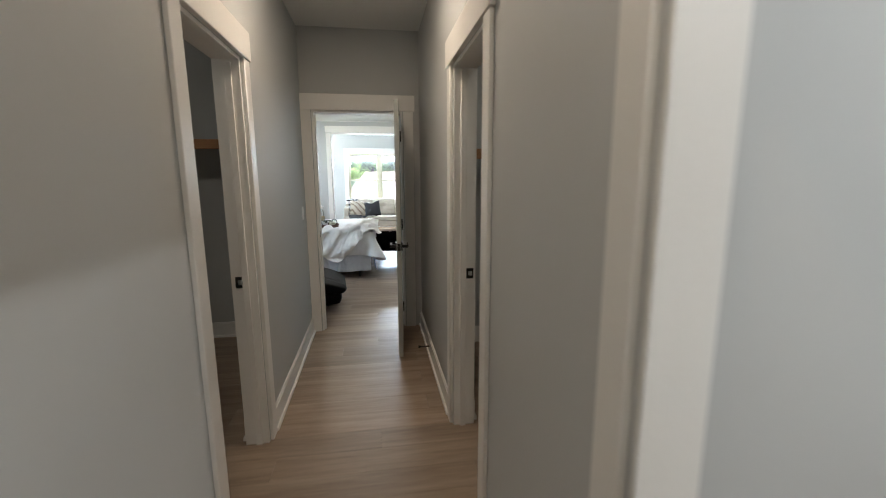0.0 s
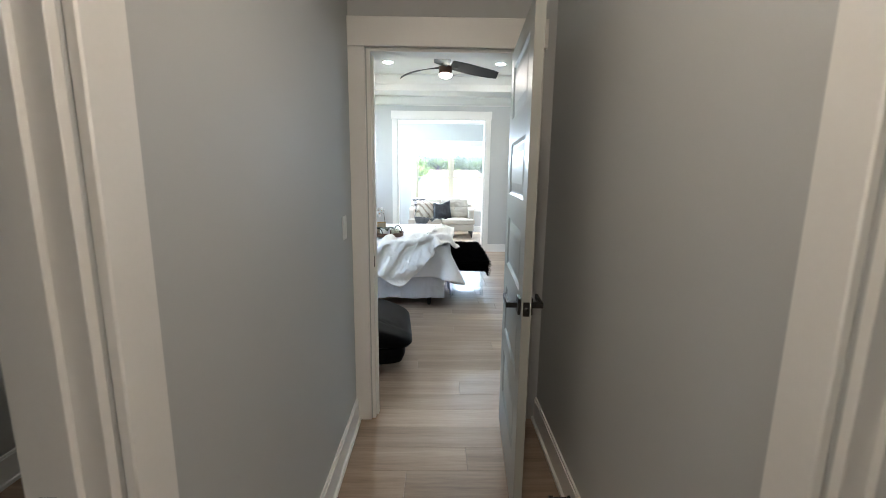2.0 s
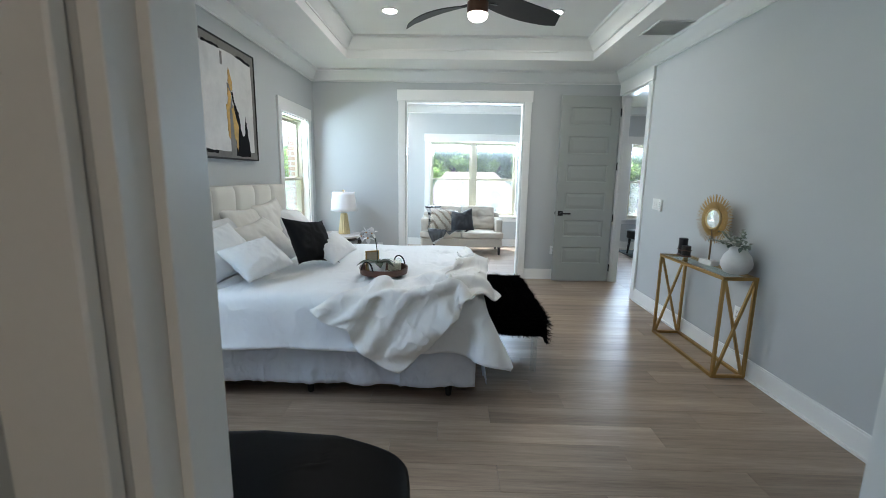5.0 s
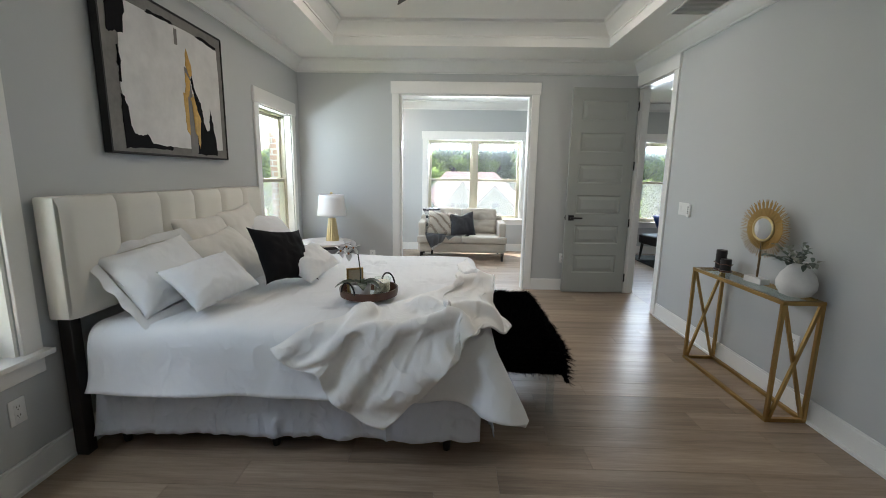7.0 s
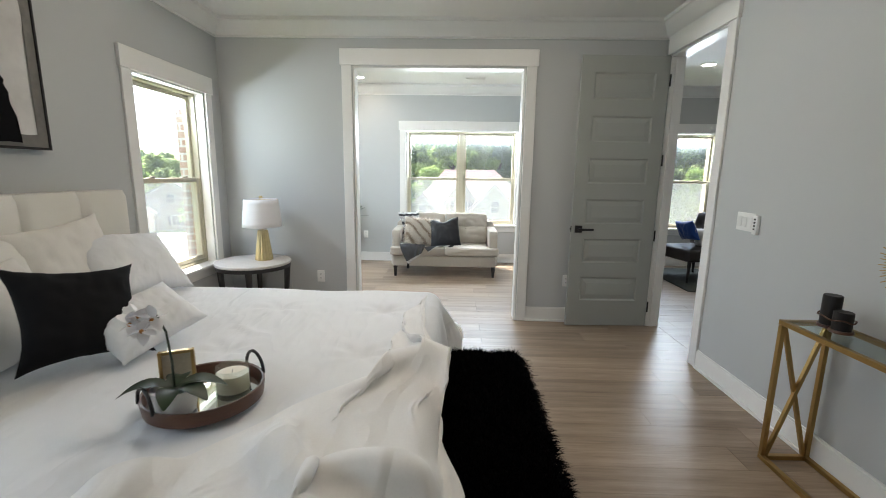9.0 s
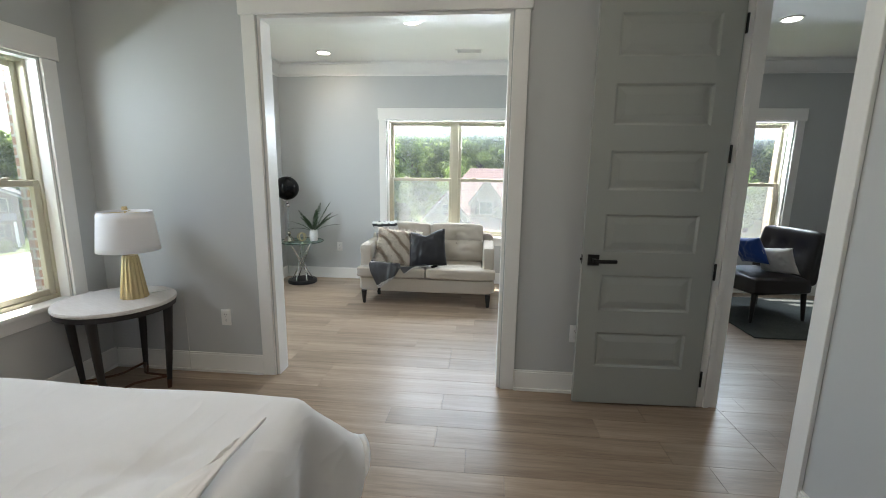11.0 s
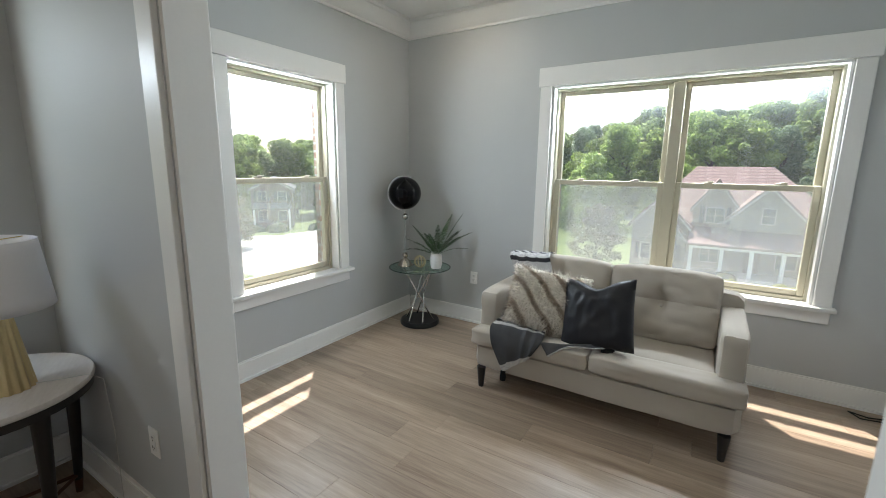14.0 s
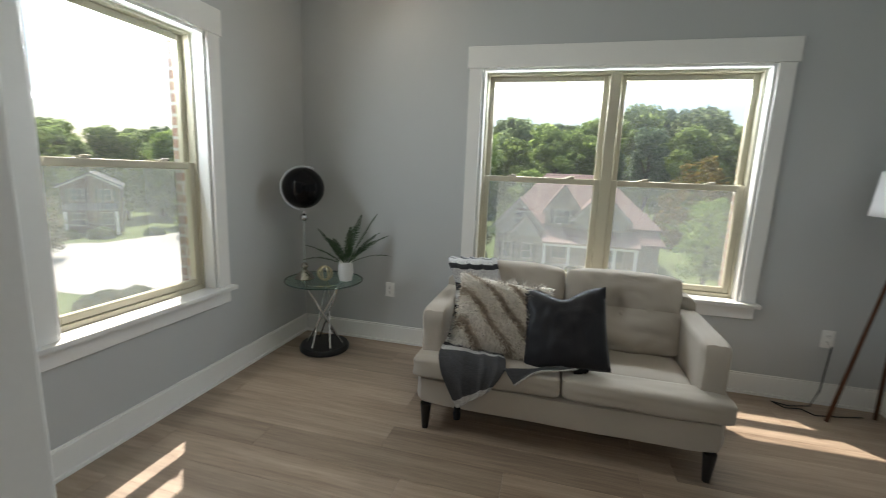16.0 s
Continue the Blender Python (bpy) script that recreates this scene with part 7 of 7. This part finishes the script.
# trees: a tapered trunk with limbs, and a crown of many small leaf clumps with gaps
def foliage(name, dark, light):
    m, nt, b = material(name)
    geo = nt.nodes.new("ShaderNodeNewGeometry")
    col = ramp(nt, geo.outputs["Random Per Island"], [(0.0, dark), (0.6, tuple((p + q) / 2 for p, q in zip(dark, light))), (1.0, light)])
    info = nt.nodes.new("ShaderNodeObjectInfo")
    mr = nt.nodes.new("ShaderNodeMapRange")
    mr.inputs["To Min"].default_value, mr.inputs["To Max"].default_value = 0.75, 1.25
    nt.links.new(info.outputs["Random"], mr.inputs["Value"])
    hsv = nt.nodes.new("ShaderNodeHueSaturation")
    nt.links.new(mr.outputs["Result"], hsv.inputs["Value"])
    nt.links.new(col, hsv.inputs["Color"])
    nt.links.new(hsv.outputs["Color"], b.inputs["Base Color"])
    b.inputs["Roughness"].default_value = 0.6
    b.inputs["Specular IOR Level"].default_value = 0.2
    tl = nt.nodes.new("ShaderNodeBsdfTranslucent")
    nt.links.new(hsv.outputs["Color"], tl.inputs["Color"])
    mx = node(nt, "ShaderNodeMixShader", Fac=0.68)
    nt.links.new(b.outputs[0], mx.inputs[1]), nt.links.new(tl.outputs[0], mx.inputs[2])
    nt.links.new(mx.outputs[0], nt.nodes["Material Output"].inputs["Surface"])
    return m


BARK = plain("tree_bark", (0.09, 0.065, 0.05), 0.9, grain=8, vary=0.25, relief=0.5, depth=0.03)
OAK = foliage("oak_leaves", (0.12, 0.175, 0.075), (0.42, 0.50, 0.24))
PINE = foliage("pine_needles", (0.09, 0.14, 0.085), (0.28, 0.36, 0.21))
GOLDLEAF = foliage("turning_leaves", (0.12, 0.13, 0.03), (0.42, 0.28, 0.08))
LIME = foliage("lime_leaves", (0.16, 0.24, 0.07), (0.40, 0.50, 0.17))
PALEBLOOM = foliage("crepe_myrtle_leaves", (0.10, 0.13, 0.06), (0.30, 0.26, 0.18))


def crown_mesh(kind, seed, count, leaf, height, radius):
    """Leaf clumps round limb ends; each clump is a few crossed blades."""
    r = random.Random(seed)
    blobs = []
    for k in range(75):
        if kind == "cone":
            t = r.random()
            rr = radius * (1 - t) * 0.8 * math.sqrt(r.random())
            h = height * (0.1 + 0.9 * t)
            s = radius * (0.42 - 0.32 * t)
        elif kind == "pine":
            t = r.random()
            rr = radius * (0.9 - 0.5 * t) * math.sqrt(r.random())
            h = height * (0.45 + 0.55 * t)
            s = radius * 0.22
        else:
            t = r.random()
            rr = radius * 0.85 * math.sqrt(r.random()) * math.sin(math.pi * (0.25 + 0.66 * t))
            h = height * (0.18 + 0.77 * t)
            s = radius * r.uniform(0.12, 0.27)
        a = r.uniform(0, 2 * math.pi)
        blobs.append((Vector((rr * math.cos(a), rr * math.sin(a), h)), s))
    verts, faces = [], []
    for _ in range(count):
        c, s = blobs[r.randrange(len(blobs))]
        d = Vector((r.gauss(0, 1), r.gauss(0, 1), r.gauss(0, 0.8)))
        d.normalize()
        p = c + d * s * (0.55 + 0.5 * r.random())
        size = leaf * r.uniform(0.6, 1.4)
        nrm = (d + Vector((r.uniform(-1, 1), r.uniform(-1, 1), r.uniform(-0.4, 1.0))) * 0.7).normalized()
        u = nrm.orthogonal().normalized()
        w = nrm.cross(u)
        a = r.uniform(0, 2 * math.pi)
        u, w = u * math.cos(a) + w * math.sin(a), w * math.cos(a) - u * math.sin(a)
        i = len(verts)
        verts += [p - u * size, p + w * size * 0.55 + nrm * size * 0.15, p + u * size, p - w * size * 0.55 + nrm * size * 0.15]
        faces.append((i, i + 1, i + 2, i + 3))
    me = bpy.data.meshes.new("crown")
    me.from_pydata([tuple(v) for v in verts], [], faces)
    return me, blobs


def tree(name, kind, mat, seed, height, radius, count, leaf, label):
    root = thing(name, pose(0, 0, 0), label, "tree", "trees outside")
    me, blobs = crown_mesh(kind, seed, count, leaf, height, radius)
    me.materials.append(mat)
    c = new("crown", me)
    c.parent = root
    bm = bmesh.new()
    r = random.Random(seed + 1)
    tr = height * 0.02 + 0.05
    tube(bm, [(0, 0, -0.6), (0.02 * height * r.uniform(-1, 1), 0.02 * height * r.uniform(-1, 1), height * 0.4), (0, 0, height * 0.85)], tr, 8, taper=0.2)
    for b, s in blobs[:9]:
        z0 = min(b.z * 0.75, height * 0.6)
        tube(bm, [(0, 0, z0), (b.x * 0.5, b.y * 0.5, (z0 + b.z) / 2 + 0.02 * height), tuple(b)], tr * 0.4, 5, taper=0.3)
    part("trunk", bm, BARK, root)
    return root


kinds = [tree("broadleaf_tree", "round", OAK, 1, 13.0, 4.6, 15000, 0.23, "tall leafy green broadleaf tree of the wood"),
         tree("broadleaf_tree", "round", OAK, 2, 14.0, 4.6, 15000, 0.24, "tall leafy green broadleaf tree of the wood"),
         tree("pine_tree", "pine", PINE, 3, 15.5, 3.6, 12000, 0.18, "tall dark pine at the wood's edge"),
         tree("conical_tree", "cone", LIME, 4, 7.0, 2.2, 5000, 0.16, "young conical bright green tree"),
         tree("broadleaf_tree", "round", LIME, 5, 11.5, 4.0, 13000, 0.21, "bright green broadleaf tree of the wood")]
rng = random.Random(17)


def plant_tree(k, x, y, s, sink=0.0):
    return copy_thing(kinds[k], Matrix.Translation((x, y, ground_z(x, y) - sink)) @ Matrix.Rotation(rng.uniform(0, 6.28), 4, "Z") @ Matrix.Scale(s, 4))


TALL = (13.0, 14.0, 15.5, 7.0, 11.5)
SKYLINE = ((-90, 3.2), (-60, 3.0), (-56, 3.7), (-50, 3.0), (-46, 3.4), (-39, 2.2), (-34, 1.6), (-28, 2.6), (-14, 4.8), (-8, 6.9), (-2, 7.0), (3, 6.2), (7, 8.0), (15, 8.5), (20, 7.0), (40, 7.0))


def wood_tree(k, x, y, share):
    """A tree of the wood, grown to a share of the height of the wood's edge seen against the sky that way."""
    way = math.degrees(math.atan2(x, y - 10))
    rise = next(a[1] + (b[1] - a[1]) * (way - a[0]) / (b[0] - a[0]) for a, b in zip(SKYLINE, SKYLINE[1:]) if a[0] <= way <= b[0])
    top = 1.4 + math.hypot(x, y - 10) * math.tan(radians(rise)) - ground_z(x, y)
    return plant_tree(k, x, y, top / TALL[k] * share)


for k, base_ob in enumerate(kinds):
    base_ob.matrix_basis = Matrix.Translation((-30 + 26 * k, 112, ground_z(-30 + 26 * k, 112)))
for k in range(50):
    x = -62 + 2.6 * k + rng.uniform(-1.5, 1.5)
    wood_tree(rng.choice((0, 1, 1, 2, 4)), x, 98 + rng.uniform(-4, 10), rng.uniform(0.93, 1.05))
for k in range(22):
    x = -52 + 5.0 * k + rng.uniform(-1.5, 1.5)
    wood_tree(rng.choice((0, 4, 4, 2, 0)), x, 84 + rng.uniform(-4, 5), rng.uniform(0.76, 0.98))
for k in range(22):
    x = -34 + 3.8 * k + rng.uniform(-1, 1)
    plant_tree(rng.choice((3, 3, 4, 3)), x, 75 + rng.uniform(-3, 3), rng.uniform(0.75, 1.15))
for k in range(32):
    y = 24 + 3.5 * k + rng.uniform(-2, 2)
    wood_tree(rng.choice((0, 1, 2, 4)), -84 + rng.uniform(-7, 7), y, rng.uniform(0.93, 1.05))
for k in range(26):
    y = 44 + 2.4 * k + rng.uniform(-2, 2)
    wood_tree(rng.choice((4, 0, 4, 0)), -66 + rng.uniform(-4, 4), y + 6, rng.uniform(0.84, 1.0))
plant_tree(2, -66, 47, 0.95), plant_tree(2, -47, 57, 0.6), plant_tree(4, -44, 54, 0.6), plant_tree(0, -52, 60, 0.7)


def special(name, kind, mat, seed, h, r, count, leaf, x, y, label):
    t = tree(name, kind, mat, seed, h, r, count, leaf, label)
    t.matrix_basis = Matrix.Translation((x, y, ground_z(x, y)))


special("turning_tree", "round", GOLDLEAF, 31, 11.8, 4.6, 7000, 0.22, 14.6, 61, "broadleaf tree turning yellow and orange")
special("shade_tree", "round", LIME, 33, 8.2, 2.9, 6500, 0.15, 12.2, 50, "leafy tree beside the red-roofed house")
special("crepe_myrtle", "round", PALEBLOOM, 35, 6.2, 2.7, 6500, 0.11, -8.3, 49, "pale flowering crepe myrtle on the lawn")
special("garden_tree", "round", PALEBLOOM, 37, 6.0, 2.3, 4500, 0.12, -44.5, 37.6, "pale garden tree near the turning circle")
special("garden_tree", "round", OAK, 39, 7.5, 3.0, 5000, 0.16, -33, 61, "leafy garden tree by the driveway")

YELLOWBUSH = foliage("golden_bush_leaves", (0.18, 0.20, 0.02), (0.42, 0.42, 0.08))
GREENBUSH = foliage("green_bush_leaves", (0.04, 0.08, 0.02), (0.15, 0.22, 0.07))


def bush(mat, seed, r, label):
    root = thing("shrub", pose(0, 0, 0), label, "shrub", "garden shrubs")
    rr = random.Random(seed)
    verts, faces = [], []
    for _ in range(1100):
        d = Vector((rr.gauss(0, 1), rr.gauss(0, 1), abs(rr.gauss(0, 0.9))))
        d.normalize()
        lump = 1 + 0.16 * noise.noise(d * 2.5 + Vector((seed, 0, 0)))
        p = Vector((d.x, d.y, d.z * 0.8)) * r * lump * rr.uniform(0.86, 1.03)
        u = d.orthogonal().normalized()
        w = d.cross(u)
        s = 0.085 * r * rr.uniform(0.6, 1.4) + 0.02
        i = len(verts)
        verts += [p - u * s, p + w * s * 0.7 + d * s * 0.4, p + u * s, p - w * s * 0.7]
        faces.append((i, i + 1, i + 2, i + 3))
    me = bpy.data.meshes.new("leaves")
    me.from_pydata([tuple(v) for v in verts], [], faces)
    me.materials.append(mat)
    o = new("leaves", me)
    o.parent = root
    bm = bmesh.new()
    for k in range(5):
        a = 1.256 * k
        tube(bm, [(0, 0, -0.2), (0.4 * r * math.cos(a), 0.4 * r * math.sin(a), 0.55 * r)], 0.03, 5, taper=0.4)
    part("stems", bm, BARK, root)
    return root


gold_bush, green_bush = bush(YELLOWBUSH, 1, 0.62, "clipped golden-yellow shrub in the mulch bed"), bush(GREENBUSH, 2, 0.75, "clipped round green shrub in the garden")
gold_bush.matrix_basis = Matrix.Translation((0.6, 51.2, ground_z(0.6, 51.2)))
green_bush.matrix_basis = Matrix.Translation((-5.6, 52.0, ground_z(-5.6, 52.0)))
for x, y in ((1.3, 51.8), (2.0, 51.0), (5.3, 51.3), (6.2, 50.9), (7.0, 51.6), (7.9, 50.8), (-0.2, 51.9)):
    copy_thing(gold_bush, Matrix.Translation((x, y, ground_z(x, y))) @ Matrix.Rotation(x * 2.1, 4, "Z"))
for x, y, s in ((-4.4, 52.2, 1.0), (-3.2, 51.8, 1.1), (-2.0, 52.3, 0.9), (9.0, 51.0, 1.3), (10.2, 50.2, 1.4), (8.6, 49.4, 1.1), (1.6, 52.3, 1.2), (-26.9, 29.9, 1.7), (-25.6, 30.6, 1.9), (-24.2, 31.2, 1.7), (-27.8, 29.4, 1.2), (-51.5, 48.0, 2.0), (-48.8, 52.5, 1.6), (-53.5, 46.0, 1.4)):
    copy_thing(green_bush, Matrix.Translation((x, y, ground_z(x, y))) @ Matrix.Rotation(x * 1.7, 4, "Z") @ Matrix.Scale(s, 4))


# ---- plank floor, laid last ----
bm = bmesh.new()
box(bm, WX - 0.12, -0.72, -0.25, 5.2, N3 + 0.12, -0.012)
floor = structure("floor", bm, plain("subfloor", (0.05, 0.04, 0.03), 0.9), "greige oak-look plank floor", "floor", smooth=0)
rng = random.Random(7)


def plank_mesh(x0, x1, y0, y1):
    bm = bmesh.new()
    g, e = 0.0004, 0.0010
    lo = [bm.verts.new(p) for p in ((x0 + g, y0 + g, -0.011), (x1 - g, y0 + g, -0.011), (x1 - g, y1 - g, -0.011), (x0 + g, y1 - g, -0.011))]
    mi = [bm.verts.new(p) for p in ((x0 + g, y0 + g, -0.001), (x1 - g, y0 + g, -0.001), (x1 - g, y1 - g, -0.001), (x0 + g, y1 - g, -0.001))]
    hi = [bm.verts.new(p) for p in ((x0 + e, y0 + e, 0), (x1 - e, y0 + e, 0), (x1 - e, y1 - e, 0), (x0 + e, y1 - e, 0))]
    for a, b in ((lo, mi), (mi, hi)):
        for k in range(4):
            bm.faces.new((a[k], a[(k + 1) % 4], b[(k + 1) % 4], b[k]))
    bm.faces.new(hi)
    return bm


PW, PL = 0.182, 1.22
fx0, fx1, fy0, fy1 = WX + 0.001, EX + 0.12, -0.6, N3
y = fy1
while y > fy0 + 0.01:
    y0 = max(fy0, y - PW)
    x = fx0 - rng.choice((0.0, 0.31, 0.61, 0.86, 1.05))
    while x < fx1 - 0.01:
        a, b = max(x, fx0), min(x + PL, fx1)
        if b - a > 0.03:
            part("plank", plank_mesh(a, b, y0, y), PLANK, floor, smooth=0)
        x += PL
    y = y0
bm = bmesh.new()
y = N3
while y > 8.4:
    y0 = max(8.4, y - PW)
    x = fx1 - rng.choice((0.0, 0.31, 0.61, 0.86, 1.05))
    while x < 5.06:
        a, b = max(x, fx1 + 0.001), min(x + PL, 5.08)
        if b - a > 0.03:
            box(bm, a + 0.0006, y0 + 0.0006, -0.011, b - 0.0006, y - 0.0006, 0)
        x += PL
    y = y0
tagged(part("study_planks", bm, PLANK, floor, smooth=0), kind="stuff")
bm = bmesh.new()
box(bm, EX + 0.13, -0.6, -0.011, 2.48, 1.83, 0)
structure("floor_bath", bm, plain("bath_tile", (0.55, 0.54, 0.52), 0.3), "pale bathroom floor", "floor", smooth=0)
